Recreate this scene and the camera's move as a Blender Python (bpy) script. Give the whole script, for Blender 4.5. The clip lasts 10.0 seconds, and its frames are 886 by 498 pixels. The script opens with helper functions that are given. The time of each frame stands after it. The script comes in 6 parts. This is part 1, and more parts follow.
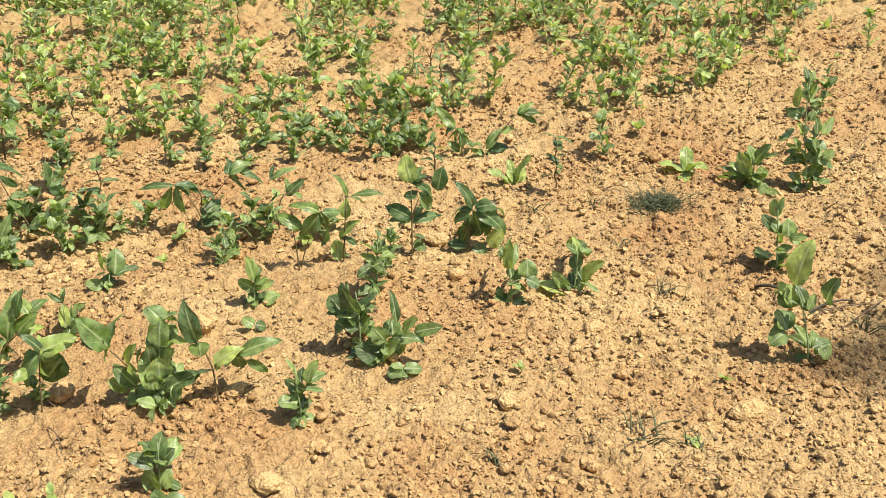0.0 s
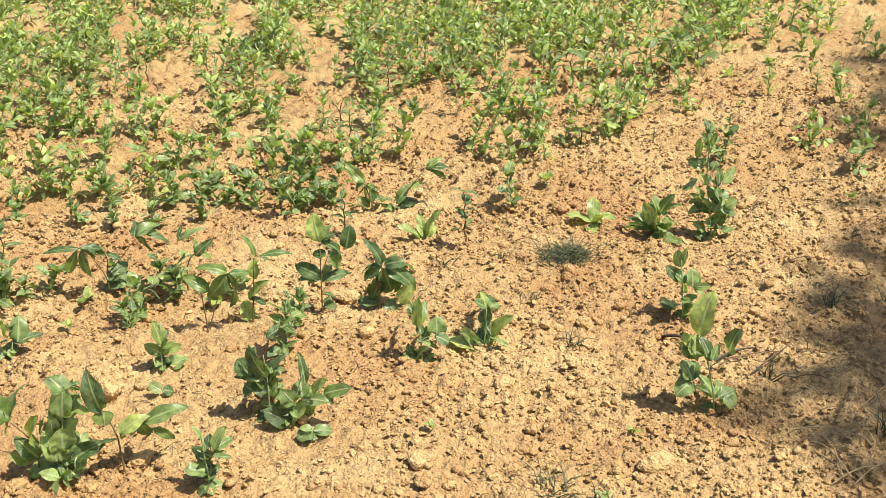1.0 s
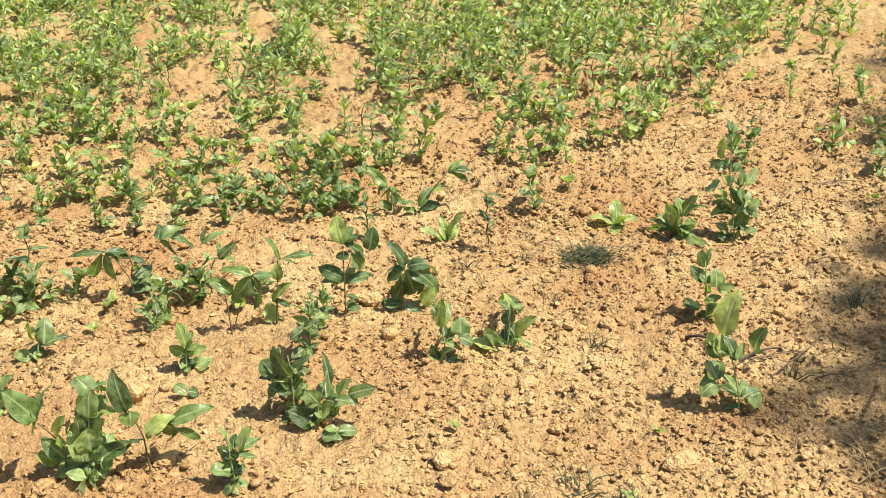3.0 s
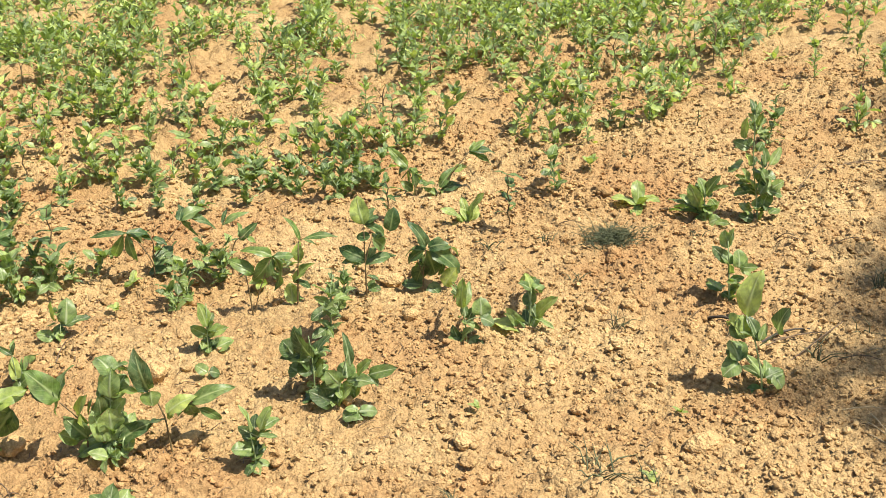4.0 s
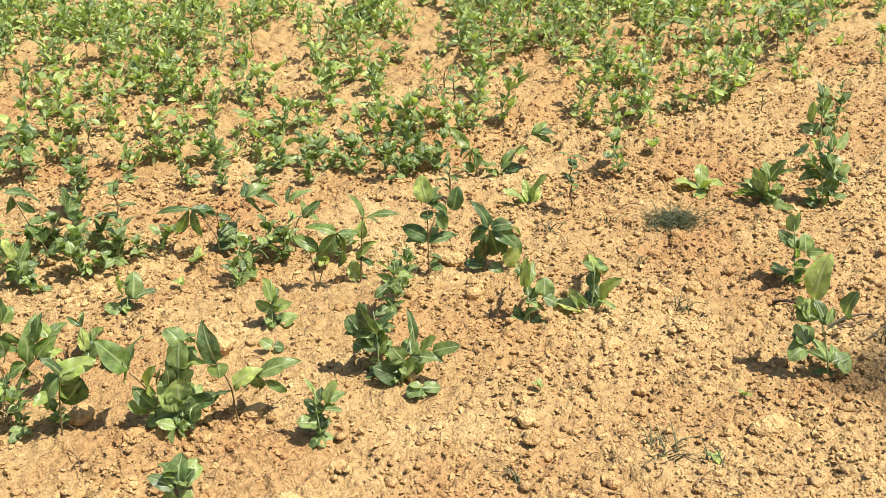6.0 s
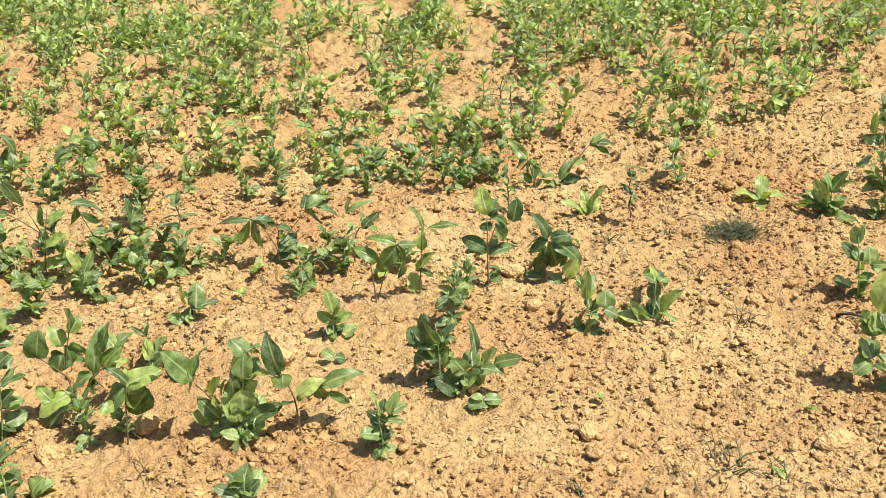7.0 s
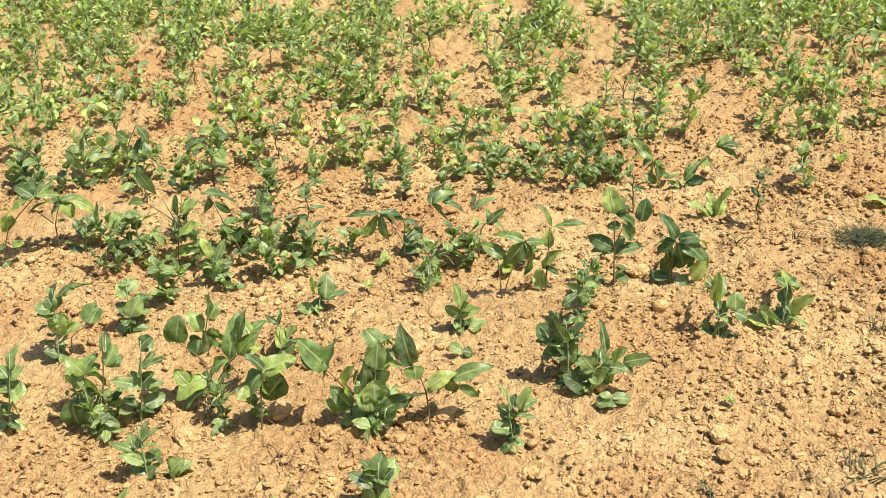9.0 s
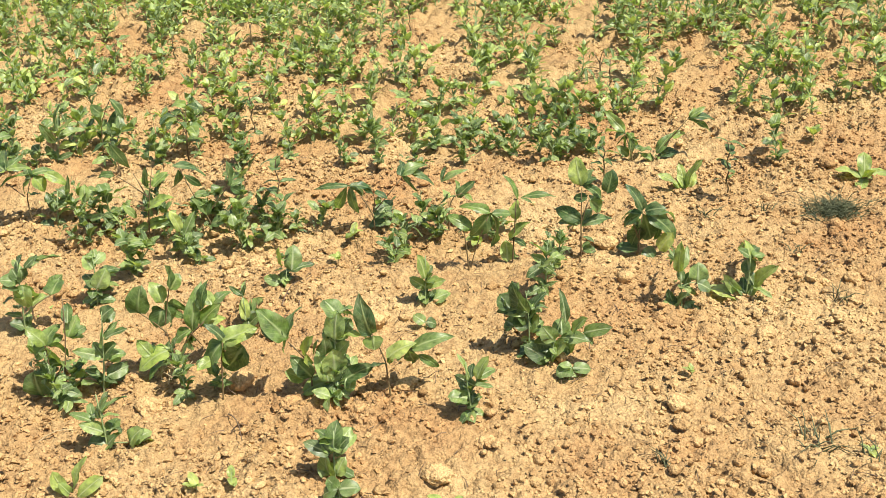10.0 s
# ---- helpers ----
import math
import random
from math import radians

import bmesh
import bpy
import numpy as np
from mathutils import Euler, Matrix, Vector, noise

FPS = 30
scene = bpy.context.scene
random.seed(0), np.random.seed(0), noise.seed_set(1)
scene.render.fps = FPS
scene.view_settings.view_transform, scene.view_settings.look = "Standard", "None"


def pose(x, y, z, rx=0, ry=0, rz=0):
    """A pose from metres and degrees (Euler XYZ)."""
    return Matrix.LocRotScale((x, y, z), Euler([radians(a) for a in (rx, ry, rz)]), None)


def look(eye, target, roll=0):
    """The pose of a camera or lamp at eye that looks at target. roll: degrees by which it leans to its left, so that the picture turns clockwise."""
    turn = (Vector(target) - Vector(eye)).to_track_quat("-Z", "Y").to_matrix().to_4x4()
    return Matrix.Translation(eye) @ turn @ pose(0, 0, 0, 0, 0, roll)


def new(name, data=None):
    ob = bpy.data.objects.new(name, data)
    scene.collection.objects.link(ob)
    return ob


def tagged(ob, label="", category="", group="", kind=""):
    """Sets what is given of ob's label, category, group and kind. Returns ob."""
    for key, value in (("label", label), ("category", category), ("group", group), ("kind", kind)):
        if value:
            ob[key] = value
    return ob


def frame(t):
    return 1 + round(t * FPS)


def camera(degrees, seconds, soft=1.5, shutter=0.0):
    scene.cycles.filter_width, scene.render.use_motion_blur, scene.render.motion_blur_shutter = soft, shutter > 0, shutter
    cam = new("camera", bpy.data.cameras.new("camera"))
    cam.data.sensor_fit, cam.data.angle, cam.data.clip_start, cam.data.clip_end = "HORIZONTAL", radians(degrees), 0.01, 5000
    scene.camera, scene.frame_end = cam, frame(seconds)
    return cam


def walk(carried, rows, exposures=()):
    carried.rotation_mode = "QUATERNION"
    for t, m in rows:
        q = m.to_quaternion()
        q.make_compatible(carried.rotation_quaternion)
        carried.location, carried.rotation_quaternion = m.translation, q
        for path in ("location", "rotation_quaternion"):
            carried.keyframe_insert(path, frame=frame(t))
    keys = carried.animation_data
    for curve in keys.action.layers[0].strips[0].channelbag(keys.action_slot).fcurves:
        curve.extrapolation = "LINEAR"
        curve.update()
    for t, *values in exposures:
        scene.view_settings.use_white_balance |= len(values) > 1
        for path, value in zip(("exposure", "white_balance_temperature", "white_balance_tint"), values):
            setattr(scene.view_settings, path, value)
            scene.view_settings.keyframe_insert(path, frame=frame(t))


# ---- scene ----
# ---- camera ----
cam = camera(39.11, 10.0, soft=0.5)
PATH = (
    (0.0, -0.0046, 0.0056, 1.4290, 0.175, 26.586, -1.493),
    (0.5, 0.0208, 0.0130, 1.4482, -2.514, 25.476, -1.255),
    (1.0, 0.0324, 0.0139, 1.4607, -3.758, 24.678, -1.166),
    (1.5, 0.0289, 0.0137, 1.4589, -4.240, 24.144, -1.088),
    (2.0, 0.0262, 0.0089, 1.4495, -3.983, 23.922, -1.212),
    (2.5, 0.0293, 0.0044, 1.4486, -3.366, 23.982, -1.518),
    (2.7, 0.0216, 0.0020, 1.4477, -3.157, 24.055, -1.632),
    (3.8, 0.0244, 0.0109, 1.4373, -1.823, 24.840, -2.269),
    (4.0, 0.0248, 0.0094, 1.4356, -1.660, 24.974, -2.323),
    (4.5, -0.0034, 0.0020, 1.4171, -1.396, 25.305, -2.162),
    (5.0, -0.0235, -0.0016, 1.4159, -1.002, 25.518, -1.995),
    (5.5, 0.0000, 0.0000, 1.4000, 0.000, 25.500, -2.167),
    (5.7, -0.0036, -0.0011, 1.4086, 0.314, 25.495, -2.280),
    (6.8, -0.0347, -0.0044, 1.4278, 2.686, 25.037, -3.241),
    (7.0, -0.0418, -0.0046, 1.4313, 3.216, 24.961, -3.387),
    (7.5, -0.0669, -0.0150, 1.4338, 4.587, 24.794, -3.777),
    (8.0, -0.0765, -0.0166, 1.4303, 6.134, 24.716, -3.982),
    (8.5, -0.1012, -0.0290, 1.4430, 7.296, 24.699, -3.944),
    (9.0, -0.1171, -0.0303, 1.4395, 8.078, 24.754, -3.875),
    (9.5, -0.0795, -0.0331, 1.4399, 8.544, 25.153, -4.008),
    (10.0, -0.0287, -0.0314, 1.4199, 8.260, 25.719, -4.041),
)
walk(cam, [(t, pose(x, y, z, 90 - down, 0, turn) @ pose(0, 0, 0, 0, 0, lean)) for t, x, y, z, turn, down, lean in PATH],
     exposures=[(0.0, 0.58), (0.7, 0.66), (10.0, 0.66)])

# ---- sky and sun ----
SUN_TO = Vector((0.46, -0.20, 0.87)).normalized()
elevation, azimuth = math.asin(SUN_TO.z), math.atan2(SUN_TO.x, SUN_TO.y)
world = bpy.data.worlds.new("sky")
scene.world = world
world.use_nodes = True
wn = world.node_tree.nodes
sky = wn.new("ShaderNodeTexSky")
sky.sky_type, sky.sun_disc = "NISHITA", False
sky.sun_elevation, sky.sun_rotation = elevation, azimuth
sky.dust_density = 2.0
world.node_tree.links.new(sky.outputs[0], wn["Background"].inputs[0])
wn["Background"].inputs[1].default_value = 0.092
sun = new("sun", bpy.data.lights.new("sun", "SUN"))
sun.data.energy, sun.data.angle, sun.data.color = 5.0, radians(0.6), (1.0, 0.93, 0.82)
sun.matrix_world = look(SUN_TO * 20, (0, 0, 0))


# ---- materials ----
def shader(name):
    m = bpy.data.materials.new(name)
    m.use_nodes = True
    nt = m.node_tree
    return m, nt, nt.nodes["Principled BSDF"]


def node(nt, kind, **values):
    n = nt.nodes.new(kind)
    for key, value in values.items():
        n.inputs[key].default_value = value
    return n


def ramp(nt, source, stops):
    n = nt.nodes.new("ShaderNodeValToRGB")
    e = n.color_ramp.elements
    while len(e) < len(stops):
        e.new(0.5)
    for k, (at, c) in enumerate(stops):
        e[k].position, e[k].color = at, (*c, 1)
    nt.links.new(source, n.inputs[0])
    return n.outputs[0]


def blend(nt, fac, a, b, mode="MIX"):
    n = nt.nodes.new("ShaderNodeMix")
    n.data_type, n.blend_type = "RGBA", mode
    for socket, v in ((n.inputs[0], fac), (n.inputs[6], a), (n.inputs[7], b)):
        if isinstance(v, (int, float)):
            socket.default_value = v
        elif isinstance(v, tuple):
            socket.default_value = (*v, 1)
        else:
            nt.links.new(v, socket)
    return n.outputs[2]


def soil_material(name, loose=False):
    """Dry ochre loam: pale crust, redder damp patches, gritty relief."""
    m, nt, p = shader(name)
    co = nt.nodes.new("ShaderNodeTexCoord").outputs["Object"]
    if loose:
        co = nt.nodes.new("ShaderNodeNewGeometry").outputs["Position"]
    patch = node(nt, "ShaderNodeTexNoise", Scale=2.2, Detail=4.0, Roughness=0.6)
    grain = node(nt, "ShaderNodeTexNoise", Scale=55.0, Detail=6.0, Roughness=0.65)
    grit = node(nt, "ShaderNodeTexNoise", Scale=420.0, Detail=4.0, Roughness=0.7)
    crumb = node(nt, "ShaderNodeTexVoronoi", Scale=150.0, Randomness=1.0)
    for n in (patch, grain, grit):
        nt.links.new(co, n.inputs["Vector"])
    bent = node(nt, "ShaderNodeVectorMath")
    bent.operation = "MULTIPLY_ADD"
    nt.links.new(grain.outputs["Color"], bent.inputs[0])
    bent.inputs[1].default_value = (0.008, 0.008, 0.008)
    nt.links.new(co, bent.inputs[2])
    nt.links.new(bent.outputs[0], crumb.inputs["Vector"])
    a = ramp(nt, patch.outputs[0], [(0.34, SOIL_RED), (0.5, SOIL), (0.66, SOIL_PALE)])
    b = ramp(nt, grain.outputs[0], [(0.3, (0.60, 0.55, 0.52)), (0.5, (1, 1, 1)), (0.7, (1.22, 1.22, 1.20))])
    c = ramp(nt, grit.outputs[0], [(0.3, (0.72, 0.70, 0.68)), (0.6, (1.12, 1.12, 1.12))])
    colour = blend(nt, 1.0, blend(nt, 1.0, a, b, "MULTIPLY"), c, "MULTIPLY")
    if loose:
        geo = nt.nodes.new("ShaderNodeNewGeometry")
        tone = ramp(nt, geo.outputs["Random Per Island"], [(0.0, (0.92, 0.86, 0.80)), (0.4, (1.14, 1.12, 1.10)), (0.85, (1.26, 1.25, 1.23)), (1.0, (1.42, 1.42, 1.42))])
        colour = blend(nt, 1.0, colour, tone, "MULTIPLY")
    nt.links.new(colour, p.inputs["Base Color"])
    p.inputs["Roughness"].default_value = 0.95
    p.inputs["Specular IOR Level"].default_value = 0.12
    add = nt.nodes.new("ShaderNodeMath")
    add.operation = "SUBTRACT"
    nt.links.new(grain.outputs[0], add.inputs[0])
    nt.links.new(crumb.outputs["Distance"], add.inputs[1])
    bump = node(nt, "ShaderNodeBump", Strength=0.9, Distance=0.005)
    nt.links.new(add.outputs[0], bump.inputs["Height"])
    fine = node(nt, "ShaderNodeBump", Strength=0.7, Distance=0.0015)
    nt.links.new(grit.outputs[0], fine.inputs["Height"])
    nt.links.new(bump.outputs[0], fine.inputs["Normal"])
    nt.links.new(fine.outputs[0], p.inputs["Normal"])
    return m


def leaf_material(name, dark, mid, pale, rib, island=False, gloss=0.40, ribs=0.72):
    """A leaf with a paler midrib and side veins; each leaf differs a little."""
    m, nt, p = shader(name)
    uv = nt.nodes.new("ShaderNodeUVMap")
    uv.uv_map = "UVMap"
    sep = nt.nodes.new("ShaderNodeSeparateXYZ")
    nt.links.new(uv.outputs[0], sep.inputs[0])
    if island:
        chance = nt.nodes.new("ShaderNodeNewGeometry").outputs["Random Per Island"]
    else:
        chance = nt.nodes.new("ShaderNodeObjectInfo").outputs["Random"]
    base = ramp(nt, chance, [(0.0, dark), (0.5, mid), (1.0, pale)])
    pos = nt.nodes.new("ShaderNodeNewGeometry").outputs["Position"]
    mott = node(nt, "ShaderNodeTexNoise", Scale=60.0, Detail=4.0, Roughness=0.6)
    nt.links.new(pos, mott.inputs["Vector"])
    base = blend(nt, 1.0, base, ramp(nt, mott.outputs[0], [(0.3, (0.50, 0.54, 0.56)), (0.7, (1.55, 1.48, 1.36))]), "MULTIPLY")

    dust = node(nt, "ShaderNodeTexNoise", Scale=34.0, Detail=5.0, Roughness=0.7)
    nt.links.new(pos, dust.inputs["Vector"])
    base = blend(nt, ramp(nt, dust.outputs[0], [(0.46, (0, 0, 0)), (0.70, (0.42, 0.42, 0.42))]), base, (0.34, 0.38, 0.19))

    def calc(op, a, b):
        n = nt.nodes.new("ShaderNodeMath")
        n.operation = op
        for k, v in enumerate((a, b)):
            if isinstance(v, (int, float)):
                n.inputs[k].default_value = v
            else:
                nt.links.new(v, n.inputs[k])
        return n.outputs[0]

    across = calc("ABSOLUTE", calc("SUBTRACT", sep.outputs[0], 0.5), 0.0)
    midrib = ramp(nt, calc("MULTIPLY", across, calc("ADD", calc("MULTIPLY", sep.outputs[1], 1.3), 0.42)), [(0.0, (1, 1, 1)), (0.075, (0, 0, 0))])
    side = calc("SINE", calc("MULTIPLY", calc("SUBTRACT", sep.outputs[1], calc("MULTIPLY", across, 0.7)), 44.0), 0.0)
    veins = ramp(nt, side, [(0.86, (0, 0, 0)), (1.0, (0.26, 0.26, 0.26))])
    both = blend(nt, 1.0, midrib, veins, "LIGHTEN")
    fac = nt.nodes.new("ShaderNodeRGBToBW")
    nt.links.new(both, fac.inputs[0])
    colour = blend(nt, calc("MULTIPLY", fac.outputs[0], ribs), base, rib)
    nt.links.new(colour, p.inputs["Base Color"])
    p.inputs["Roughness"].default_value = gloss
    p.inputs["Specular IOR Level"].default_value = 0.5
    bump = node(nt, "ShaderNodeBump", Strength=0.45, Distance=0.003)
    nt.links.new(fac.outputs[0], bump.inputs["Height"])
    nt.links.new(bump.outputs[0], p.inputs["Normal"])
    through_light = nt.nodes.new("ShaderNodeBsdfTranslucent")
    tint = blend(nt, 1.0, colour, (1.5, 1.6, 0.6), "MULTIPLY")
    nt.links.new(tint, through_light.inputs[0])
    mix = nt.nodes.new("ShaderNodeMixShader")
    mix.inputs[0].default_value = 0.34
    nt.links.new(p.outputs[0], mix.inputs[1])
    nt.links.new(through_light.outputs[0], mix.inputs[2])
    nt.links.new(mix.outputs[0], nt.nodes["Material Output"].inputs[0])
    return m


def fibre_material(name, a, b, scale=60.0, rough=0.7):
    m, nt, p = shader(name)
    pos = nt.nodes.new("ShaderNodeNewGeometry").outputs["Position"]
    n = node(nt, "ShaderNodeTexNoise", Scale=scale, Detail=4.0)
    nt.links.new(pos, n.inputs["Vector"])
    nt.links.new(ramp(nt, n.outputs[0], [(0.3, a), (0.7, b)]), p.inputs["Base Color"])
    p.inputs["Roughness"].default_value = rough
    return m


SOIL, SOIL_PALE, SOIL_RED = (0.402, 0.271, 0.125), (0.466, 0.333, 0.161), (0.362, 0.220, 0.098)
SOIL_M = soil_material("dry_soil")
CLOD_M = soil_material("soil_clod", loose=True)
PEA_M = leaf_material("pea_leaf", (0.064, 0.112, 0.040), (0.144, 0.222, 0.066), (0.290, 0.385, 0.130), (0.52, 0.58, 0.36))
BEAN_M = leaf_material("bean_leaf", (0.050, 0.098, 0.032), (0.122, 0.200, 0.050), (0.275, 0.365, 0.082), (0.40, 0.47, 0.22))
LANCE_M = leaf_material("lance_leaf", (0.046, 0.098, 0.034), (0.092, 0.160, 0.052), (0.170, 0.250, 0.078), (0.34, 0.41, 0.19))
# Own colour of pale seedlings; elsewhere sunlight put into single leaves' colour.
PALE_LIT_M = leaf_material("pale_and_lit_leaf", (0.210, 0.290, 0.075), (0.290, 0.375, 0.100), (0.370, 0.440, 0.125), (0.48, 0.54, 0.28))
CROP_M = leaf_material("crop_leaf", (0.084, 0.142, 0.044), (0.232, 0.328, 0.092), (0.430, 0.520, 0.155), (0.54, 0.61, 0.36), island=True)
STEM_M = fibre_material("green_stem", (0.17, 0.24, 0.09), (0.29, 0.36, 0.16))
TWIG_M = fibre_material("brown_stem", (0.10, 0.06, 0.03), (0.17, 0.13, 0.05))
GRASS_M = fibre_material("dull_grass", (0.052, 0.063, 0.026), (0.112, 0.126, 0.054))
STRAW_M = fibre_material("straw", (0.34, 0.25, 0.12), (0.50, 0.39, 0.21))
DARK_STRIP_M = fibre_material("dark_strip", (0.022, 0.018, 0.014), (0.060, 0.045, 0.030))
DULL_M = fibre_material("weathered_twig", (0.10, 0.065, 0.035), (0.20, 0.13, 0.07))


# ---- the ground's form ----
def lattice(ix, iy, seed):
    h = np.sin(ix * 127.1 + iy * 311.7 + seed * 74.7) * 43758.5453
    return h - np.floor(h)


def wave(x, y, size, seed):
    """Smooth noise from -1 to 1 with features of that size."""
    u, v = np.asarray(x) / size + 100, np.asarray(y) / size + 100
    i, j = np.floor(u), np.floor(v)
    a, b = u - i, v - j
    a, b = a * a * (3 - 2 * a), b * b * (3 - 2 * b)
    top = lattice(i, j, seed) * (1 - a) + lattice(i + 1, j, seed) * a
    low = lattice(i, j + 1, seed) * (1 - a) + lattice(i + 1, j + 1, seed) * a
    return 2 * (top * (1 - b) + low * b) - 1


def ease(v, a, b):
    k = np.clip((v - a) / (b - a), 0, 1)
    return k * k * (3 - 2 * k)


def lie(x, y):
    """The tilled ground without its crumbs: two shallow furrows across the field and gentle swells."""
    x, y = np.asarray(x, float), np.asarray(y, float)
    drift = 0.05 * wave(x, y, 0.7, 3)
    dip = -0.052 * np.exp(-(((y - 2.96 + drift) / 0.17) ** 2)) * ease(x, 0.32, 0.02)
    dip -= 0.050 * np.exp(-(((y - 3.72 + drift) / 0.19) ** 2)) * ease(x, 0.45, 0.15)
    dip += 0.014 * np.exp(-(((y - 3.46 + drift) / 0.09) ** 2)) * ease(x, 0.45, 0.15)
    dip -= 0.035 * np.exp(-(((y - 4.62 + drift) / 0.18) ** 2)) * ease(x, 1.3, 1.0)
    swell = 0.014 * wave(x, y, 0.55, 1) + 0.007 * wave(x, y, 0.2, 2)
    near = ease(y, -3, 1) * ease(y, 14, 8)
    return (dip + swell) * near


# ---- mesh helpers ----
def joined(name, verts, faces, mat, uvs=None, smooth=True):
    me = bpy.data.meshes.new(name)
    me.from_pydata([tuple(v) for v in verts], [], faces)
    if uvs is not None:
        layer = me.uv_layers.new(name="UVMap")
        idx = np.empty(len(me.loops), int)
        me.loops.foreach_get("vertex_index", idx)
        layer.data.foreach_set("uv", np.asarray(uvs, np.float32)[idx].ravel())
    me.polygons.foreach_set("use_smooth", [smooth] * len(me.polygons))
    me.materials.append(mat)
    return me


def leaf_form(shape, rng, rows=8, across=(-1, -0.66, -0.33, 0, 0.33, 0.66, 1)):
    """A unit leaf along +y: outline by kind, folded along its midrib, bent and waved. Returns verts, faces, uvs."""
    width, point, fold, bend, wavy = {
        "oval": (0.30, 0.50, 0.42, 0.60, 0.045),
        "round": (0.40, 0.46, 0.32, 0.60, 0.055),
        "ovate": (0.30, 0.74, 0.40, 0.90, 0.060),
        "lance": (0.15, 1.15, 0.30, 0.85, 0.025),
        "spoon": (0.27, 0.60, 0.22, 0.55, 0.050),
    }[shape]
    width *= rng.uniform(0.88, 1.12)
    bend *= rng.uniform(0.6, 1.4)
    phase = rng.uniform(0, 6.3)
    verts, uvs, faces = [], [], []
    for r in range(rows + 1):
        v = r / rows
        if shape in ("ovate", "round"):
            w = width * math.sin(math.pi * min(1, v ** 0.74)) ** (0.6 + (point - 0.6) * v)
        elif shape == "spoon":
            w = width * (0.16 + 0.84 * math.sin(math.pi * v ** 1.35) ** point) * (1 if v < 0.98 else 0.1)
        else:
            w = width * math.sin(math.pi * v ** 0.85) ** point
        w = max(w, 0.006)
        y = math.sin(bend * v) / bend
        z = (math.cos(bend * v) - 1) / bend
        for c in across:
            lift = fold * abs(c) * w * (1 - 0.45 * abs(c)) + wavy * math.sin(5 * v * 2 + phase + c * 2.2) * abs(c)
            lift += 0.006 * math.sin(44 * v - 15 * abs(c)) * (0 < abs(c) < 1)
            verts.append((c * w, y, z + lift))
            uvs.append((0.5 + 0.5 * c, v))
    for r in range(rows):
        n = len(across)
        for c in range(n - 1):
            a = n * r + c
            faces.append((a, a + 1, a + n + 1, a + n))
    return verts, faces, uvs


def tube_form(points, r0, r1, sides=5):
    """A tapering tube along points."""
    verts, faces = [], []
    n = len(points)
    for k, p in enumerate(points):
        p = Vector(p)
        a, b = Vector(points[max(0, k - 1)]), Vector(points[min(n - 1, k + 1)])
        along = (b - a).normalized()
        s = along.cross(Vector((0.3, 1, 0.2))).normalized()
        t = along.cross(s)
        r = r0 + (r1 - r0) * k / (n - 1)
        for q in range(sides):
            g = 2 * math.pi * q / sides
            verts.append(p + (s * math.cos(g) + t * math.sin(g)) * r)
    for k in range(n - 1):
        for q in range(sides):
            a, b = k * sides + q, k * sides + (q + 1) % sides
            faces.append((a, b, b + sides, a + sides))
    faces.append(tuple(range((n - 1) * sides, n * sides)))
    return verts, faces


def merged(forms):
    verts, faces = [], []
    for v, f in forms:
        k = len(verts)
        verts += list(v)
        faces += [tuple(i + k for i in face) for face in f]
    return verts, faces


LEAF_FORMS = {}
for _shape in ("oval", "round", "ovate", "lance", "spoon"):
    LEAF_FORMS[_shape] = [leaf_form(_shape, random.Random(7 * k + len(_shape))) for k in range(6)]
LOW = {}
for _shape in LEAF_FORMS:
    LOW[_shape] = []
    for _k in range(6):
        _v, _f, _uv = leaf_form(_shape, random.Random(50 + _k), 3, (-1, 0, 1))
        LOW[_shape].append((np.array(_v) * (0.82, 1.05, 1.0), _f, _uv))
FAR = {s: [(np.array(v) * (0.82, 1.05, 1.0), f, uv) for v, f, uv in (leaf_form(s, random.Random(90 + k), 2, (-1, 0, 1)) for k in range(6))] for s in LEAF_FORMS}
LEAF_MESHES = {}


def leaf_mesh(shape, k, mat):
    key = (shape, k, mat.name)
    if key not in LEAF_MESHES:
        v, f, uv = LEAF_FORMS[shape][k]
        LEAF_MESHES[key] = joined(shape + "_leaf", v, f, mat, uv)
    return LEAF_MESHES[key]


def aimed(at, turn, rise, size, spin=0.0):
    """The pose of a leaf at a point: heading turn, raised by rise (radians), spun about its own length."""
    m = Matrix.Translation(at) @ Matrix.Rotation(turn - math.pi / 2, 4, "Z") @ Matrix.Rotation(rise, 4, "X")
    return m @ Matrix.Rotation(spin, 4, "Y") @ Matrix.Scale(size, 4)


def heading(turn, rise, length):
    return Vector((math.cos(turn) * math.cos(rise), math.sin(turn) * math.cos(rise), math.sin(rise))) * length


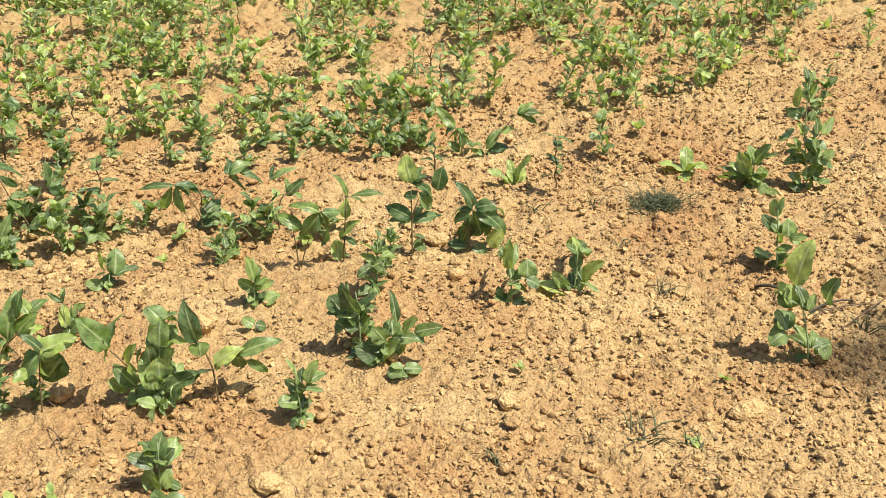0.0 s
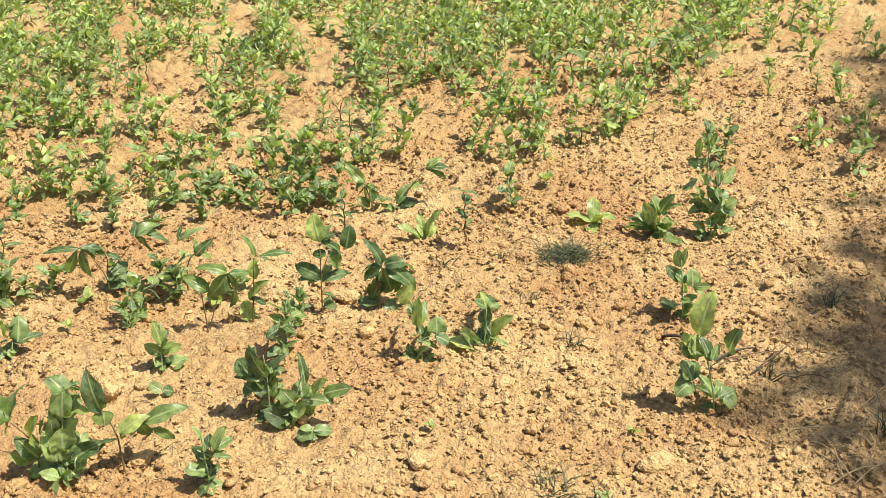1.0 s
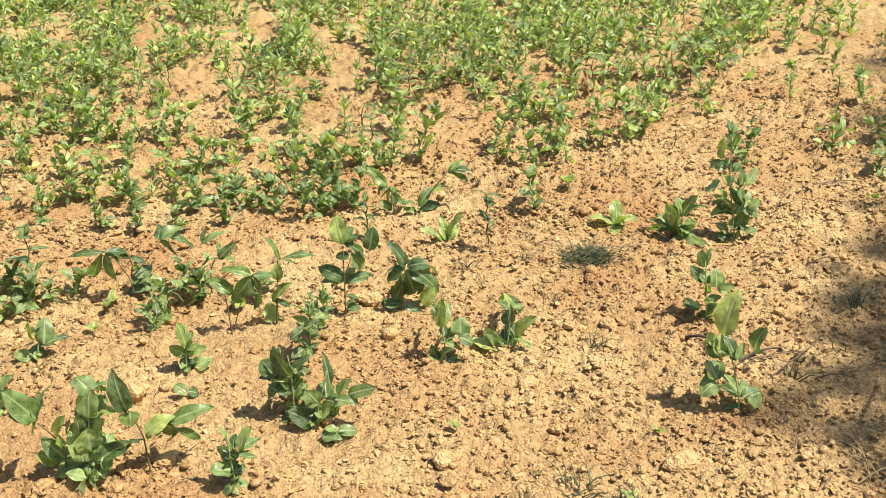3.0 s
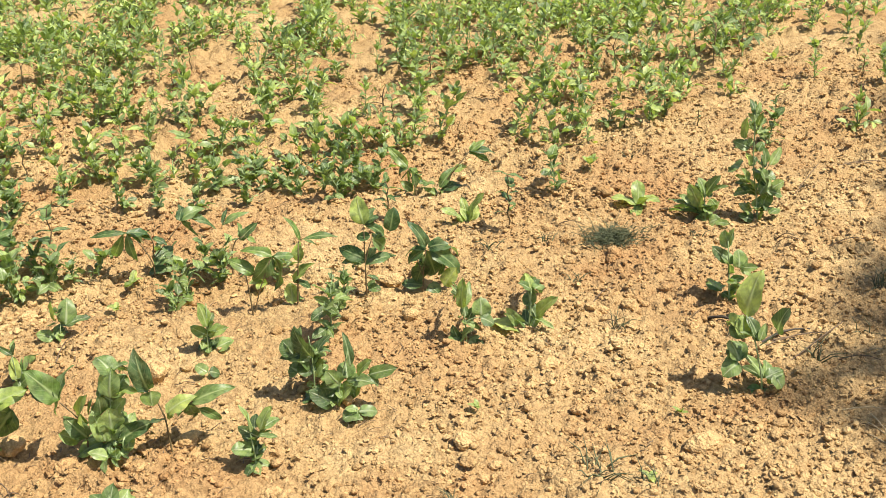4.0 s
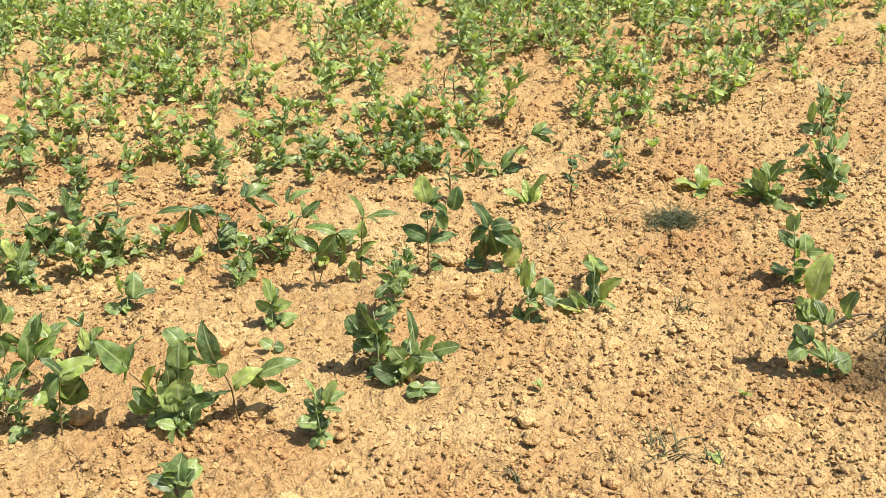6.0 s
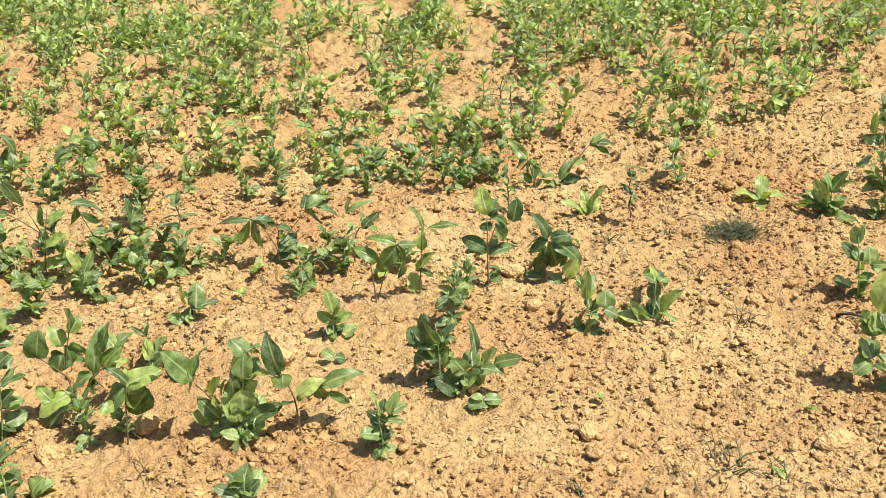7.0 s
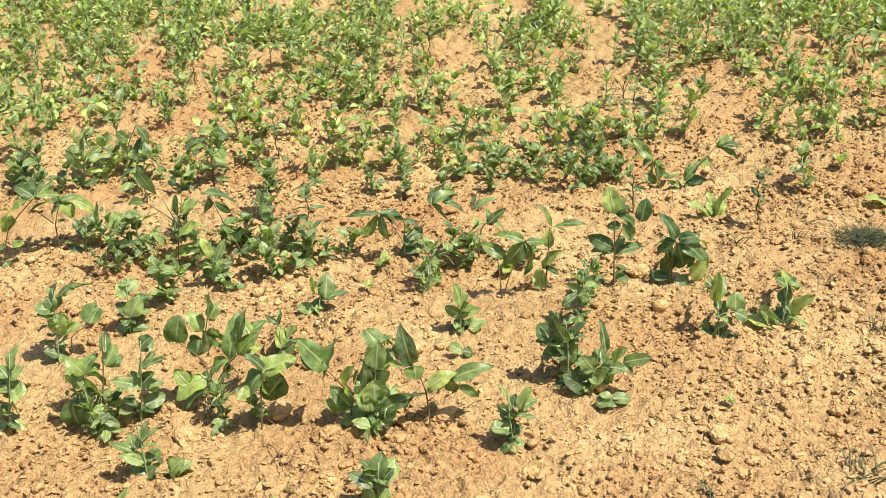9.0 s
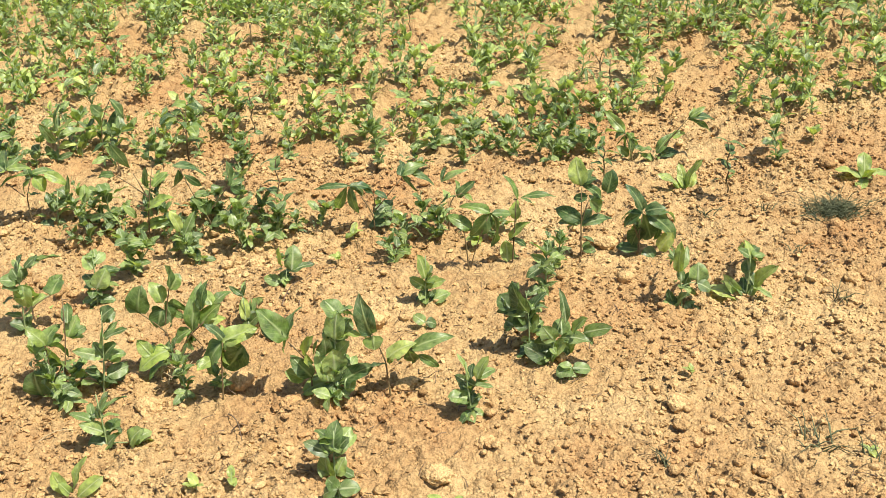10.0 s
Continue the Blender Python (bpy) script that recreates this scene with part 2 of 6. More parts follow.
# ---- the kinds of plant: each gives stems (forms) and leaves (shape, variant, pose) ----
def shoot(rng, h, way, lean, stems, leaves):
    """One pea stem: clasping upright stipules at each joint, leaflets in pairs, curling tendrils, a folded tip."""
    n = max(3, min(8, round(h / 0.031)))
    spine = [Vector((math.cos(way), math.sin(way), 0)) * lean * h * (k / n) ** 1.5
             + Vector((rng.uniform(-1, 1), rng.uniform(-1, 1), 0)) * 0.0026 * (k > 0) + Vector((0, 0, 0.92 * h * k / n)) for k in range(n + 1)]
    stems.append(tube_form([spine[0] - Vector((0, 0, 0.02))] + spine[1:], 0.0027, 0.0015))
    side = rng.uniform(0, 6.3)
    grow = min(0.037, 0.019 + 0.175 * h)
    for k in range(n + 1):
        side += math.pi + rng.uniform(-0.6, 0.6)
        at, young = spine[k] + Vector((0, 0, 0.010 if k == 0 else 0)), k / n
        size = grow * rng.uniform(0.7, 1.3) * (1.0 if 0.2 < young < 0.9 else 0.8)
        for s in (-1, 1):
            leaves.append((rng.choice(("round", "oval", "ovate")), rng.randrange(6), aimed(at, side + s * rng.uniform(0.5, 1.3), rng.uniform(0.65, 1.4), size * rng.uniform(0.8, 1.25), s * 0.5)))
        arm = grow * rng.uniform(0.6, 1.5)
        rise = rng.uniform(0.1, 1.05) + 0.35 * (young > 0.8)
        tip = at + heading(side, rise, arm)
        stems.append(tube_form([at, at + heading(side, rise + 0.2, arm * 0.5), tip], 0.0012, 0.0008, 4))
        half = at.lerp(tip, 0.55)
        for s in (-1, 1)[:2 if rng.random() < 0.75 else 1]:
            leaves.append((rng.choice(("oval", "ovate", "lance")), rng.randrange(6), aimed(tip, side + s * rng.uniform(0.3, 0.9), rise - rng.uniform(-0.6, 0.5), size * rng.uniform(0.8, 1.4), s * 0.6)))
            leaves.append((rng.choice(("oval", "lance")), rng.randrange(6), aimed(half, side + s * rng.uniform(0.8, 1.5), rise - rng.uniform(-0.3, 0.8), size * rng.uniform(0.7, 1.1), s * 0.5)))
        if young > 0.35:
            for s in (-1, 1):
                reach, bend, go = grow * rng.uniform(0.5, 1.0), rng.uniform(-0.8, 0.8), side + s * rng.uniform(0.1, 0.8)
                mid = tip + heading(go, rise + 0.3, reach * 0.5)
                stems.append(tube_form([tip, mid, mid + heading(go + bend, rise - bend, reach * 0.4), mid + heading(go + 2 * bend, rise + 1.2, reach * 0.6)], 0.0008, 0.0005, 3))
    for s in range(4):
        leaves.append(("lance" if s == 3 else "oval", rng.randrange(6), aimed(spine[n], side + 2.1 * s, rng.uniform(0.8, 1.4), grow * rng.uniform(0.9, 1.5), 0.3)))


def pea(rng, h):
    """A pea plant: one main shoot and often a lower one leaning aside."""
    stems, leaves, way = [], [], rng.uniform(0, 6.3)
    shoot(rng, h, way, rng.uniform(0.05, 0.40), stems, leaves)
    if h > 0.075 and rng.random() < 0.5:
        shoot(rng, h * rng.uniform(0.5, 0.8), way + rng.uniform(1.8, 4.4), rng.uniform(0.4, 0.9), stems, leaves)
    return stems, leaves


def bean(rng, h):
    """A bean: a pair of broad first leaves, then leaves of three pointed leaflets on long stalks."""
    way = rng.uniform(0, 6.3)
    top = 0.62 * h
    bow = [Vector((math.cos(way), math.sin(way), 0)) * 0.06 * h * q * q + Vector((0, 0, top * q)) for q in (0, 0.35, 0.7, 1)]
    stems, leaves = [tube_form([bow[0] - Vector((0, 0, 0.02))] + bow[1:], 0.0034, 0.0022)], []
    g = min(1.1, 0.5 + 2.8 * h)
    turn = rng.uniform(0, 6.3)
    for s in (0, math.pi):
        leaves.append(("ovate", rng.randrange(6), aimed(bow[1] + (bow[2] - bow[1]) * 0.6, turn + s, rng.uniform(-0.3, 0.3), 0.050 * g, rng.uniform(-0.3, 0.3))))
    count = 3 if h < 0.16 else 4
    for k in range(count):
        turn += 2.4 + rng.uniform(-0.4, 0.4)
        start = bow[2].lerp(bow[3], k / count)
        rise = rng.uniform(0.5, 1.1)
        arm = h * rng.uniform(0.20, 0.36)
        tip = start + heading(turn, rise, arm)
        stems.append(tube_form([start, start + heading(turn, rise + 0.15, arm * 0.5), tip], 0.0017, 0.0011, 4))
        size = g * rng.uniform(0.050, 0.066)
        for s, f in ((0, 1.1), (-1.35, 1), (1.35, 1)):
            leaves.append(("ovate", rng.randrange(6), aimed(tip, turn + s, rng.uniform(-0.35, 0.65), size * f, rng.uniform(-0.5, 0.5))))
    return stems, leaves


def star(rng, h):
    """A tall herb whose long stalks carry five drooping narrow leaflets each."""
    bow = [Vector((0.03 * h * q * math.sin(9 * q), 0.02 * h * q, 0.55 * h * q)) for q in (0, 0.4, 0.75, 1)]
    stems, leaves = [tube_form([bow[0] - Vector((0, 0, 0.02))] + bow[1:], 0.0034, 0.0022)], []
    turn = 0.0
    for k in range(4):
        start = bow[1].lerp(bow[3], (k + 1) / 4)
        rise = (0.35, 0.75, 0.8, 1.2)[k] + rng.uniform(-0.1, 0.1)
        arm = h * (0.55, 0.62, 0.42, 0.38)[k]
        tip = start + heading(turn, rise, arm)
        stems.append(tube_form([start, start + heading(turn, rise + 0.12, arm * 0.5), tip], 0.0019, 0.0012, 4))
        size = h * rng.uniform(0.36, 0.44) * (1, 1, 0.8, 0.7)[k]
        for s in (-1.9, -0.95, 0, 0.95, 1.9)[(k > 1):5 - (k > 1)]:
            leaves.append(("lance", rng.randrange(6), aimed(tip, turn + s, rng.uniform(-0.7, 0.1), size * rng.uniform(0.85, 1.1), rng.uniform(-0.3, 0.3))))
        turn += math.pi * (1, 0.55, 1.1, 1)[k] + rng.uniform(-0.3, 0.3)
    leaves.append(("ovate", rng.randrange(6), aimed(bow[1], 1.0, -0.2, 0.25 * h, 0.2)))
    return stems, leaves


def stalk(rng, h):
    """A thin upright herb with single narrow leaves up a dark stem."""
    n = 6
    spine = [Vector((0.03 * h * math.sin(2.4 * k), 0.02 * h * math.cos(3.1 * k), h * 0.93 * k / n)) for k in range(n + 1)]
    stems, leaves = [tube_form([spine[0] - Vector((0, 0, 0.02))] + spine[1:], 0.0028, 0.0014)], []
    turn = rng.uniform(0, 6.3)
    for k in range(2, n + 1):
        for s in (0, math.pi):
            leaves.append(("oval" if k % 2 else "lance", rng.randrange(6), aimed(spine[k], turn + s + rng.uniform(-0.4, 0.4), rng.uniform(0.1, 0.9), h * rng.uniform(0.2, 0.32), rng.uniform(-0.4, 0.4))))
        turn += 1.5
    return stems, leaves


def rosette(rng, h):
    """A young mustard-like rosette of spoon leaves from the crown."""
    leaves = []
    turn = rng.uniform(0, 6.3)
    for k in range(6):
        turn += 2.4
        leaves.append(("spoon", rng.randrange(6), aimed(Vector((0, 0, 0.004)), turn, (0.10, 0.25, 0.35, 0.6, 1.0, 1.25)[k], h * rng.uniform(0.6, 0.95), rng.uniform(-0.3, 0.3))))
    return [tube_form([Vector((0, 0, -0.01)), Vector((0, 0, 0.004)), Vector((0, 0, 0.012))], 0.004, 0.003)], leaves


def broad(rng, h):
    """A leafy upright seedling: round lower leaves and one large raised spoon leaf."""
    spine = [Vector((0.05 * h * math.sin(3 * q), 0.03 * h * q, 0.6 * h * q)) for q in (0, 0.3, 0.6, 1)]
    stems, leaves = [tube_form([spine[0] - Vector((0, 0, 0.02))] + spine[1:], 0.0032, 0.002)], []
    turn = rng.uniform(0, 6.3)
    for k in range(1, 4):
        for s in (0, math.pi):
            arm = 0.14 * h
            rise = 0.25 + 0.28 * k
            tip = spine[k] + Vector((0, 0, 0.04 * h)) + heading(turn + s, rise, arm)
            stems.append(tube_form([spine[k], spine[k].lerp(tip, 0.5) + Vector((0, 0, 0.004)), tip], 0.0015, 0.001, 4))
            leaves.append(("round" if k < 3 else "oval", rng.randrange(6), aimed(tip, turn + s, rise, h * rng.uniform(0.17, 0.25), rng.uniform(-0.4, 0.4))))
        turn += 1.45
    leaves.append(("spoon", rng.randrange(6), aimed(spine[3], turn, 1.35, 0.42 * h)))
    return stems, leaves


def seedling(rng, h):
    leaves = [("oval", rng.randrange(6), aimed(Vector((0, 0, 0.4 * h)), rng.uniform(0, 6.3), rng.uniform(0.3, 1.2), h * rng.uniform(0.5, 0.8))) for _ in range(5)]
    return [tube_form([Vector((0, 0, -0.01)), Vector((0, 0, 0.2 * h)), Vector((0, 0, 0.45 * h))], 0.0014, 0.001, 4)], leaves


LOOK = {
    pea: ("pea_plant", PEA_M, STEM_M, "blue-green pea plant with round clasping leaves in dry soil", "pea plant"),
    bean: ("bean_plant", BEAN_M, TWIG_M, "green bean seedling with pointed three-part leaves in dry soil", "bean plant"),
    star: ("palmate_herb", LANCE_M, TWIG_M, "dark green herb with drooping narrow finger leaves on long stalks", "herb"),
    stalk: ("slender_herb", LANCE_M, TWIG_M, "slender upright herb with narrow leaves on a dark stem", "herb"),
    rosette: ("mustard_seedling", PALE_LIT_M, STEM_M, "pale green seedling with a rosette of spoon-shaped leaves", "seedling"),
    broad: ("broadleaf_seedling", PEA_M, STEM_M, "upright leafy seedling with round lower leaves and a raised top leaf", "seedling"),
    seedling: ("small_seedling", PALE_LIT_M, STEM_M, "tiny pale green seedling just out of the soil", "seedling"),
}
SOWN = []


class Bunch:
    """Many small leaves gathered into one mesh."""

    def __init__(self):
        self.verts, self.faces, self.uvs = [], [], []

    def add(self, shape, k, m, forms=None):
        v, f, uv = (forms or LOW)[shape][k]
        mm, base = np.array(m), len(self.verts)
        self.verts.extend((v @ mm[:3, :3].T + mm[:3, 3]).tolist())
        self.faces.extend(tuple(i + base for i in q) for q in f)
        self.uvs.extend(uv)

    def mesh(self, name, mat):
        return joined(name, self.verts, self.faces, mat, self.uvs)


def sow(kind, x, y, h, turn):
    """One plant of a kind, h metres high, rooted at x, y."""
    rng = random.Random(int(x * 7919) * 31 + int(y * 6007))
    name, leafy, stemmy, label, category = LOOK[kind]
    stems, leaves = kind(rng, h)
    root = tagged(new(name), label, category, group=name + "s in the field")
    root.matrix_basis = pose(x, y, 0.5 * float(top(x, y) + lie(x, y)), 0, 0, turn)
    v, f = merged(stems)
    ob = new("stem", joined("stem", v, f, stemmy))
    ob.parent = root
    if y < 3.75:
        for shape, k, m in leaves:
            ob = new("leaf", leaf_mesh(shape, k, leafy))
            ob.parent = root
            ob.matrix_basis = m
    else:
        bunch = Bunch()
        for shape, k, m in leaves:
            bunch.add(shape, k, m, FAR if y > 4.4 else LOW)
        ob = tagged(new("foliage", bunch.mesh("foliage", CROP_M if kind in (pea, bean) else leafy)), kind="stuff")
        ob.parent = root
    SOWN.append((x, y))
    return root


def herb(kind, x, y):
    """An empty plant of a kind, to carry stalks and leaves."""
    name, _, _, label, category = LOOK[kind]
    root = tagged(new(name), label, category, group=name + "s in the field")
    root.matrix_basis = pose(x, y, float(lie(x, y)) + 0.002)
    SOWN.append((x, y))
    return root, LOOK[kind]


def stalk_on(plant, *points):
    """A stem or leaf stalk through points given from the plant's foot."""
    root, (_, _, stemmy, _, _) = plant
    pts = [Vector(p) for p in points]
    fine = [pts[0]]
    for a, b in zip(pts, pts[1:]):
        fine += [a.lerp(b, 0.5), b]
    for k in range(1, len(fine) - 1):
        fine[k] = fine[k] * 0.5 + (fine[k - 1] + fine[k + 1]) * 0.25
    thick = 0.0023 if pts[0].z < 0.01 else 0.0018
    v, f = tube_form(fine, thick, thick * 0.55, 6)
    ob = new("stem" if pts[0].z < 0.01 else "leaf_stalk", joined("stem", v, f, stemmy))
    ob.parent = root


HALF = {"oval": 0.29, "round": 0.40, "ovate": 0.31, "lance": 0.15, "spoon": 0.27}


def leaf_on(plant, shape, foot, tip, wide, mat=None, twin=True):
    """One leaf from foot to tip, its upper face turned to the light."""
    root, (_, leafy, _, _, _) = plant
    foot, tip = Vector(foot), Vector(tip)
    rng = random.Random(int(1000 * (foot.x + 3 * tip.z + 7 * tip.x)))
    along = tip - foot
    size = along.length
    along.normalize()
    face = Vector((rng.uniform(-0.7, 0.7), rng.uniform(-0.9, -0.15), 0.78))
    side = along.cross(face).normalized()
    face = side.cross(along)
    wide *= 1.06 if root.matrix_basis.translation.y < 3.0 else 0.88
    dense = leafy is PEA_M
    chance = 0.1 if shape == "lance" else 0.55 if dense else 0.45
    m = Matrix((side * (wide / (2 * HALF[shape])), along * size * 1.06, face * size)).transposed().to_4x4()
    m.translation = foot
    ob = new("leaf", leaf_mesh(shape, rng.randrange(6), mat or leafy))
    ob.parent = root
    ob.matrix_basis = m
    if twin and rng.random() < chance:
        way = Matrix.Rotation(rng.choice((-1, 1)) * rng.uniform(0.25, 0.8), 3, "Y") @ (along * size)
        end = foot + (way + Vector((0, rng.uniform(0.4, 0.9) * size, -0.12 * size))) * (rng.uniform(0.7, 0.9) if dense else rng.uniform(0.6, 0.85))
        end.z = max(end.z, 0.004)
        leaf_on(plant, shape, foot + Vector((0, 0.004, -0.002)), end, wide * (0.82 if dense else 0.75))


def undergrowth(plant, high, count):
    """The small crowded leaves low on a plant's stem."""
    root, (_, leafy, _, _, _) = plant
    x, y = root.matrix_basis.translation.xy
    rng = random.Random(int(900 * x) + int(700 * y))
    for _ in range(count + 3 if y < 2.75 else count if leafy is PEA_M else count // 2):
        z = high * rng.uniform(0.06, 0.72)
        at = Vector((rng.gauss(0, 0.006), rng.uniform(0.0, 0.018), z))
        size = rng.uniform(0.024, 0.044) * min(1.0, 0.5 + 4 * high)
        ob = new("leaf", leaf_mesh(rng.choice(("oval", "round", "oval")), rng.randrange(6), leafy))
        ob.parent = root
        ob.matrix_basis = aimed(at, rng.uniform(0, 6.3), rng.uniform(-0.2, 0.9), size, rng.uniform(-0.5, 0.5))


# ---- the ground ----
def steps(*spans):
    """Grid lines: spans of (from, to, first step, last step), end to end."""
    out = []
    for a, b, s0, s1 in spans:
        x = a
        while x < b - 1e-6:
            out.append(x)
            x += s0 + (s1 - s0) * (x - a) / (b - a)
    return np.array(out + [spans[-1][1]])


GROUND = {}


def spread(y):
    """The ground's grid widens with distance from the place where one stands."""
    return np.maximum(1.6, np.abs(y) + 0.3)


def top(x, y):
    """The height of the built ground near a place."""
    j = np.clip(np.searchsorted(GROUND["ys"], y), 0, len(GROUND["ys"]) - 1)
    i = np.clip(np.searchsorted(GROUND["us"], x / spread(GROUND["ys"][j])), 0, len(GROUND["us"]) - 1)
    return GROUND["z"][j, i]


def crumbs(x, y, size, seed, share):
    """Rounded crumbs about that size, pressed into the surface side by side: their height over it."""
    x = x + 0.30 * size * wave(x, y, 0.45 * size, seed + 7)
    y = y + 0.30 * size * wave(x, y, 0.45 * size, seed + 8)
    i, j = np.floor(x / size), np.floor(y / size)
    best = np.zeros_like(x)
    for di in (-1, 0, 1):
        for dj in (-1, 0, 1):
            ci, cj = i + di, j + dj
            px, py = (ci + 0.1 + 0.8 * lattice(ci, cj, seed)) * size, (cj + 0.1 + 0.8 * lattice(ci, cj, seed + 1)) * size
            chance = lattice(ci, cj, seed + 3)
            r = size * (0.40 + 0.42 * lattice(ci, cj, seed + 2) ** 1.4)
            turn = 6.3 * chance
            dx, dy = x - px, y - py
            u, v = dx * np.cos(turn) + dy * np.sin(turn), dy * np.cos(turn) - dx * np.sin(turn)
            d2 = (u * u * 0.75 + v * v * 1.3) / (r * r)
            tall = 0.35 + 0.60 * lattice(ci, cj, seed + 4)
            cap = r * tall * np.sqrt(np.clip(1 - d2 ** 1.9, 0, 1)) * (1 + 0.20 * u / r)
            here = chance < share + 0.22 * wave(px, py, 0.24, 9) + 0.16 * wave(px, py, 0.09, 10)
            best = np.maximum(best, cap * here)
    return best


def build_ground():
    us = steps((-12, -2, 4, 0.5), (-2, -0.62, 0.4, 0.003), (-0.62, 0.49, 0.0020, 0.0020), (0.49, 2, 0.003, 0.4), (2, 12, 0.5, 4))
    ys = [1.62]
    while ys[-1] < 7.6:
        ys.append(ys[-1] * (1.0031 if ys[-1] < 4.9 else 1.005))
    ys = np.concatenate([steps((-400, -8, 60, 2), (-8, 1.6, 1.0, 0.01))[:-1], ys, steps((7.7, 14, 0.04, 0.6), (14, 600, 1, 60))])
    gu, gy = np.meshgrid(us, ys)
    gx = gu * spread(gy)
    base = lie(gx, gy)
    near = ease(gy, 1.45, 1.7) * ease(gy, 7.6, 6.6) * ease(np.abs(gu), 0.72, 0.64)
    z = base.copy()
    work = near > 0
    x, y = gx[work], gy[work]
    rise = 0.0035 * wave(x, y, 0.045, 5) + 0.002 * wave(x, y, 0.02, 6)
    rise += crumbs(x, y, 0.044, 60, 0.22) * (0.60 + 0.45 * ease(y, 3.2, 3.8))
    rise += crumbs(x, y, 0.023, 40, 0.60) * (0.55 + 0.30 * ease(y, 3.2, 3.8))
    rise += crumbs(x, y, 0.0140, 20, 0.85) * 0.60 * ease(y, 5.2, 4.0)
    rise += 0.0022 * wave(x, y, 0.009, 12) * ease(y, 3.6, 2.8)
    z[work] += near[work] * rise
    GROUND.update(us=us, ys=ys, z=z)
    ny, nx = gx.shape
    me = bpy.data.meshes.new("ground")
    verts = np.stack([gx, gy, z], -1).reshape(-1, 3).astype(np.float32)
    k = np.arange(ny * nx).reshape(ny, nx)
    quads = np.stack([k[:-1, :-1], k[:-1, 1:], k[1:, 1:], k[1:, :-1]], -1).reshape(-1, 4).astype(np.int32)
    me.vertices.add(len(verts))
    me.vertices.foreach_set("co", verts.ravel())
    me.loops.add(quads.size)
    me.loops.foreach_set("vertex_index", quads.ravel())
    me.polygons.add(len(quads))
    me.polygons.foreach_set("loop_start", np.arange(0, quads.size, 4, dtype=np.int32))
    me.polygons.foreach_set("use_smooth", np.ones(len(quads), bool))
    me.update(calc_edges=True)
    me.materials.append(SOIL_M)
    return tagged(new("ground", me), "dry ochre tilled field soil, crumbly and cloddy", "soil", kind="structure")


build_ground()


# ---- clods ----
def lump(rng, r, cuts=2):
    """A broken, angular lump of earth, flattened below."""
    bm = bmesh.new()
    bmesh.ops.create_icosphere(bm, subdivisions=cuts, radius=1)
    seed = Vector((rng.uniform(0, 99), rng.uniform(0, 99), rng.uniform(0, 99)))
    planes = [(Vector((rng.gauss(0, 1), rng.gauss(0, 1), rng.gauss(0, 1))).normalized(), rng.uniform(0.62, 0.9)) for _ in range(7)]
    stretch = Vector((rng.uniform(0.85, 1.25), rng.uniform(0.8, 1.1), rng.uniform(0.55, 0.8)))
    for v in bm.verts:
        c = v.co.copy()
        for n, d in planes:
            over = c.dot(n) - d
            if over > 0:
                c -= n * over * 0.85
        c *= 1 + 0.20 * noise.noise(c * 2.2 + seed) + 0.10 * noise.noise(c * 5 + seed) + 0.05 * noise.noise(c * 11 + seed)
        v.co = Vector((c.x * stretch.x, c.y * stretch.y, c.z * stretch.z)) * r
    out = [v.co.copy() for v in bm.verts], [tuple(v.index for v in f.verts) for f in bm.faces]
    bm.free()
    return out


def clod(x, y, r):
    rng = random.Random(int(x * 5003) + int(y * 977))
    v, f = lump(rng, r, 3 if r > 0.016 else 2)
    ob = new("clod", joined("clod", v, f, CLOD_M, smooth=False))
    tagged(ob, "pale ochre clod of dry earth lying on the soil", "clod", group="clods on the field")
    ob.matrix_basis = pose(x, y, float(top(x, y)) + 0.32 * r, 0, 0, rng.uniform(0, 360))


clod(0.115, 2.142, 0.026)
clod(0.592, 2.091, 0.034)
clod(0.320, 2.417, 0.028)
clod(0.358, 2.243, 0.014)
clod(-0.561, 2.459, 0.040)
clod(-0.534, 2.108, 0.018)
clod(-0.995, 2.117, 0.028)
clod(-0.814, 2.206, 0.032)
clod(-0.689, 2.129, 0.022)
clod(-0.741, 2.650, 0.016)
clod(-0.024, 2.965, 0.030)
clod(-0.943, 2.829, 0.025)
clod(-1.527, 3.011, 0.030)
clod(-0.347, 1.881, 0.032)
clod(-0.450, 2.191, 0.027)
clod(-0.198, 2.430, 0.026)
clod(0.493, 2.510, 0.019)
clod(0.457, 2.690, 0.016)
clod(0.227, 2.206, 0.014)
clod(0.487, 2.703, 0.017)
clod(-0.266, 1.998, 0.022)
clod(0.545, 2.614, 0.016)
clod(0.556, 2.712, 0.020)
clod(0.986, 2.717, 0.016)
clod(0.684, 2.588, 0.016)
clod(0.730, 2.251, 0.013)


def splinter(rng):
    """A small angular crumb of about fifteen faces."""
    bm = bmesh.new()
    flat = rng.uniform(0.48, 0.74)
    for k in range(10):
        p = Vector((rng.gauss(0, 1), rng.gauss(0, 1), rng.gauss(0, 1))).normalized() * rng.uniform(0.85, 1.12)
        bm.verts.new((p.x * 1.08, p.y * 0.95, p.z * flat))
    bmesh.ops.convex_hull(bm, input=bm.verts)
    loose = [v for v in bm.verts if not v.link_faces]
    bmesh.ops.delete(bm, geom=loose, context="VERTS")
    bmesh.ops.triangulate(bm, faces=bm.faces)
    bm.verts.index_update()
    out = np.array([v.co[:] for v in bm.verts]), np.array([[v.index for v in f.verts] for f in bm.faces])
    bm.free()
    return out


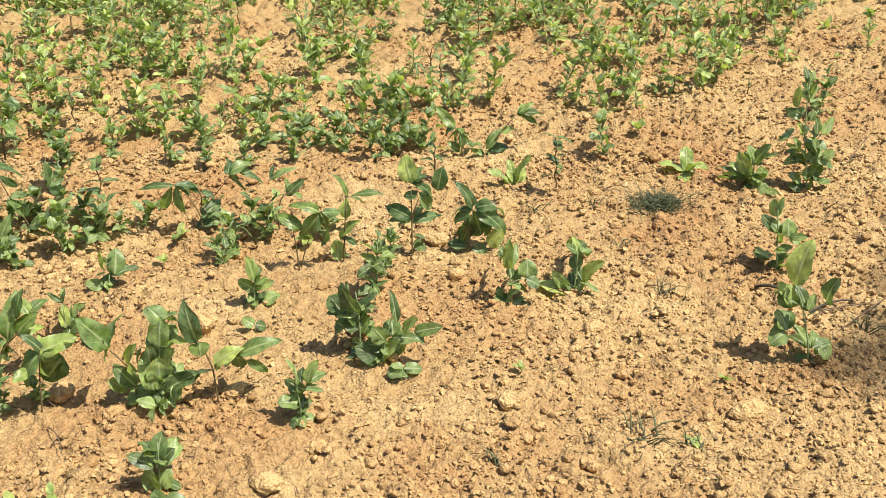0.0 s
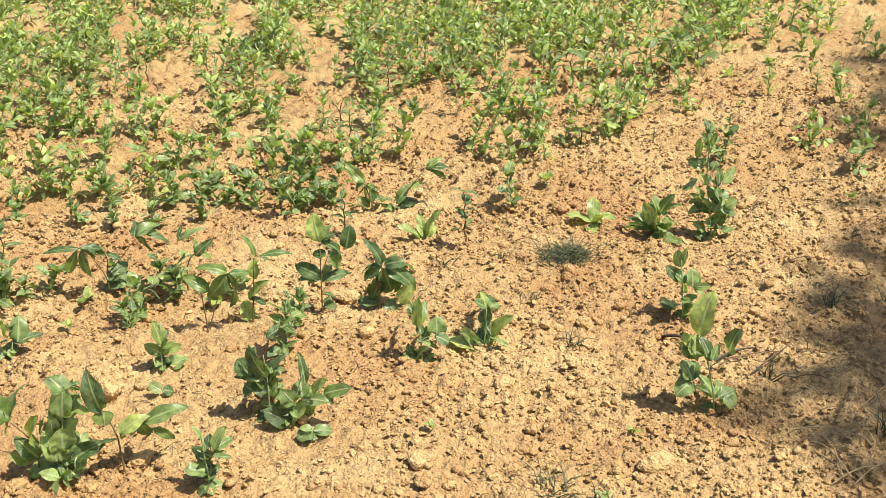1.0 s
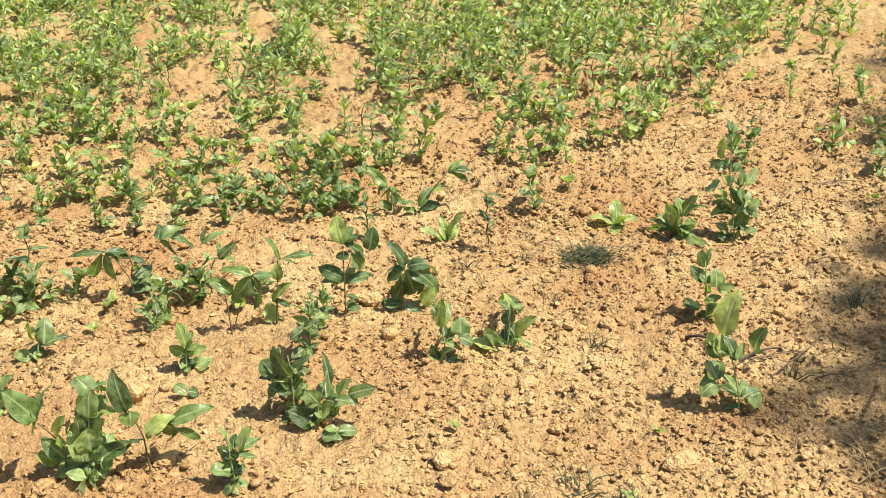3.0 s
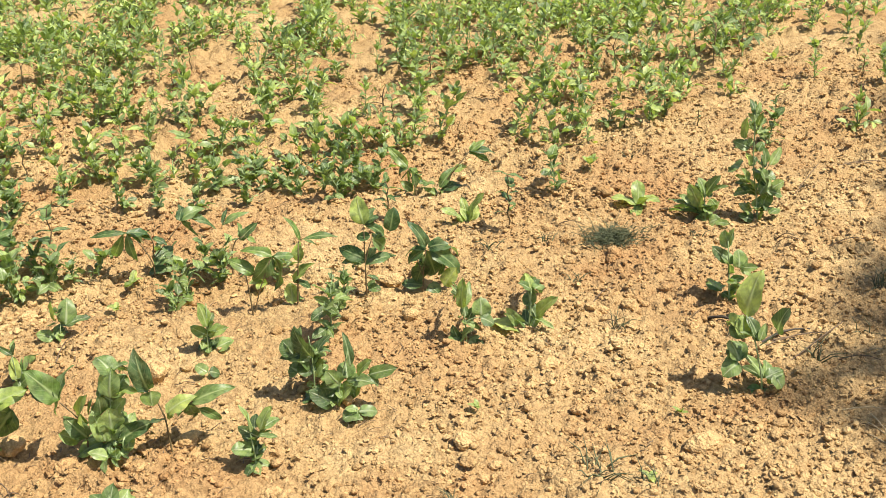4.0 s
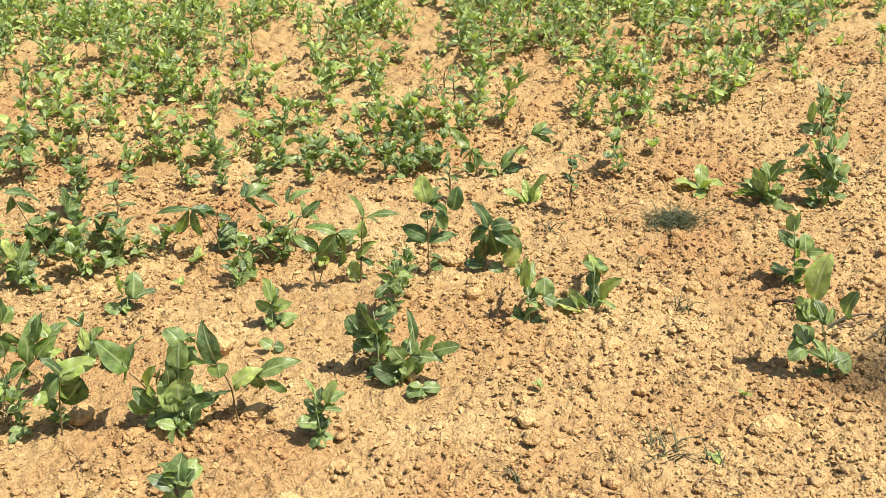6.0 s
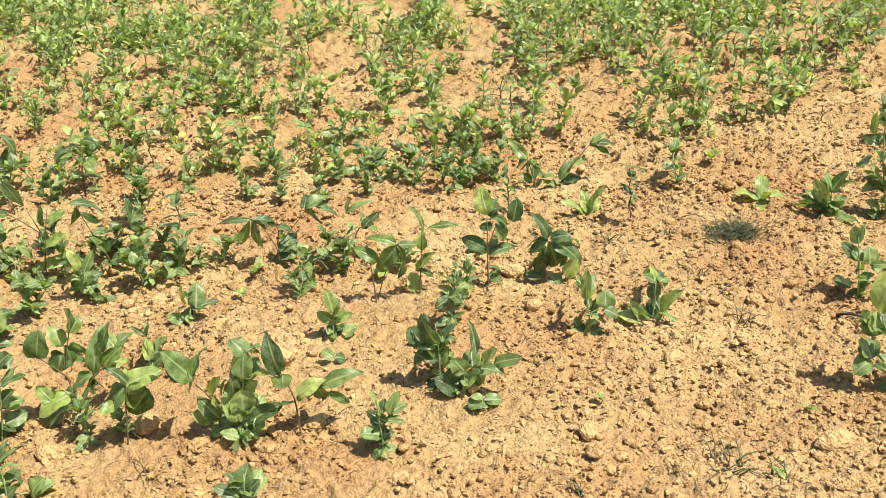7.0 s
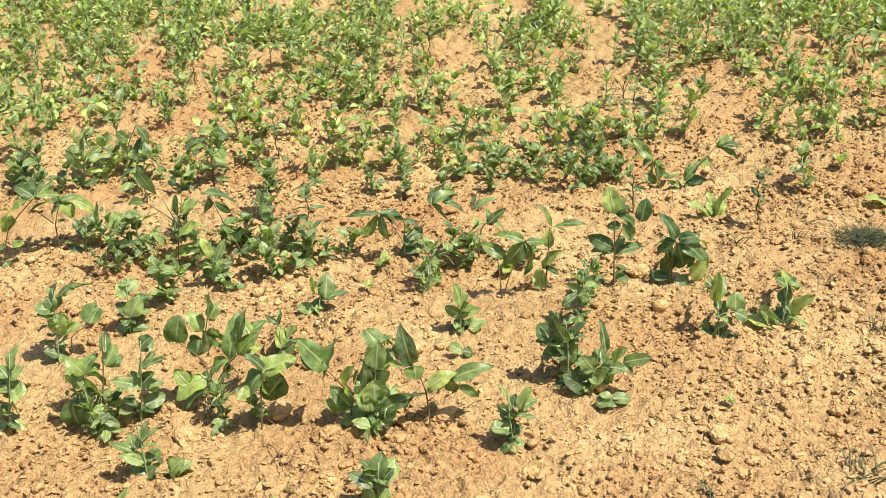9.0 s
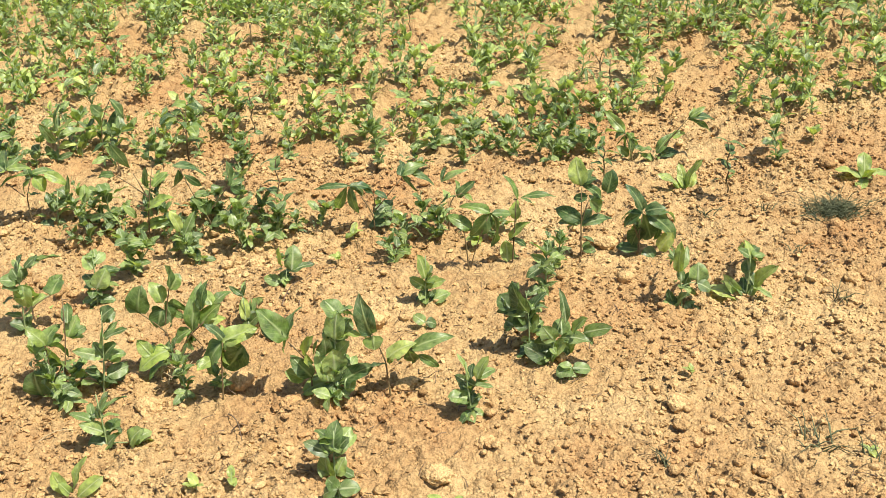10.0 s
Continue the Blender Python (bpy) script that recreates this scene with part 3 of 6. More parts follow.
def knobbly(rng, cuts):
    """A crumbly lump with a broken, knobbly surface."""
    v, f = lump(rng, 1.0, cuts)
    seed = Vector((rng.uniform(0, 50), 3, 7))
    v = [p * (1 + 0.22 * noise.noise(p * 3.1 + seed)) for p in v]
    return np.array([p[:] for p in v]), np.array(f)


def soil_lumps():
    """The loose crumbs that cover the tilled soil, from grit to egg size."""
    rng = np.random.default_rng(5)
    small, big = [splinter(random.Random(k)) for k in range(40)], [knobbly(random.Random(k), 2) for k in range(30)]
    verts, faces, rounded, base = [], [], [], 0
    for shapes, count, y0, y1, r0, r1, sink in (
            (small, 38000, 1.6, 3.5, 0.0032, 0.0085, 0.24), (small, 5500, 1.6, 3.5, 0.0065, 0.012, 0.24), (big, 2200, 1.6, 3.5, 0.0070, 0.0130, 0.26), (big, 260, 1.6, 3.5, 0.012, 0.021, 0.28),
            (small, 24000, 3.3, 4.9, 0.0045, 0.0105, 0.38), (big, 900, 3.4, 5.4, 0.008, 0.015, 0.30),
            (small, 1500, -3.0, 9.0, 0.012, 0.030, 0.20)):
        y = rng.uniform(y0, y1, count)
        x = (rng.random(count) - 0.57) * (1.02 * y + 0.62) if y0 > 0 else rng.uniform(-6, 6, count)
        if y0 > 0:
            stray = rng.random(count) < 0.16
            x += stray * rng.normal(0, 0.9, count)
            y -= stray * np.abs(rng.normal(0, 0.5, count)) * (y < 3.0)
        keep = wave(x, y, 0.30, 21) * 0.85 + wave(x, y, 0.08, 22) * 0.45 + rng.uniform(-0.45, 0.45, count) + 0.35 * ease(x, -0.2, 0.6) > -0.28
        if y0 < 0:
            keep &= (y < 1.6) | (x < -0.58 * y - 0.35) | (x > 0.46 * y + 0.2) | (y > 6)
        x, y = x[keep], y[keep]
        r = r0 * (r1 / r0) ** (rng.random(len(x)) ** 2.0)
        z = top(x, y)
        for k in range(len(x)):
            m = Euler(rng.uniform(-0.25, 0.25, 3) + (0, 0, rng.uniform(0, 6.3))).to_matrix()
            v, f = shapes[rng.integers(len(shapes))]
            verts.append(v @ np.array(m).T * r[k] + (x[k], y[k], z[k] + r[k] * sink))
            faces.append(f + base)
            rounded.append(np.full(len(f), shapes is big))
            base += len(v)
    verts, faces = np.concatenate(verts).astype(np.float32), np.concatenate(faces).astype(np.int32)
    me = bpy.data.meshes.new("soil_lumps")
    me.vertices.add(len(verts))
    me.vertices.foreach_set("co", verts.ravel())
    me.loops.add(faces.size)
    me.loops.foreach_set("vertex_index", faces.ravel())
    me.polygons.add(len(faces))
    me.polygons.foreach_set("loop_start", np.arange(0, faces.size, 3, dtype=np.int32))
    me.polygons.foreach_set("use_smooth", np.concatenate(rounded))
    me.update(calc_edges=True)
    me.materials.append(CLOD_M)
    tagged(new("soil_lumps", me), "small loose lumps of dry ochre earth", "soil lumps", kind="stuff")


soil_lumps()

# ---- the foremost plants, leaf by leaf ----
plant = herb(pea, -1.410, 2.431)
stalk_on(plant, (0.000, -0.000, -0.015), (0.010, 0.001, 0.079), (0.021, 0.003, 0.195))
leaf_on(plant, "round", (0.021, 0.003, 0.131), (0.019, -0.018, 0.076), 0.048)
leaf_on(plant, "round", (0.012, 0.002, 0.140), (-0.019, -0.017, 0.157), 0.035)
leaf_on(plant, "oval", (0.015, 0.002, 0.166), (0.019, 0.013, 0.206), 0.022)
leaf_on(plant, "oval", (0.035, 0.005, 0.173), (0.058, 0.009, 0.198), 0.016)
leaf_on(plant, "round", (0.024, 0.003, 0.171), (0.030, 0.002, 0.138), 0.038)
stalk_on(plant, (0.013, 0.002, 0.064), (0.080, 0.012, 0.101))
leaf_on(plant, "round", (0.080, 0.012, 0.101), (0.098, 0.029, 0.147), 0.045)
leaf_on(plant, "oval", (0.029, 0.004, 0.075), (0.062, 0.008, 0.105), 0.029)
leaf_on(plant, "round", (0.004, 0.001, 0.018), (-0.016, -0.015, 0.043), 0.029)
leaf_on(plant, "round", (0.002, 0.000, 0.011), (0.023, 0.008, 0.004), 0.022)
leaf_on(plant, "oval", (0.017, 0.002, 0.139), (0.006, -0.004, 0.173), 0.029)
undergrowth(plant, 0.206, 9)
plant = herb(bean, 0.057, 3.512)
stalk_on(plant, (0.000, 0.000, -0.015), (-0.010, 0.001, 0.045), (-0.027, 0.002, 0.095))
leaf_on(plant, "ovate", (-0.026, 0.002, 0.097), (-0.083, 0.014, 0.163), 0.037)
leaf_on(plant, "ovate", (-0.022, 0.002, 0.091), (0.021, -0.006, 0.007), 0.042)
leaf_on(plant, "ovate", (-0.014, 0.001, 0.023), (-0.046, -0.004, 0.057), 0.031)
leaf_on(plant, "ovate", (-0.026, 0.002, 0.100), (-0.064, -0.000, 0.092), 0.031)
undergrowth(plant, 0.163, 6)
plant = herb(bean, 0.113, 3.469)
stalk_on(plant, (0.000, 0.000, -0.015), (0.019, -0.001, 0.046), (0.100, -0.007, 0.144))
leaf_on(plant, "ovate", (0.010, -0.001, 0.033), (0.044, -0.006, 0.103), 0.036)
leaf_on(plant, "ovate", (0.018, -0.001, 0.024), (0.073, 0.005, 0.054), 0.042)
leaf_on(plant, "ovate", (0.100, -0.007, 0.144), (0.176, -0.013, 0.165), 0.029)
leaf_on(plant, "ovate", (0.100, -0.007, 0.140), (0.184, -0.008, 0.117), 0.021)
leaf_on(plant, "ovate", (0.104, -0.008, 0.147), (0.149, -0.001, 0.180), 0.023)
leaf_on(plant, "ovate", (0.053, -0.004, 0.085), (0.086, -0.011, 0.110), 0.029)
leaf_on(plant, "ovate", (0.000, -0.000, 0.007), (-0.038, 0.011, 0.041), 0.021)
undergrowth(plant, 0.180, 7)
plant = herb(rosette, 0.196, 3.283)
leaf_on(plant, "spoon", (-0.006, 0.000, 0.004), (-0.061, -0.015, 0.069), 0.033, PALE_LIT_M)
leaf_on(plant, "spoon", (0.002, -0.000, 0.004), (0.012, -0.020, 0.102), 0.040, PALE_LIT_M)
leaf_on(plant, "oval", (0.007, -0.000, 0.009), (0.028, 0.007, 0.051), 0.029)
leaf_on(plant, "oval", (-0.010, 0.001, 0.002), (-0.030, -0.003, 0.026), 0.018, PALE_LIT_M)
leaf_on(plant, "oval", (0.003, -0.000, 0.003), (-0.016, 0.003, 0.048), 0.026)
plant = herb(bean, -1.681, 3.107)
stalk_on(plant, (0.000, 0.000, -0.015), (-0.007, -0.001, 0.085), (0.021, 0.003, 0.143))
stalk_on(plant, (-0.007, -0.001, 0.085), (-0.053, -0.008, 0.133))
leaf_on(plant, "ovate", (0.019, 0.003, 0.140), (-0.029, -0.006, 0.110), 0.037)
leaf_on(plant, "ovate", (0.019, 0.003, 0.140), (0.013, -0.005, 0.184), 0.027)
leaf_on(plant, "ovate", (0.024, 0.004, 0.150), (-0.056, -0.033, 0.177), 0.027)
leaf_on(plant, "ovate", (0.030, 0.004, 0.146), (0.067, -0.008, 0.111), 0.050)
leaf_on(plant, "ovate", (0.060, 0.009, 0.154), (0.129, 0.001, 0.131), 0.037)
leaf_on(plant, "ovate", (0.025, 0.004, 0.153), (0.082, 0.021, 0.173), 0.027)
undergrowth(plant, 0.184, 7)
plant = herb(pea, -1.605, 3.096)
stalk_on(plant, (-0.000, 0.000, -0.015), (0.021, 0.003, 0.109))
leaf_on(plant, "oval", (0.007, 0.001, 0.053), (0.044, 0.001, 0.083), 0.035)
leaf_on(plant, "oval", (0.005, 0.001, 0.045), (-0.015, 0.001, 0.105), 0.027)
leaf_on(plant, "round", (0.019, 0.003, 0.070), (-0.029, 0.011, 0.095), 0.035)
leaf_on(plant, "round", (-0.008, -0.001, 0.002), (-0.046, -0.012, 0.018), 0.035)
leaf_on(plant, "round", (0.027, 0.004, 0.070), (0.072, 0.008, 0.080), 0.027)
leaf_on(plant, "oval", (0.044, 0.006, 0.095), (0.070, -0.012, 0.153), 0.015)
leaf_on(plant, "oval", (0.021, 0.003, 0.091), (0.045, 0.009, 0.125), 0.027)
undergrowth(plant, 0.153, 9)
plant = herb(bean, -1.299, 3.005)
stalk_on(plant, (0.000, 0.000, -0.015), (0.013, 0.002, 0.110), (0.042, 0.006, 0.226))
leaf_on(plant, "ovate", (0.012, 0.002, 0.104), (0.065, -0.019, 0.175), 0.051)
leaf_on(plant, "ovate", (0.004, 0.001, 0.056), (0.072, 0.004, 0.082), 0.040)
leaf_on(plant, "ovate", (0.003, 0.000, 0.047), (-0.034, 0.004, 0.057), 0.044)
leaf_on(plant, "oval", (-0.022, -0.003, 0.084), (-0.045, -0.019, 0.130), 0.026)
leaf_on(plant, "round", (-0.004, -0.001, 0.004), (0.030, 0.007, 0.004), 0.026)
leaf_on(plant, "round", (-0.004, -0.001, 0.007), (-0.032, -0.008, 0.013), 0.022)
stalk_on(plant, (0.018, 0.003, 0.141), (-0.010, -0.001, 0.217))
leaf_on(plant, "ovate", (-0.061, -0.009, 0.214), (-0.122, -0.003, 0.224), 0.027)
stalk_on(plant, (0.019, 0.003, 0.144), (-0.017, -0.002, 0.181), (-0.064, -0.009, 0.218))
leaf_on(plant, "oval", (0.036, 0.005, 0.173), (0.072, 0.026, 0.211), 0.033)
leaf_on(plant, "oval", (0.021, 0.003, 0.174), (0.026, -0.018, 0.230), 0.022)
undergrowth(plant, 0.230, 7)
plant = herb(star, -1.126, 3.045)
stalk_on(plant, (0.000, 0.000, -0.015), (0.004, 0.001, 0.038), (-0.033, -0.005, 0.116), (-0.062, -0.009, 0.206))
stalk_on(plant, (0.010, 0.001, 0.081), (0.064, 0.009, 0.145))
leaf_on(plant, "lance", (-0.085, -0.012, 0.214), (0.013, 0.030, 0.215), 0.040)
leaf_on(plant, "lance", (-0.066, -0.010, 0.206), (-0.073, 0.008, 0.110), 0.036)
leaf_on(plant, "lance", (-0.053, -0.008, 0.188), (-0.003, 0.013, 0.132), 0.025)
leaf_on(plant, "ovate", (-0.033, -0.005, 0.119), (-0.027, 0.015, 0.037), 0.044)
leaf_on(plant, "ovate", (0.002, 0.000, 0.035), (0.048, -0.010, 0.065), 0.051)
leaf_on(plant, "oval", (-0.008, -0.001, 0.062), (-0.020, -0.033, 0.127), 0.031)
leaf_on(plant, "oval", (0.064, 0.009, 0.145), (0.088, -0.001, 0.215), 0.034)
leaf_on(plant, "oval", (0.068, 0.010, 0.140), (0.100, 0.015, 0.115), 0.022)
plant = herb(pea, -1.170, 2.904)
stalk_on(plant, (0.000, 0.000, -0.015), (0.009, 0.001, 0.057), (0.011, 0.002, 0.138))
leaf_on(plant, "oval", (0.006, 0.001, 0.088), (0.007, -0.023, 0.152), 0.028, PALE_LIT_M)
leaf_on(plant, "oval", (0.011, 0.002, 0.071), (0.046, 0.000, 0.140), 0.026)
leaf_on(plant, "round", (0.009, 0.001, 0.057), (0.059, 0.020, 0.080), 0.026)
leaf_on(plant, "round", (0.013, 0.002, 0.037), (0.037, -0.005, 0.076), 0.030)
leaf_on(plant, "round", (0.006, 0.001, 0.006), (0.016, 0.003, 0.004), 0.021)
leaf_on(plant, "round", (-0.001, -0.000, 0.046), (-0.034, -0.002, 0.042), 0.025)
leaf_on(plant, "oval", (0.005, 0.001, 0.105), (-0.025, -0.001, 0.146), 0.026)
undergrowth(plant, 0.152, 9)
plant = herb(pea, -0.542, 1.860)
stalk_on(plant, (0.000, 0.000, -0.015), (0.005, 0.001, 0.068), (0.009, 0.001, 0.112))
leaf_on(plant, "oval", (-0.001, -0.000, 0.061), (-0.044, -0.006, 0.093), 0.029)
leaf_on(plant, "oval", (0.002, 0.000, 0.066), (0.009, 0.011, 0.125), 0.037)
leaf_on(plant, "oval", (0.006, 0.001, 0.059), (0.027, -0.004, 0.101), 0.027)
leaf_on(plant, "round", (-0.006, -0.001, 0.015), (-0.017, -0.018, 0.057), 0.037)
leaf_on(plant, "round", (0.005, 0.001, 0.014), (0.019, -0.002, 0.050), 0.029)
undergrowth(plant, 0.125, 7)
plant = herb(pea, -0.516, 1.771)
stalk_on(plant, (0.000, 0.000, -0.015), (0.005, 0.001, 0.047))
leaf_on(plant, "round", (0.003, 0.000, 0.047), (-0.036, 0.006, 0.034), 0.028)
leaf_on(plant, "round", (0.005, 0.001, 0.047), (0.041, -0.002, 0.057), 0.031)
undergrowth(plant, 0.057, 5)
plant = herb(pea, -1.028, 1.959)
stalk_on(plant, (-0.000, 0.000, -0.015), (0.001, 0.000, 0.057), (-0.001, -0.000, 0.138))
leaf_on(plant, "oval", (-0.018, -0.003, 0.076), (-0.066, 0.005, 0.096), 0.020)
leaf_on(plant, "oval", (-0.009, -0.001, 0.082), (0.010, -0.002, 0.133), 0.019)
leaf_on(plant, "oval", (-0.000, -0.000, 0.048), (-0.033, -0.022, 0.082), 0.023)
leaf_on(plant, "round", (0.000, 0.000, 0.021), (-0.032, -0.012, 0.033), 0.038)
leaf_on(plant, "round", (-0.001, -0.000, 0.014), (0.017, -0.011, 0.045), 0.024)
leaf_on(plant, "round", (0.045, 0.007, 0.017), (0.067, -0.003, 0.060), 0.038)
stalk_on(plant, (0.004, 0.001, 0.023), (0.043, 0.006, 0.021))
undergrowth(plant, 0.133, 8)
plant = herb(rosette, -1.049, 1.809)
leaf_on(plant, "spoon", (-0.003, -0.000, 0.008), (-0.030, 0.001, 0.057), 0.028, PALE_LIT_M)
leaf_on(plant, "spoon", (0.008, 0.001, 0.021), (0.019, 0.016, 0.088), 0.023, PALE_LIT_M)
leaf_on(plant, "spoon", (0.011, 0.002, 0.004), (0.057, 0.006, 0.049), 0.028, PALE_LIT_M)
leaf_on(plant, "oval", (0.004, 0.001, 0.008), (-0.007, -0.010, 0.047), 0.019, PALE_LIT_M)
plant = herb(pea, -0.826, 2.661)
stalk_on(plant, (0.000, 0.000, -0.015), (0.014, 0.002, 0.057))
leaf_on(plant, "round", (0.022, 0.003, 0.041), (0.038, 0.014, 0.102), 0.045)
leaf_on(plant, "round", (0.021, 0.003, 0.038), (0.073, 0.014, 0.067), 0.024)
leaf_on(plant, "oval", (0.002, 0.000, 0.055), (-0.005, -0.014, 0.106), 0.024, PALE_LIT_M)
leaf_on(plant, "round", (-0.007, -0.001, 0.009), (-0.046, -0.005, 0.027), 0.027)
leaf_on(plant, "oval", (-0.001, -0.000, 0.024), (0.012, -0.003, 0.004), 0.022)
undergrowth(plant, 0.106, 7)
plant = herb(pea, -0.440, 2.447)
stalk_on(plant, (0.000, 0.000, -0.015), (0.000, 0.000, 0.022))
leaf_on(plant, "round", (-0.003, -0.000, 0.018), (-0.027, 0.003, 0.039), 0.025)
leaf_on(plant, "round", (0.001, 0.000, 0.021), (0.028, 0.010, 0.011), 0.025)
plant = herb(pea, -1.407, 2.141)
stalk_on(plant, (0.000, 0.000, -0.015), (0.016, 0.002, 0.080), (0.041, 0.006, 0.197))
leaf_on(plant, "oval", (0.033, 0.005, 0.160), (0.043, 0.014, 0.213), 0.030)
leaf_on(plant, "round", (0.022, 0.003, 0.105), (0.056, 0.004, 0.112), 0.044)
leaf_on(plant, "round", (0.018, 0.003, 0.105), (-0.010, -0.015, 0.124), 0.041)
leaf_on(plant, "oval", (0.025, 0.004, 0.140), (0.009, 0.006, 0.168), 0.027)
leaf_on(plant, "oval", (0.031, 0.004, 0.132), (0.053, 0.014, 0.164), 0.022)
leaf_on(plant, "round", (0.006, 0.001, 0.027), (0.038, -0.002, 0.017), 0.022)
leaf_on(plant, "round", (0.002, 0.000, 0.028), (-0.027, -0.004, 0.017), 0.022)
leaf_on(plant, "oval", (0.025, 0.004, 0.090), (0.030, -0.008, 0.054), 0.015)
undergrowth(plant, 0.213, 9)
plant = herb(bean, -1.830, 3.030)
stalk_on(plant, (0.000, 0.000, -0.015), (0.031, 0.004, 0.126), (0.130, 0.019, 0.209))
leaf_on(plant, "ovate", (0.130, 0.019, 0.209), (0.065, 0.030, 0.260), 0.046)
leaf_on(plant, "ovate", (0.130, 0.019, 0.209), (0.049, -0.020, 0.193), 0.025)
leaf_on(plant, "ovate", (0.134, 0.019, 0.212), (0.200, 0.029, 0.226), 0.027)
leaf_on(plant, "ovate", (0.043, 0.006, 0.167), (0.042, 0.002, 0.086), 0.050)
leaf_on(plant, "oval", (0.038, 0.006, 0.069), (0.073, 0.004, 0.079), 0.027)
leaf_on(plant, "round", (0.008, 0.001, 0.017), (0.025, -0.007, 0.004), 0.035)
undergrowth(plant, 0.260, 7)
plant = herb(pea, -2.010, 3.568)
stalk_on(plant, (0.000, 0.000, -0.015), (0.039, 0.006, 0.149))
leaf_on(plant, "oval", (0.025, 0.004, 0.077), (0.050, -0.002, 0.152), 0.033)
leaf_on(plant, "oval", (0.012, 0.002, 0.059), (-0.006, -0.022, 0.107), 0.044)
leaf_on(plant, "oval", (0.013, 0.002, 0.039), (0.058, -0.014, 0.071), 0.037)
leaf_on(plant, "oval", (-0.005, -0.001, 0.020), (-0.039, 0.006, 0.058), 0.035)
leaf_on(plant, "oval", (0.004, 0.001, 0.012), (-0.003, 0.002, 0.068), 0.031)
undergrowth(plant, 0.152, 9)
plant = herb(pea, -1.753, 3.477)
stalk_on(plant, (-0.000, 0.000, -0.015), (0.038, 0.005, 0.191))
leaf_on(plant, "oval", (0.021, 0.003, 0.095), (0.068, -0.024, 0.175), 0.050, PALE_LIT_M)
leaf_on(plant, "oval", (0.021, 0.003, 0.114), (0.027, -0.022, 0.206), 0.046)
leaf_on(plant, "oval", (0.009, 0.001, 0.076), (-0.014, -0.033, 0.143), 0.036)
leaf_on(plant, "oval", (0.014, 0.002, 0.057), (0.064, 0.018, 0.078), 0.031, PALE_LIT_M)
leaf_on(plant, "oval", (-0.002, -0.000, 0.020), (-0.022, -0.008, 0.067), 0.031)
leaf_on(plant, "oval", (0.010, 0.002, 0.019), (0.055, -0.013, 0.050), 0.027)
undergrowth(plant, 0.206, 9)
plant = herb(bean, -1.664, 3.627)
stalk_on(plant, (0.000, 0.000, -0.015), (0.013, 0.002, 0.141), (0.060, 0.009, 0.211))
leaf_on(plant, "ovate", (0.053, 0.008, 0.208), (0.117, 0.008, 0.149), 0.032)
leaf_on(plant, "ovate", (0.024, 0.003, 0.156), (-0.008, -0.011, 0.193), 0.041)
leaf_on(plant, "ovate", (0.012, 0.002, 0.118), (0.009, -0.019, 0.165), 0.047)
leaf_on(plant, "oval", (0.038, 0.006, 0.077), (0.070, 0.025, 0.160), 0.056)
leaf_on(plant, "oval", (0.009, 0.001, 0.055), (0.034, 0.019, 0.104), 0.043)
leaf_on(plant, "ovate", (0.009, 0.001, 0.051), (0.050, -0.007, 0.060), 0.028)
undergrowth(plant, 0.208, 7)
plant = herb(star, -1.507, 3.381)
stalk_on(plant, (0.000, -0.000, -0.015), (-0.002, -0.000, 0.060), (-0.019, -0.003, 0.117))
leaf_on(plant, "lance", (-0.019, -0.003, 0.117), (0.030, -0.010, 0.024), 0.040)
leaf_on(plant, "lance", (-0.015, -0.002, 0.121), (-0.043, 0.003, 0.063), 0.028)
leaf_on(plant, "lance", (-0.022, -0.003, 0.118), (-0.078, -0.031, 0.103), 0.026)
plant = herb(bean, -0.984, 2.249)
stalk_on(plant, (0.000, 0.000, -0.015), (0.013, 0.005, 0.046), (0.049, 0.020, 0.100), (0.093, 0.037, 0.132))
stalk_on(plant, (0.013, 0.005, 0.046), (0.005, 0.002, 0.090), (0.003, 0.001, 0.112))
stalk_on(plant, (0.049, 0.020, 0.100), (0.067, 0.027, 0.067))
stalk_on(plant, (0.003, 0.001, 0.112), (-0.027, -0.011, 0.154), (-0.045, -0.018, 0.173))
stalk_on(plant, (0.003, 0.001, 0.133), (0.015, 0.006, 0.188), (0.023, 0.009, 0.218))
leaf_on(plant, "round", (-0.045, -0.020, 0.174), (-0.032, -0.036, 0.233), 0.050)
leaf_on(plant, "oval", (0.023, 0.010, 0.214), (0.041, -0.004, 0.274), 0.035)
leaf_on(plant, "ovate", (0.007, -0.002, 0.188), (0.000, -0.005, 0.242), 0.039)
leaf_on(plant, "ovate", (0.004, 0.013, 0.175), (0.030, 0.032, 0.105), 0.030)
leaf_on(plant, "ovate", (-0.002, 0.008, 0.168), (-0.006, -0.019, 0.131), 0.047)
leaf_on(plant, "ovate", (0.051, 0.025, 0.102), (0.070, 0.015, 0.213), 0.035)
leaf_on(plant, "ovate", (0.080, 0.029, 0.155), (0.085, 0.011, 0.222), 0.026)
leaf_on(plant, "ovate", (0.101, 0.038, 0.160), (0.075, 0.058, 0.197), 0.030)
leaf_on(plant, "ovate", (0.099, 0.049, 0.154), (0.128, 0.071, 0.189), 0.026)
leaf_on(plant, "ovate", (0.068, 0.036, 0.111), (0.108, 0.025, 0.169), 0.035)
leaf_on(plant, "ovate", (0.050, 0.020, 0.107), (-0.000, 0.009, 0.089), 0.033)
leaf_on(plant, "ovate", (0.046, 0.026, 0.096), (0.018, 0.031, 0.056), 0.033)
leaf_on(plant, "ovate", (-0.002, 0.010, 0.064), (-0.057, -0.048, 0.071), 0.050)
leaf_on(plant, "ovate", (-0.037, -0.010, 0.060), (-0.064, -0.014, 0.101), 0.030)
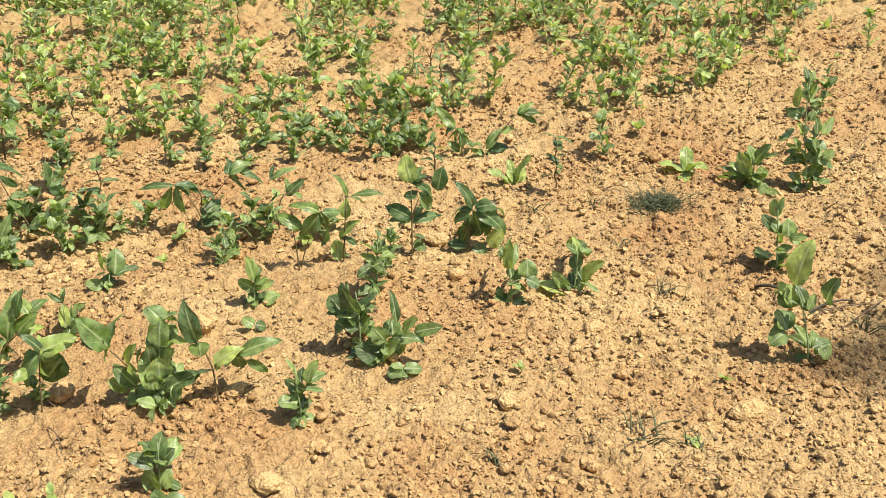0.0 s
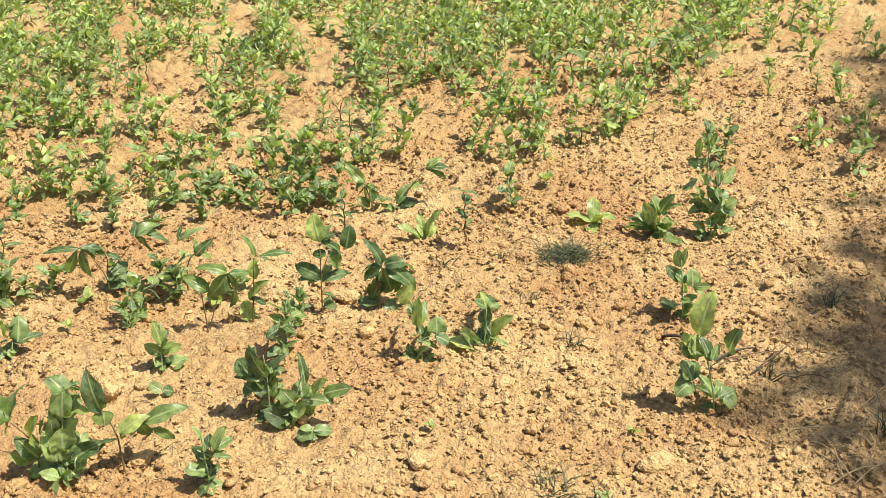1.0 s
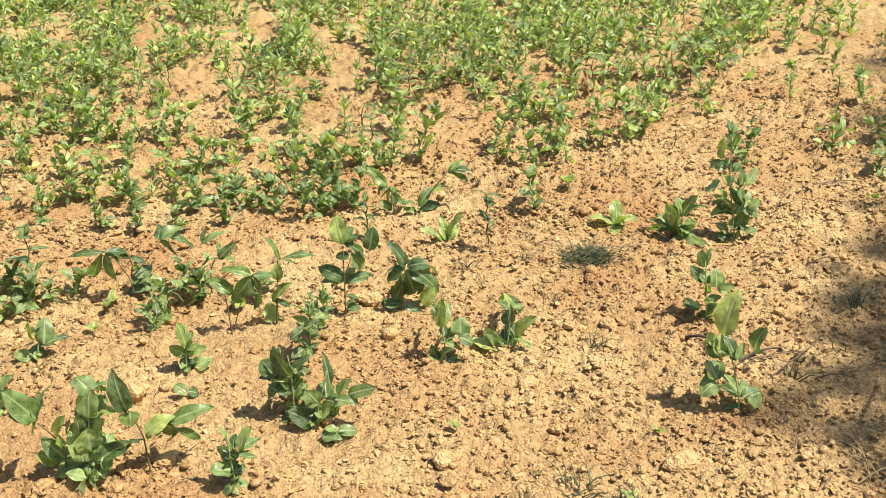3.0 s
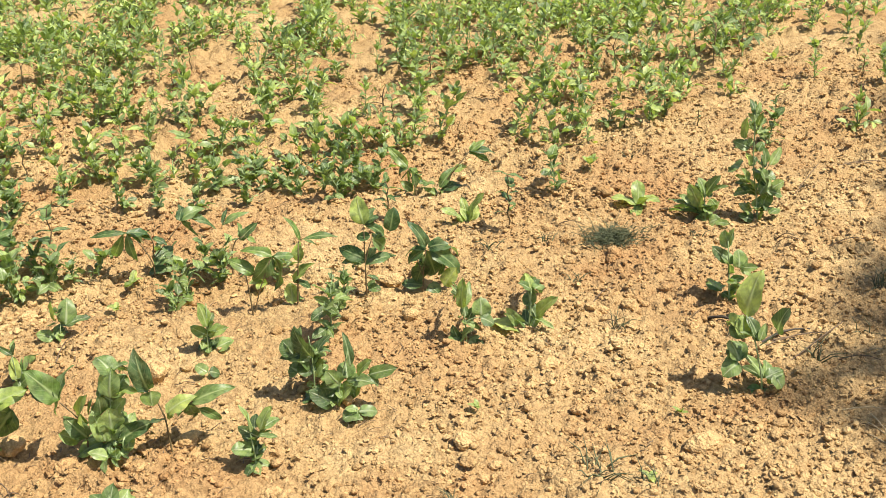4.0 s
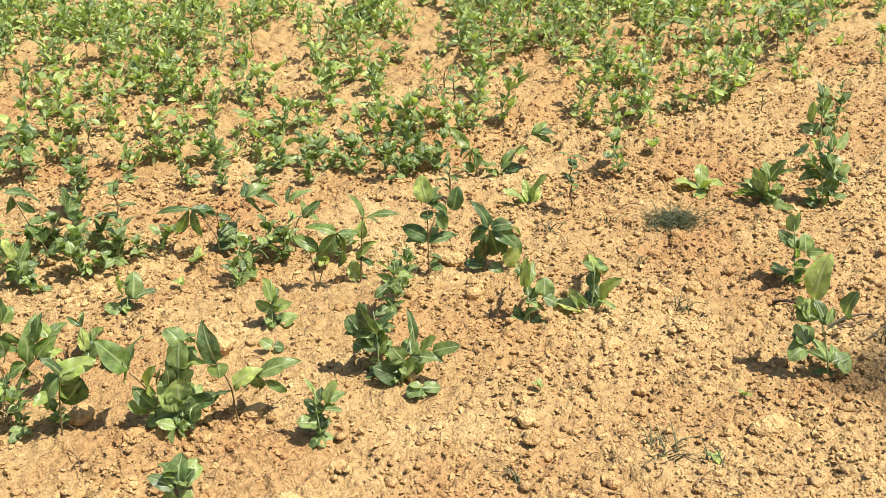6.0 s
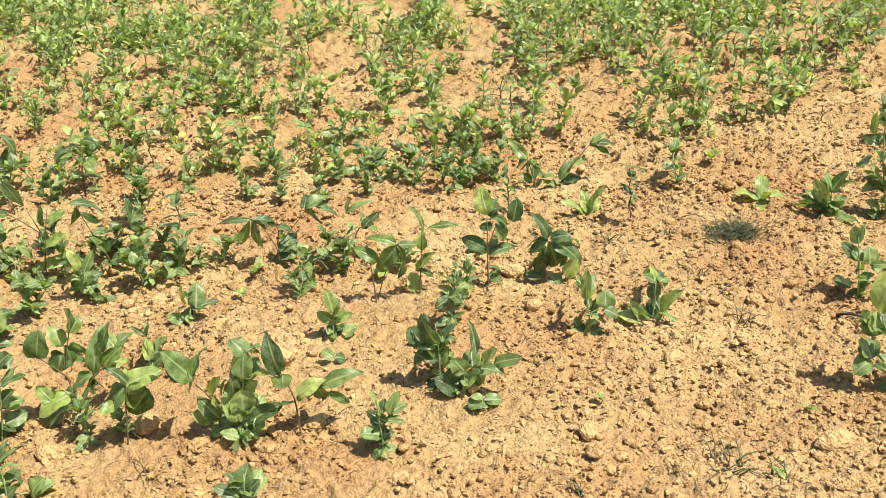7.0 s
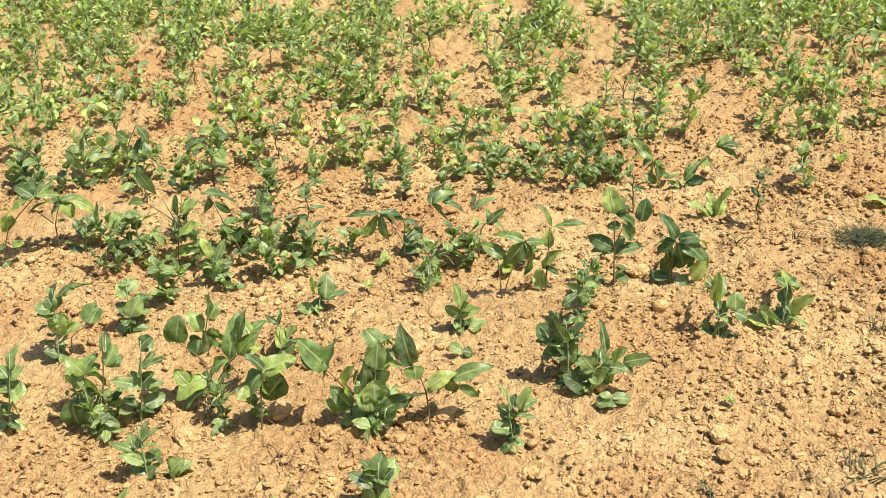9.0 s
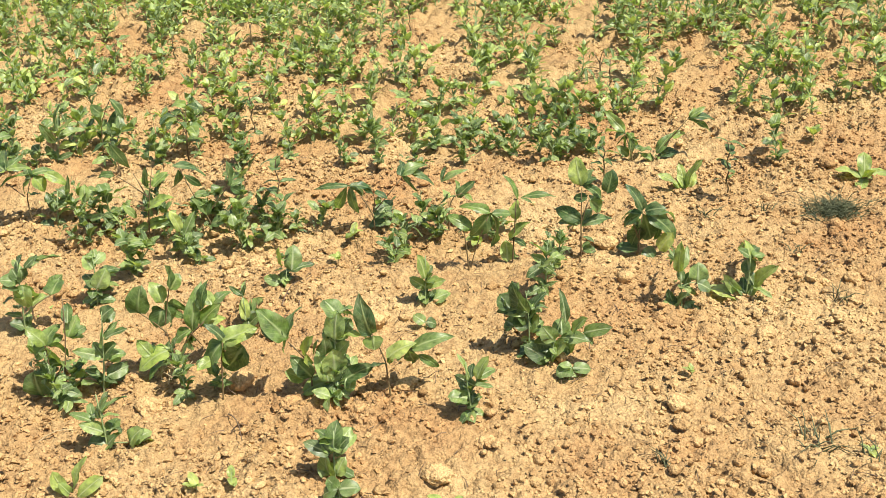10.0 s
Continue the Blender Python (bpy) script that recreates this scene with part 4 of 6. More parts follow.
leaf_on(plant, "ovate", (0.001, 0.004, 0.038), (-0.046, -0.037, 0.048), 0.044)
leaf_on(plant, "oval", (0.010, 0.007, 0.016), (-0.000, -0.025, 0.007), 0.039)
leaf_on(plant, "ovate", (0.044, 0.029, 0.010), (0.095, 0.062, 0.006), 0.026)
plant = herb(bean, -0.841, 2.142)
stalk_on(plant, (0.000, 0.000, -0.015), (0.007, 0.002, 0.060), (0.012, 0.004, 0.113), (0.019, 0.007, 0.150))
leaf_on(plant, "ovate", (0.018, 0.010, 0.150), (-0.038, -0.025, 0.105), 0.058)
leaf_on(plant, "ovate", (0.017, 0.017, 0.143), (0.001, 0.006, 0.093), 0.048)
leaf_on(plant, "ovate", (0.054, 0.030, 0.127), (0.003, 0.024, 0.056), 0.053)
leaf_on(plant, "ovate", (0.016, 0.009, 0.148), (0.085, 0.026, 0.183), 0.042)
leaf_on(plant, "ovate", (0.020, 0.012, 0.152), (0.004, -0.002, 0.203), 0.022)
leaf_on(plant, "ovate", (0.026, 0.006, 0.155), (0.053, 0.008, 0.124), 0.034)
leaf_on(plant, "oval", (-0.005, 0.007, 0.112), (-0.025, -0.036, 0.117), 0.026)
plant = herb(pea, -0.863, 2.440)
stalk_on(plant, (0.000, 0.000, -0.015), (0.001, 0.000, 0.050), (0.001, 0.000, 0.102))
leaf_on(plant, "oval", (0.001, -0.005, 0.038), (-0.001, 0.008, 0.090), 0.026, PALE_LIT_M)
leaf_on(plant, "ovate", (0.002, -0.001, 0.101), (-0.030, -0.006, 0.131), 0.013)
leaf_on(plant, "ovate", (0.000, 0.003, 0.099), (0.008, -0.006, 0.130), 0.010)
leaf_on(plant, "oval", (-0.003, 0.011, 0.011), (0.026, -0.009, 0.055), 0.032)
leaf_on(plant, "oval", (0.001, 0.002, 0.004), (-0.011, -0.021, 0.044), 0.032)
undergrowth(plant, 0.083, 4)
plant = herb(bean, -0.652, 2.159)
stalk_on(plant, (0.000, 0.000, -0.015), (0.008, 0.002, 0.045), (0.005, 0.001, 0.094), (-0.031, -0.008, 0.143))
leaf_on(plant, "ovate", (-0.033, -0.003, 0.146), (-0.071, -0.031, 0.226), 0.047)
leaf_on(plant, "ovate", (-0.039, -0.010, 0.152), (-0.092, -0.008, 0.182), 0.031)
leaf_on(plant, "ovate", (-0.027, -0.007, 0.154), (-0.062, -0.012, 0.121), 0.017)
leaf_on(plant, "ovate", (0.008, 0.013, 0.076), (-0.023, -0.029, 0.153), 0.050)
leaf_on(plant, "ovate", (0.009, -0.003, 0.055), (-0.021, -0.021, 0.108), 0.037)
leaf_on(plant, "oval", (-0.010, 0.005, 0.043), (-0.042, -0.003, 0.070), 0.037)
leaf_on(plant, "round", (0.035, 0.008, 0.034), (-0.018, -0.014, 0.035), 0.044)
leaf_on(plant, "oval", (0.041, 0.008, 0.034), (0.033, 0.007, 0.006), 0.026)
leaf_on(plant, "lance", (0.019, -0.000, 0.106), (0.015, 0.017, 0.141), 0.010)
leaf_on(plant, "lance", (0.018, 0.015, 0.096), (0.031, 0.037, 0.129), 0.012)
plant = herb(pea, -0.601, 2.145)
stalk_on(plant, (0.000, 0.000, -0.015), (0.009, 0.002, 0.059), (0.015, 0.004, 0.126), (0.027, 0.007, 0.201))
leaf_on(plant, "round", (0.028, 0.014, 0.196), (0.005, 0.030, 0.234), 0.049)
leaf_on(plant, "oval", (0.020, -0.001, 0.151), (0.023, -0.006, 0.213), 0.049)
leaf_on(plant, "oval", (0.000, 0.012, 0.151), (0.049, 0.029, 0.100), 0.031)
leaf_on(plant, "oval", (0.028, 0.008, 0.209), (0.061, 0.042, 0.194), 0.013)
leaf_on(plant, "oval", (-0.002, 0.005, 0.149), (-0.004, 0.019, 0.173), 0.018)
leaf_on(plant, "round", (0.010, 0.002, 0.073), (0.018, -0.013, 0.125), 0.049)
leaf_on(plant, "ovate", (0.018, 0.006, 0.042), (0.081, -0.001, 0.097), 0.039, BEAN_M)
leaf_on(plant, "oval", (0.007, 0.003, 0.038), (0.030, 0.036, 0.006), 0.031)
leaf_on(plant, "oval", (-0.005, -0.001, 0.113), (0.008, -0.026, 0.160), 0.031)
leaf_on(plant, "oval", (-0.003, -0.006, 0.053), (-0.009, -0.021, 0.121), 0.034)
leaf_on(plant, "oval", (0.017, 0.012, 0.107), (0.038, 0.002, 0.142), 0.026)
undergrowth(plant, 0.148, 4)
plant = herb(bean, -0.477, 2.154)
stalk_on(plant, (0.000, 0.000, -0.015), (-0.004, -0.001, 0.051), (-0.004, -0.001, 0.092), (-0.017, -0.003, 0.134), (-0.028, -0.005, 0.159))
stalk_on(plant, (-0.000, -0.000, 0.102), (0.026, 0.005, 0.107), (0.052, 0.010, 0.117))
leaf_on(plant, "ovate", (-0.028, -0.006, 0.157), (-0.050, -0.032, 0.242), 0.042)
leaf_on(plant, "ovate", (-0.042, 0.004, 0.146), (-0.080, -0.018, 0.178), 0.027)
leaf_on(plant, "round", (-0.024, -0.007, 0.156), (-0.024, -0.029, 0.138), 0.042)
leaf_on(plant, "ovate", (0.001, -0.005, 0.102), (0.046, -0.010, 0.153), 0.035, PALE_LIT_M)
leaf_on(plant, "ovate", (0.048, 0.015, 0.112), (0.124, 0.003, 0.162), 0.032)
leaf_on(plant, "ovate", (0.045, 0.003, 0.116), (0.053, 0.010, 0.065), 0.028)
leaf_on(plant, "ovate", (0.038, 0.005, 0.103), (0.017, 0.034, 0.068), 0.023, PALE_LIT_M)
leaf_on(plant, "ovate", (0.063, 0.008, 0.102), (0.111, 0.023, 0.060), 0.018)
leaf_on(plant, "oval", (-0.005, 0.007, 0.079), (-0.032, -0.010, 0.095), 0.032)
leaf_on(plant, "oval", (-0.000, 0.012, 0.078), (0.008, 0.001, 0.104), 0.015)
plant = herb(pea, -0.306, 2.088)
stalk_on(plant, (0.000, 0.000, -0.015), (0.005, 0.000, 0.038), (-0.002, -0.000, 0.079), (-0.001, -0.000, 0.131))
leaf_on(plant, "oval", (-0.000, -0.002, 0.090), (0.000, -0.004, 0.152), 0.011)
leaf_on(plant, "oval", (0.019, -0.003, 0.094), (0.036, 0.000, 0.143), 0.025, PALE_LIT_M)
leaf_on(plant, "oval", (0.008, -0.001, 0.096), (0.007, 0.025, 0.116), 0.020)
leaf_on(plant, "oval", (0.014, 0.010, 0.069), (-0.020, -0.001, 0.098), 0.022)
leaf_on(plant, "oval", (0.015, -0.004, 0.081), (0.052, -0.008, 0.083), 0.012)
leaf_on(plant, "round", (-0.002, -0.002, 0.048), (-0.032, -0.019, 0.069), 0.034)
leaf_on(plant, "round", (0.007, -0.001, 0.037), (0.011, 0.024, 0.054), 0.029)
leaf_on(plant, "oval", (0.003, -0.003, 0.016), (-0.018, -0.027, 0.011), 0.025)
leaf_on(plant, "oval", (0.002, 0.011, 0.007), (0.029, 0.008, 0.006), 0.020)
undergrowth(plant, 0.097, 4)
plant = herb(pea, -0.200, 2.323)
stalk_on(plant, (0.000, 0.000, -0.015), (0.006, 0.000, 0.055), (0.005, 0.000, 0.125), (0.001, 0.000, 0.166))
leaf_on(plant, "oval", (0.003, 0.012, 0.079), (-0.006, -0.005, 0.144), 0.043)
leaf_on(plant, "oval", (0.004, 0.010, 0.088), (0.019, 0.011, 0.162), 0.035)
leaf_on(plant, "oval", (-0.001, 0.008, 0.118), (-0.065, 0.012, 0.115), 0.024)
leaf_on(plant, "oval", (0.005, 0.003, 0.113), (-0.036, -0.025, 0.176), 0.038)
leaf_on(plant, "oval", (0.011, -0.002, 0.123), (0.045, 0.025, 0.127), 0.030)
leaf_on(plant, "round", (-0.027, 0.009, 0.076), (-0.049, 0.023, 0.082), 0.035)
leaf_on(plant, "oval", (0.003, 0.000, 0.073), (-0.023, 0.009, 0.102), 0.038)
leaf_on(plant, "oval", (0.006, 0.009, 0.061), (0.021, 0.010, 0.102), 0.032)
leaf_on(plant, "oval", (-0.025, 0.007, 0.119), (-0.032, 0.001, 0.177), 0.035)
leaf_on(plant, "round", (-0.035, 0.004, 0.121), (-0.057, 0.009, 0.151), 0.035)
leaf_on(plant, "round", (0.001, -0.001, 0.017), (-0.035, 0.024, 0.006), 0.043)
leaf_on(plant, "oval", (0.000, 0.011, 0.004), (0.040, -0.022, 0.008), 0.043)
leaf_on(plant, "oval", (0.002, 0.012, 0.041), (-0.020, 0.027, 0.035), 0.013)
undergrowth(plant, 0.112, 4)
plant = herb(pea, -0.150, 2.301)
stalk_on(plant, (0.000, 0.000, -0.015), (0.008, 0.000, 0.054), (0.021, 0.001, 0.095), (0.032, 0.001, 0.136))
stalk_on(plant, (0.003, 0.000, 0.015), (0.038, 0.001, 0.064), (0.072, 0.002, 0.077))
leaf_on(plant, "oval", (-0.000, 0.006, 0.006), (-0.040, -0.027, 0.054), 0.040)
leaf_on(plant, "oval", (-0.000, 0.010, 0.004), (0.021, -0.020, 0.069), 0.037)
leaf_on(plant, "ovate", (0.009, 0.012, 0.037), (-0.041, 0.009, 0.057), 0.043)
leaf_on(plant, "round", (0.010, -0.005, 0.061), (-0.011, -0.019, 0.096), 0.037)
leaf_on(plant, "oval", (0.035, 0.007, 0.096), (0.034, 0.006, 0.171), 0.020)
leaf_on(plant, "oval", (0.026, 0.008, 0.067), (0.022, 0.027, 0.100), 0.040)
leaf_on(plant, "oval", (0.050, -0.000, 0.079), (0.068, -0.026, 0.129), 0.027)
leaf_on(plant, "ovate", (0.026, 0.011, 0.058), (0.072, -0.025, 0.091), 0.032)
leaf_on(plant, "oval", (0.072, 0.012, 0.070), (0.124, -0.017, 0.102), 0.031)
leaf_on(plant, "round", (0.041, 0.010, 0.031), (0.017, 0.018, 0.052), 0.032)
leaf_on(plant, "round", (0.043, 0.011, 0.023), (0.051, 0.006, 0.061), 0.035)
leaf_on(plant, "oval", (0.074, 0.012, 0.067), (0.094, -0.013, 0.068), 0.016)
undergrowth(plant, 0.108, 4)
plant = herb(pea, -0.108, 2.239)
stalk_on(plant, (0.000, 0.000, -0.015), (0.002, 0.000, 0.021), (0.005, 0.000, 0.037))
leaf_on(plant, "round", (0.007, 0.006, 0.025), (-0.026, -0.009, 0.025), 0.038)
leaf_on(plant, "oval", (0.007, 0.010, 0.023), (0.047, 0.018, 0.019), 0.029)
leaf_on(plant, "oval", (0.007, 0.003, 0.031), (-0.019, 0.002, 0.040), 0.018)
undergrowth(plant, 0.025, 4)
plant = herb(pea, 0.143, 2.546)
stalk_on(plant, (0.000, 0.000, -0.015), (0.002, -0.000, 0.060), (-0.010, 0.001, 0.133))
stalk_on(plant, (0.002, -0.000, 0.065), (0.016, -0.001, 0.075), (0.033, -0.003, 0.078))
leaf_on(plant, "oval", (-0.006, -0.005, 0.104), (-0.011, -0.025, 0.177), 0.026, PALE_LIT_M)
leaf_on(plant, "oval", (-0.011, 0.006, 0.127), (-0.018, 0.002, 0.167), 0.014)
leaf_on(plant, "round", (0.036, 0.007, 0.075), (0.041, 0.004, 0.118), 0.045)
leaf_on(plant, "oval", (0.035, -0.006, 0.077), (0.069, -0.013, 0.067), 0.029)
leaf_on(plant, "oval", (0.008, 0.007, 0.068), (0.017, 0.001, 0.099), 0.020)
leaf_on(plant, "round", (-0.016, -0.004, 0.016), (-0.032, 0.023, 0.029), 0.035)
leaf_on(plant, "round", (-0.012, 0.010, 0.008), (-0.003, -0.023, 0.064), 0.029)
leaf_on(plant, "round", (0.008, 0.003, 0.014), (0.026, -0.008, 0.006), 0.035)
leaf_on(plant, "oval", (0.011, 0.007, 0.004), (0.038, -0.013, 0.015), 0.020)
undergrowth(plant, 0.112, 4)
plant = herb(broad, 0.290, 2.605)
stalk_on(plant, (0.000, 0.000, -0.015), (0.011, -0.002, 0.061), (0.012, -0.002, 0.120))
leaf_on(plant, "oval", (-0.004, -0.001, 0.004), (-0.075, 0.011, 0.046), 0.041, PALE_LIT_M)
leaf_on(plant, "oval", (-0.001, 0.012, 0.004), (-0.041, -0.017, 0.066), 0.027)
leaf_on(plant, "oval", (0.002, -0.004, 0.015), (-0.025, 0.012, 0.058), 0.025)
leaf_on(plant, "oval", (0.008, 0.009, 0.004), (0.004, 0.001, 0.042), 0.029)
leaf_on(plant, "ovate", (0.013, 0.000, 0.013), (0.034, 0.017, 0.061), 0.024)
leaf_on(plant, "oval", (0.024, 0.005, 0.038), (0.049, -0.031, 0.108), 0.032, PALE_LIT_M)
leaf_on(plant, "oval", (0.023, 0.007, 0.033), (0.063, -0.026, 0.034), 0.015)
leaf_on(plant, "round", (0.013, -0.002, 0.074), (0.004, 0.020, 0.105), 0.034)
leaf_on(plant, "oval", (0.012, -0.000, 0.109), (0.008, 0.017, 0.150), 0.035, PALE_LIT_M)
leaf_on(plant, "round", (0.019, -0.006, 0.119), (0.046, 0.017, 0.126), 0.032)
leaf_on(plant, "oval", (0.009, -0.004, 0.119), (-0.012, -0.018, 0.146), 0.024)
plant = herb(star, -0.662, 3.043)
stalk_on(plant, (0.000, 0.000, -0.015), (0.003, 0.000, 0.063), (-0.007, -0.001, 0.090), (-0.030, -0.006, 0.134))
stalk_on(plant, (0.001, 0.000, 0.080), (0.011, 0.002, 0.121), (0.000, 0.000, 0.151))
stalk_on(plant, (0.004, 0.001, 0.080), (0.046, 0.009, 0.126), (0.085, 0.016, 0.172))
leaf_on(plant, "lance", (-0.055, -0.008, 0.161), (-0.149, -0.037, 0.182), 0.022)
leaf_on(plant, "lance", (-0.063, -0.008, 0.160), (-0.123, 0.001, 0.046), 0.032)
leaf_on(plant, "lance", (-0.054, -0.004, 0.156), (-0.052, -0.038, 0.083), 0.037)
leaf_on(plant, "ovate", (-0.056, -0.011, 0.161), (0.010, 0.006, 0.167), 0.030)
leaf_on(plant, "ovate", (-0.027, -0.002, 0.153), (0.019, 0.017, 0.130), 0.019)
leaf_on(plant, "ovate", (0.009, 0.004, 0.136), (0.047, -0.015, 0.138), 0.022)
leaf_on(plant, "ovate", (0.006, -0.001, 0.060), (0.053, 0.032, 0.115), 0.047)
leaf_on(plant, "oval", (0.034, 0.007, 0.042), (-0.023, 0.012, 0.046), 0.034)
leaf_on(plant, "oval", (0.006, 0.013, 0.037), (0.045, 0.017, 0.044), 0.027)
leaf_on(plant, "ovate", (0.081, 0.022, 0.176), (0.139, 0.034, 0.223), 0.040)
leaf_on(plant, "ovate", (0.082, 0.015, 0.179), (0.085, 0.042, 0.215), 0.027)
leaf_on(plant, "ovate", (0.085, 0.019, 0.175), (0.158, 0.056, 0.194), 0.029)
leaf_on(plant, "ovate", (0.088, 0.016, 0.176), (0.127, 0.047, 0.130), 0.019)
leaf_on(plant, "lance", (0.108, 0.029, 0.177), (0.188, 0.044, 0.163), 0.024)
leaf_on(plant, "lance", (0.190, 0.038, 0.149), (0.246, 0.027, 0.207), 0.025)
plant = herb(bean, -0.460, 3.077)
stalk_on(plant, (0.000, 0.000, -0.015), (0.004, 0.000, 0.070), (0.018, 0.002, 0.103), (0.043, 0.005, 0.109))
leaf_on(plant, "ovate", (0.028, 0.011, 0.094), (0.070, 0.002, 0.147), 0.030)
leaf_on(plant, "lance", (0.027, 0.009, 0.100), (-0.016, -0.022, 0.115), 0.017)
leaf_on(plant, "lance", (0.046, 0.001, 0.108), (0.076, -0.010, 0.097), 0.015)
leaf_on(plant, "oval", (0.001, 0.009, 0.024), (-0.017, -0.020, 0.063), 0.020)
plant = herb(bean, -0.371, 2.765)
stalk_on(plant, (0.000, 0.000, -0.015), (-0.004, -0.000, 0.071), (-0.009, -0.001, 0.126))
stalk_on(plant, (0.004, 0.000, 0.011), (0.020, 0.002, 0.070), (0.057, 0.006, 0.157))
leaf_on(plant, "ovate", (0.011, 0.011, 0.112), (-0.036, -0.010, 0.165), 0.034)
leaf_on(plant, "ovate", (0.060, 0.011, 0.156), (-0.002, -0.008, 0.203), 0.025)
leaf_on(plant, "ovate", (0.058, 0.011, 0.156), (0.015, -0.021, 0.091), 0.043)
leaf_on(plant, "ovate", (0.060, 0.008, 0.158), (0.102, 0.037, 0.069), 0.043)
leaf_on(plant, "oval", (0.064, 0.004, 0.158), (0.112, 0.022, 0.154), 0.022)
plant = herb(bean, -0.267, 2.812)
stalk_on(plant, (0.000, 0.000, -0.015), (0.009, 0.001, 0.081), (0.018, 0.001, 0.181))
leaf_on(plant, "lance", (0.021, 0.001, 0.180), (0.019, -0.009, 0.254), 0.025)
leaf_on(plant, "lance", (0.031, -0.004, 0.186), (0.107, -0.020, 0.223), 0.022)
leaf_on(plant, "lance", (0.024, 0.013, 0.178), (0.074, 0.025, 0.168), 0.009)
leaf_on(plant, "ovate", (0.016, 0.010, 0.120), (0.005, 0.019, 0.169), 0.034)
leaf_on(plant, "ovate", (-0.001, 0.011, 0.063), (0.018, -0.018, 0.136), 0.031)
leaf_on(plant, "ovate", (-0.003, 0.004, 0.070), (0.051, 0.004, 0.060), 0.019)
leaf_on(plant, "oval", (-0.012, 0.004, 0.005), (-0.010, 0.026, 0.056), 0.039, PALE_LIT_M)
leaf_on(plant, "oval", (-0.001, 0.008, 0.004), (0.024, 0.030, 0.006), 0.039, PALE_LIT_M)
plant = herb(stalk, -0.092, 2.851)
stalk_on(plant, (0.000, 0.000, -0.015), (0.002, 0.000, 0.113), (0.004, 0.000, 0.199))
stalk_on(plant, (0.004, 0.000, 0.110), (0.013, 0.000, 0.144), (0.023, 0.000, 0.169))
leaf_on(plant, "ovate", (0.001, -0.004, 0.114), (-0.068, 0.009, 0.149), 0.038)
leaf_on(plant, "ovate", (0.002, 0.006, 0.101), (-0.063, 0.015, 0.118), 0.025)
leaf_on(plant, "ovate", (0.003, 0.005, 0.094), (0.080, 0.021, 0.130), 0.028)
leaf_on(plant, "oval", (0.025, -0.000, 0.168), (0.060, 0.026, 0.130), 0.041)
leaf_on(plant, "oval", (0.019, 0.001, 0.173), (-0.016, 0.007, 0.173), 0.025)
leaf_on(plant, "ovate", (0.005, 0.010, 0.205), (0.077, 0.013, 0.174), 0.025)
leaf_on(plant, "oval", (0.067, -0.000, 0.186), (0.083, -0.014, 0.244), 0.038)
leaf_on(plant, "oval", (0.005, -0.000, 0.207), (-0.016, 0.008, 0.275), 0.047, PALE_LIT_M)
leaf_on(plant, "oval", (0.007, 0.012, 0.206), (0.036, 0.024, 0.226), 0.038)
leaf_on(plant, "lance", (0.005, 0.001, 0.065), (0.040, -0.005, 0.064), 0.013)
leaf_on(plant, "oval", (0.005, 0.009, 0.030), (0.033, -0.011, 0.034), 0.022)
plant = herb(star, 0.052, 2.863)
stalk_on(plant, (0.000, 0.000, -0.015), (0.003, -0.000, 0.075), (0.012, -0.001, 0.126))
stalk_on(plant, (0.000, -0.000, 0.060), (-0.007, 0.000, 0.091), (-0.017, 0.001, 0.115))
leaf_on(plant, "ovate", (0.012, 0.001, 0.135), (-0.005, -0.027, 0.211), 0.032)
leaf_on(plant, "ovate", (0.012, -0.003, 0.127), (-0.055, 0.006, 0.104), 0.036)
leaf_on(plant, "ovate", (0.015, 0.006, 0.123), (0.045, 0.006, 0.019), 0.052)
leaf_on(plant, "ovate", (0.020, -0.000, 0.129), (0.121, 0.022, 0.059), 0.057)
leaf_on(plant, "ovate", (0.020, 0.004, 0.131), (0.058, -0.022, 0.157), 0.032)
leaf_on(plant, "oval", (0.006, -0.005, 0.086), (-0.015, 0.029, 0.041), 0.043)
leaf_on(plant, "oval", (0.002, 0.012, 0.020), (-0.052, 0.028, 0.028), 0.039)
leaf_on(plant, "oval", (0.014, 0.004, 0.025), (0.042, -0.012, 0.006), 0.041)
leaf_on(plant, "oval", (0.054, -0.007, 0.026), (0.080, -0.017, 0.077), 0.044, PALE_LIT_M)
leaf_on(plant, "ovate", (0.048, -0.004, 0.100), (0.068, 0.023, 0.052), 0.028)
plant = herb(bean, -1.218, 2.156)
stalk_on(plant, (0.000, 0.000, -0.015), (-0.001, -0.000, 0.083), (0.001, 0.000, 0.134))
stalk_on(plant, (0.022, 0.011, 0.040), (0.041, 0.021, 0.146), (0.049, 0.026, 0.238))
stalk_on(plant, (-0.007, -0.003, 0.195), (-0.009, -0.004, 0.229), (0.011, 0.006, 0.240), (0.031, 0.016, 0.248))
leaf_on(plant, "ovate", (-0.004, 0.009, 0.130), (0.011, 0.025, 0.181), 0.038)
leaf_on(plant, "ovate", (0.003, -0.002, 0.137), (-0.010, -0.022, 0.188), 0.032)
leaf_on(plant, "ovate", (0.003, 0.001, 0.134), (0.034, 0.048, 0.116), 0.035)
leaf_on(plant, "ovate", (0.003, -0.002, 0.131), (0.010, 0.025, 0.038), 0.053, PALE_LIT_M)
leaf_on(plant, "ovate", (-0.003, 0.006, 0.127), (-0.032, -0.013, 0.116), 0.039)
leaf_on(plant, "round", (-0.031, -0.004, 0.012), (-0.030, -0.030, 0.070), 0.058)
leaf_on(plant, "oval", (0.010, 0.009, 0.004), (0.043, 0.001, 0.024), 0.039)
leaf_on(plant, "oval", (-0.005, -0.008, 0.031), (0.031, -0.013, 0.025), 0.039)
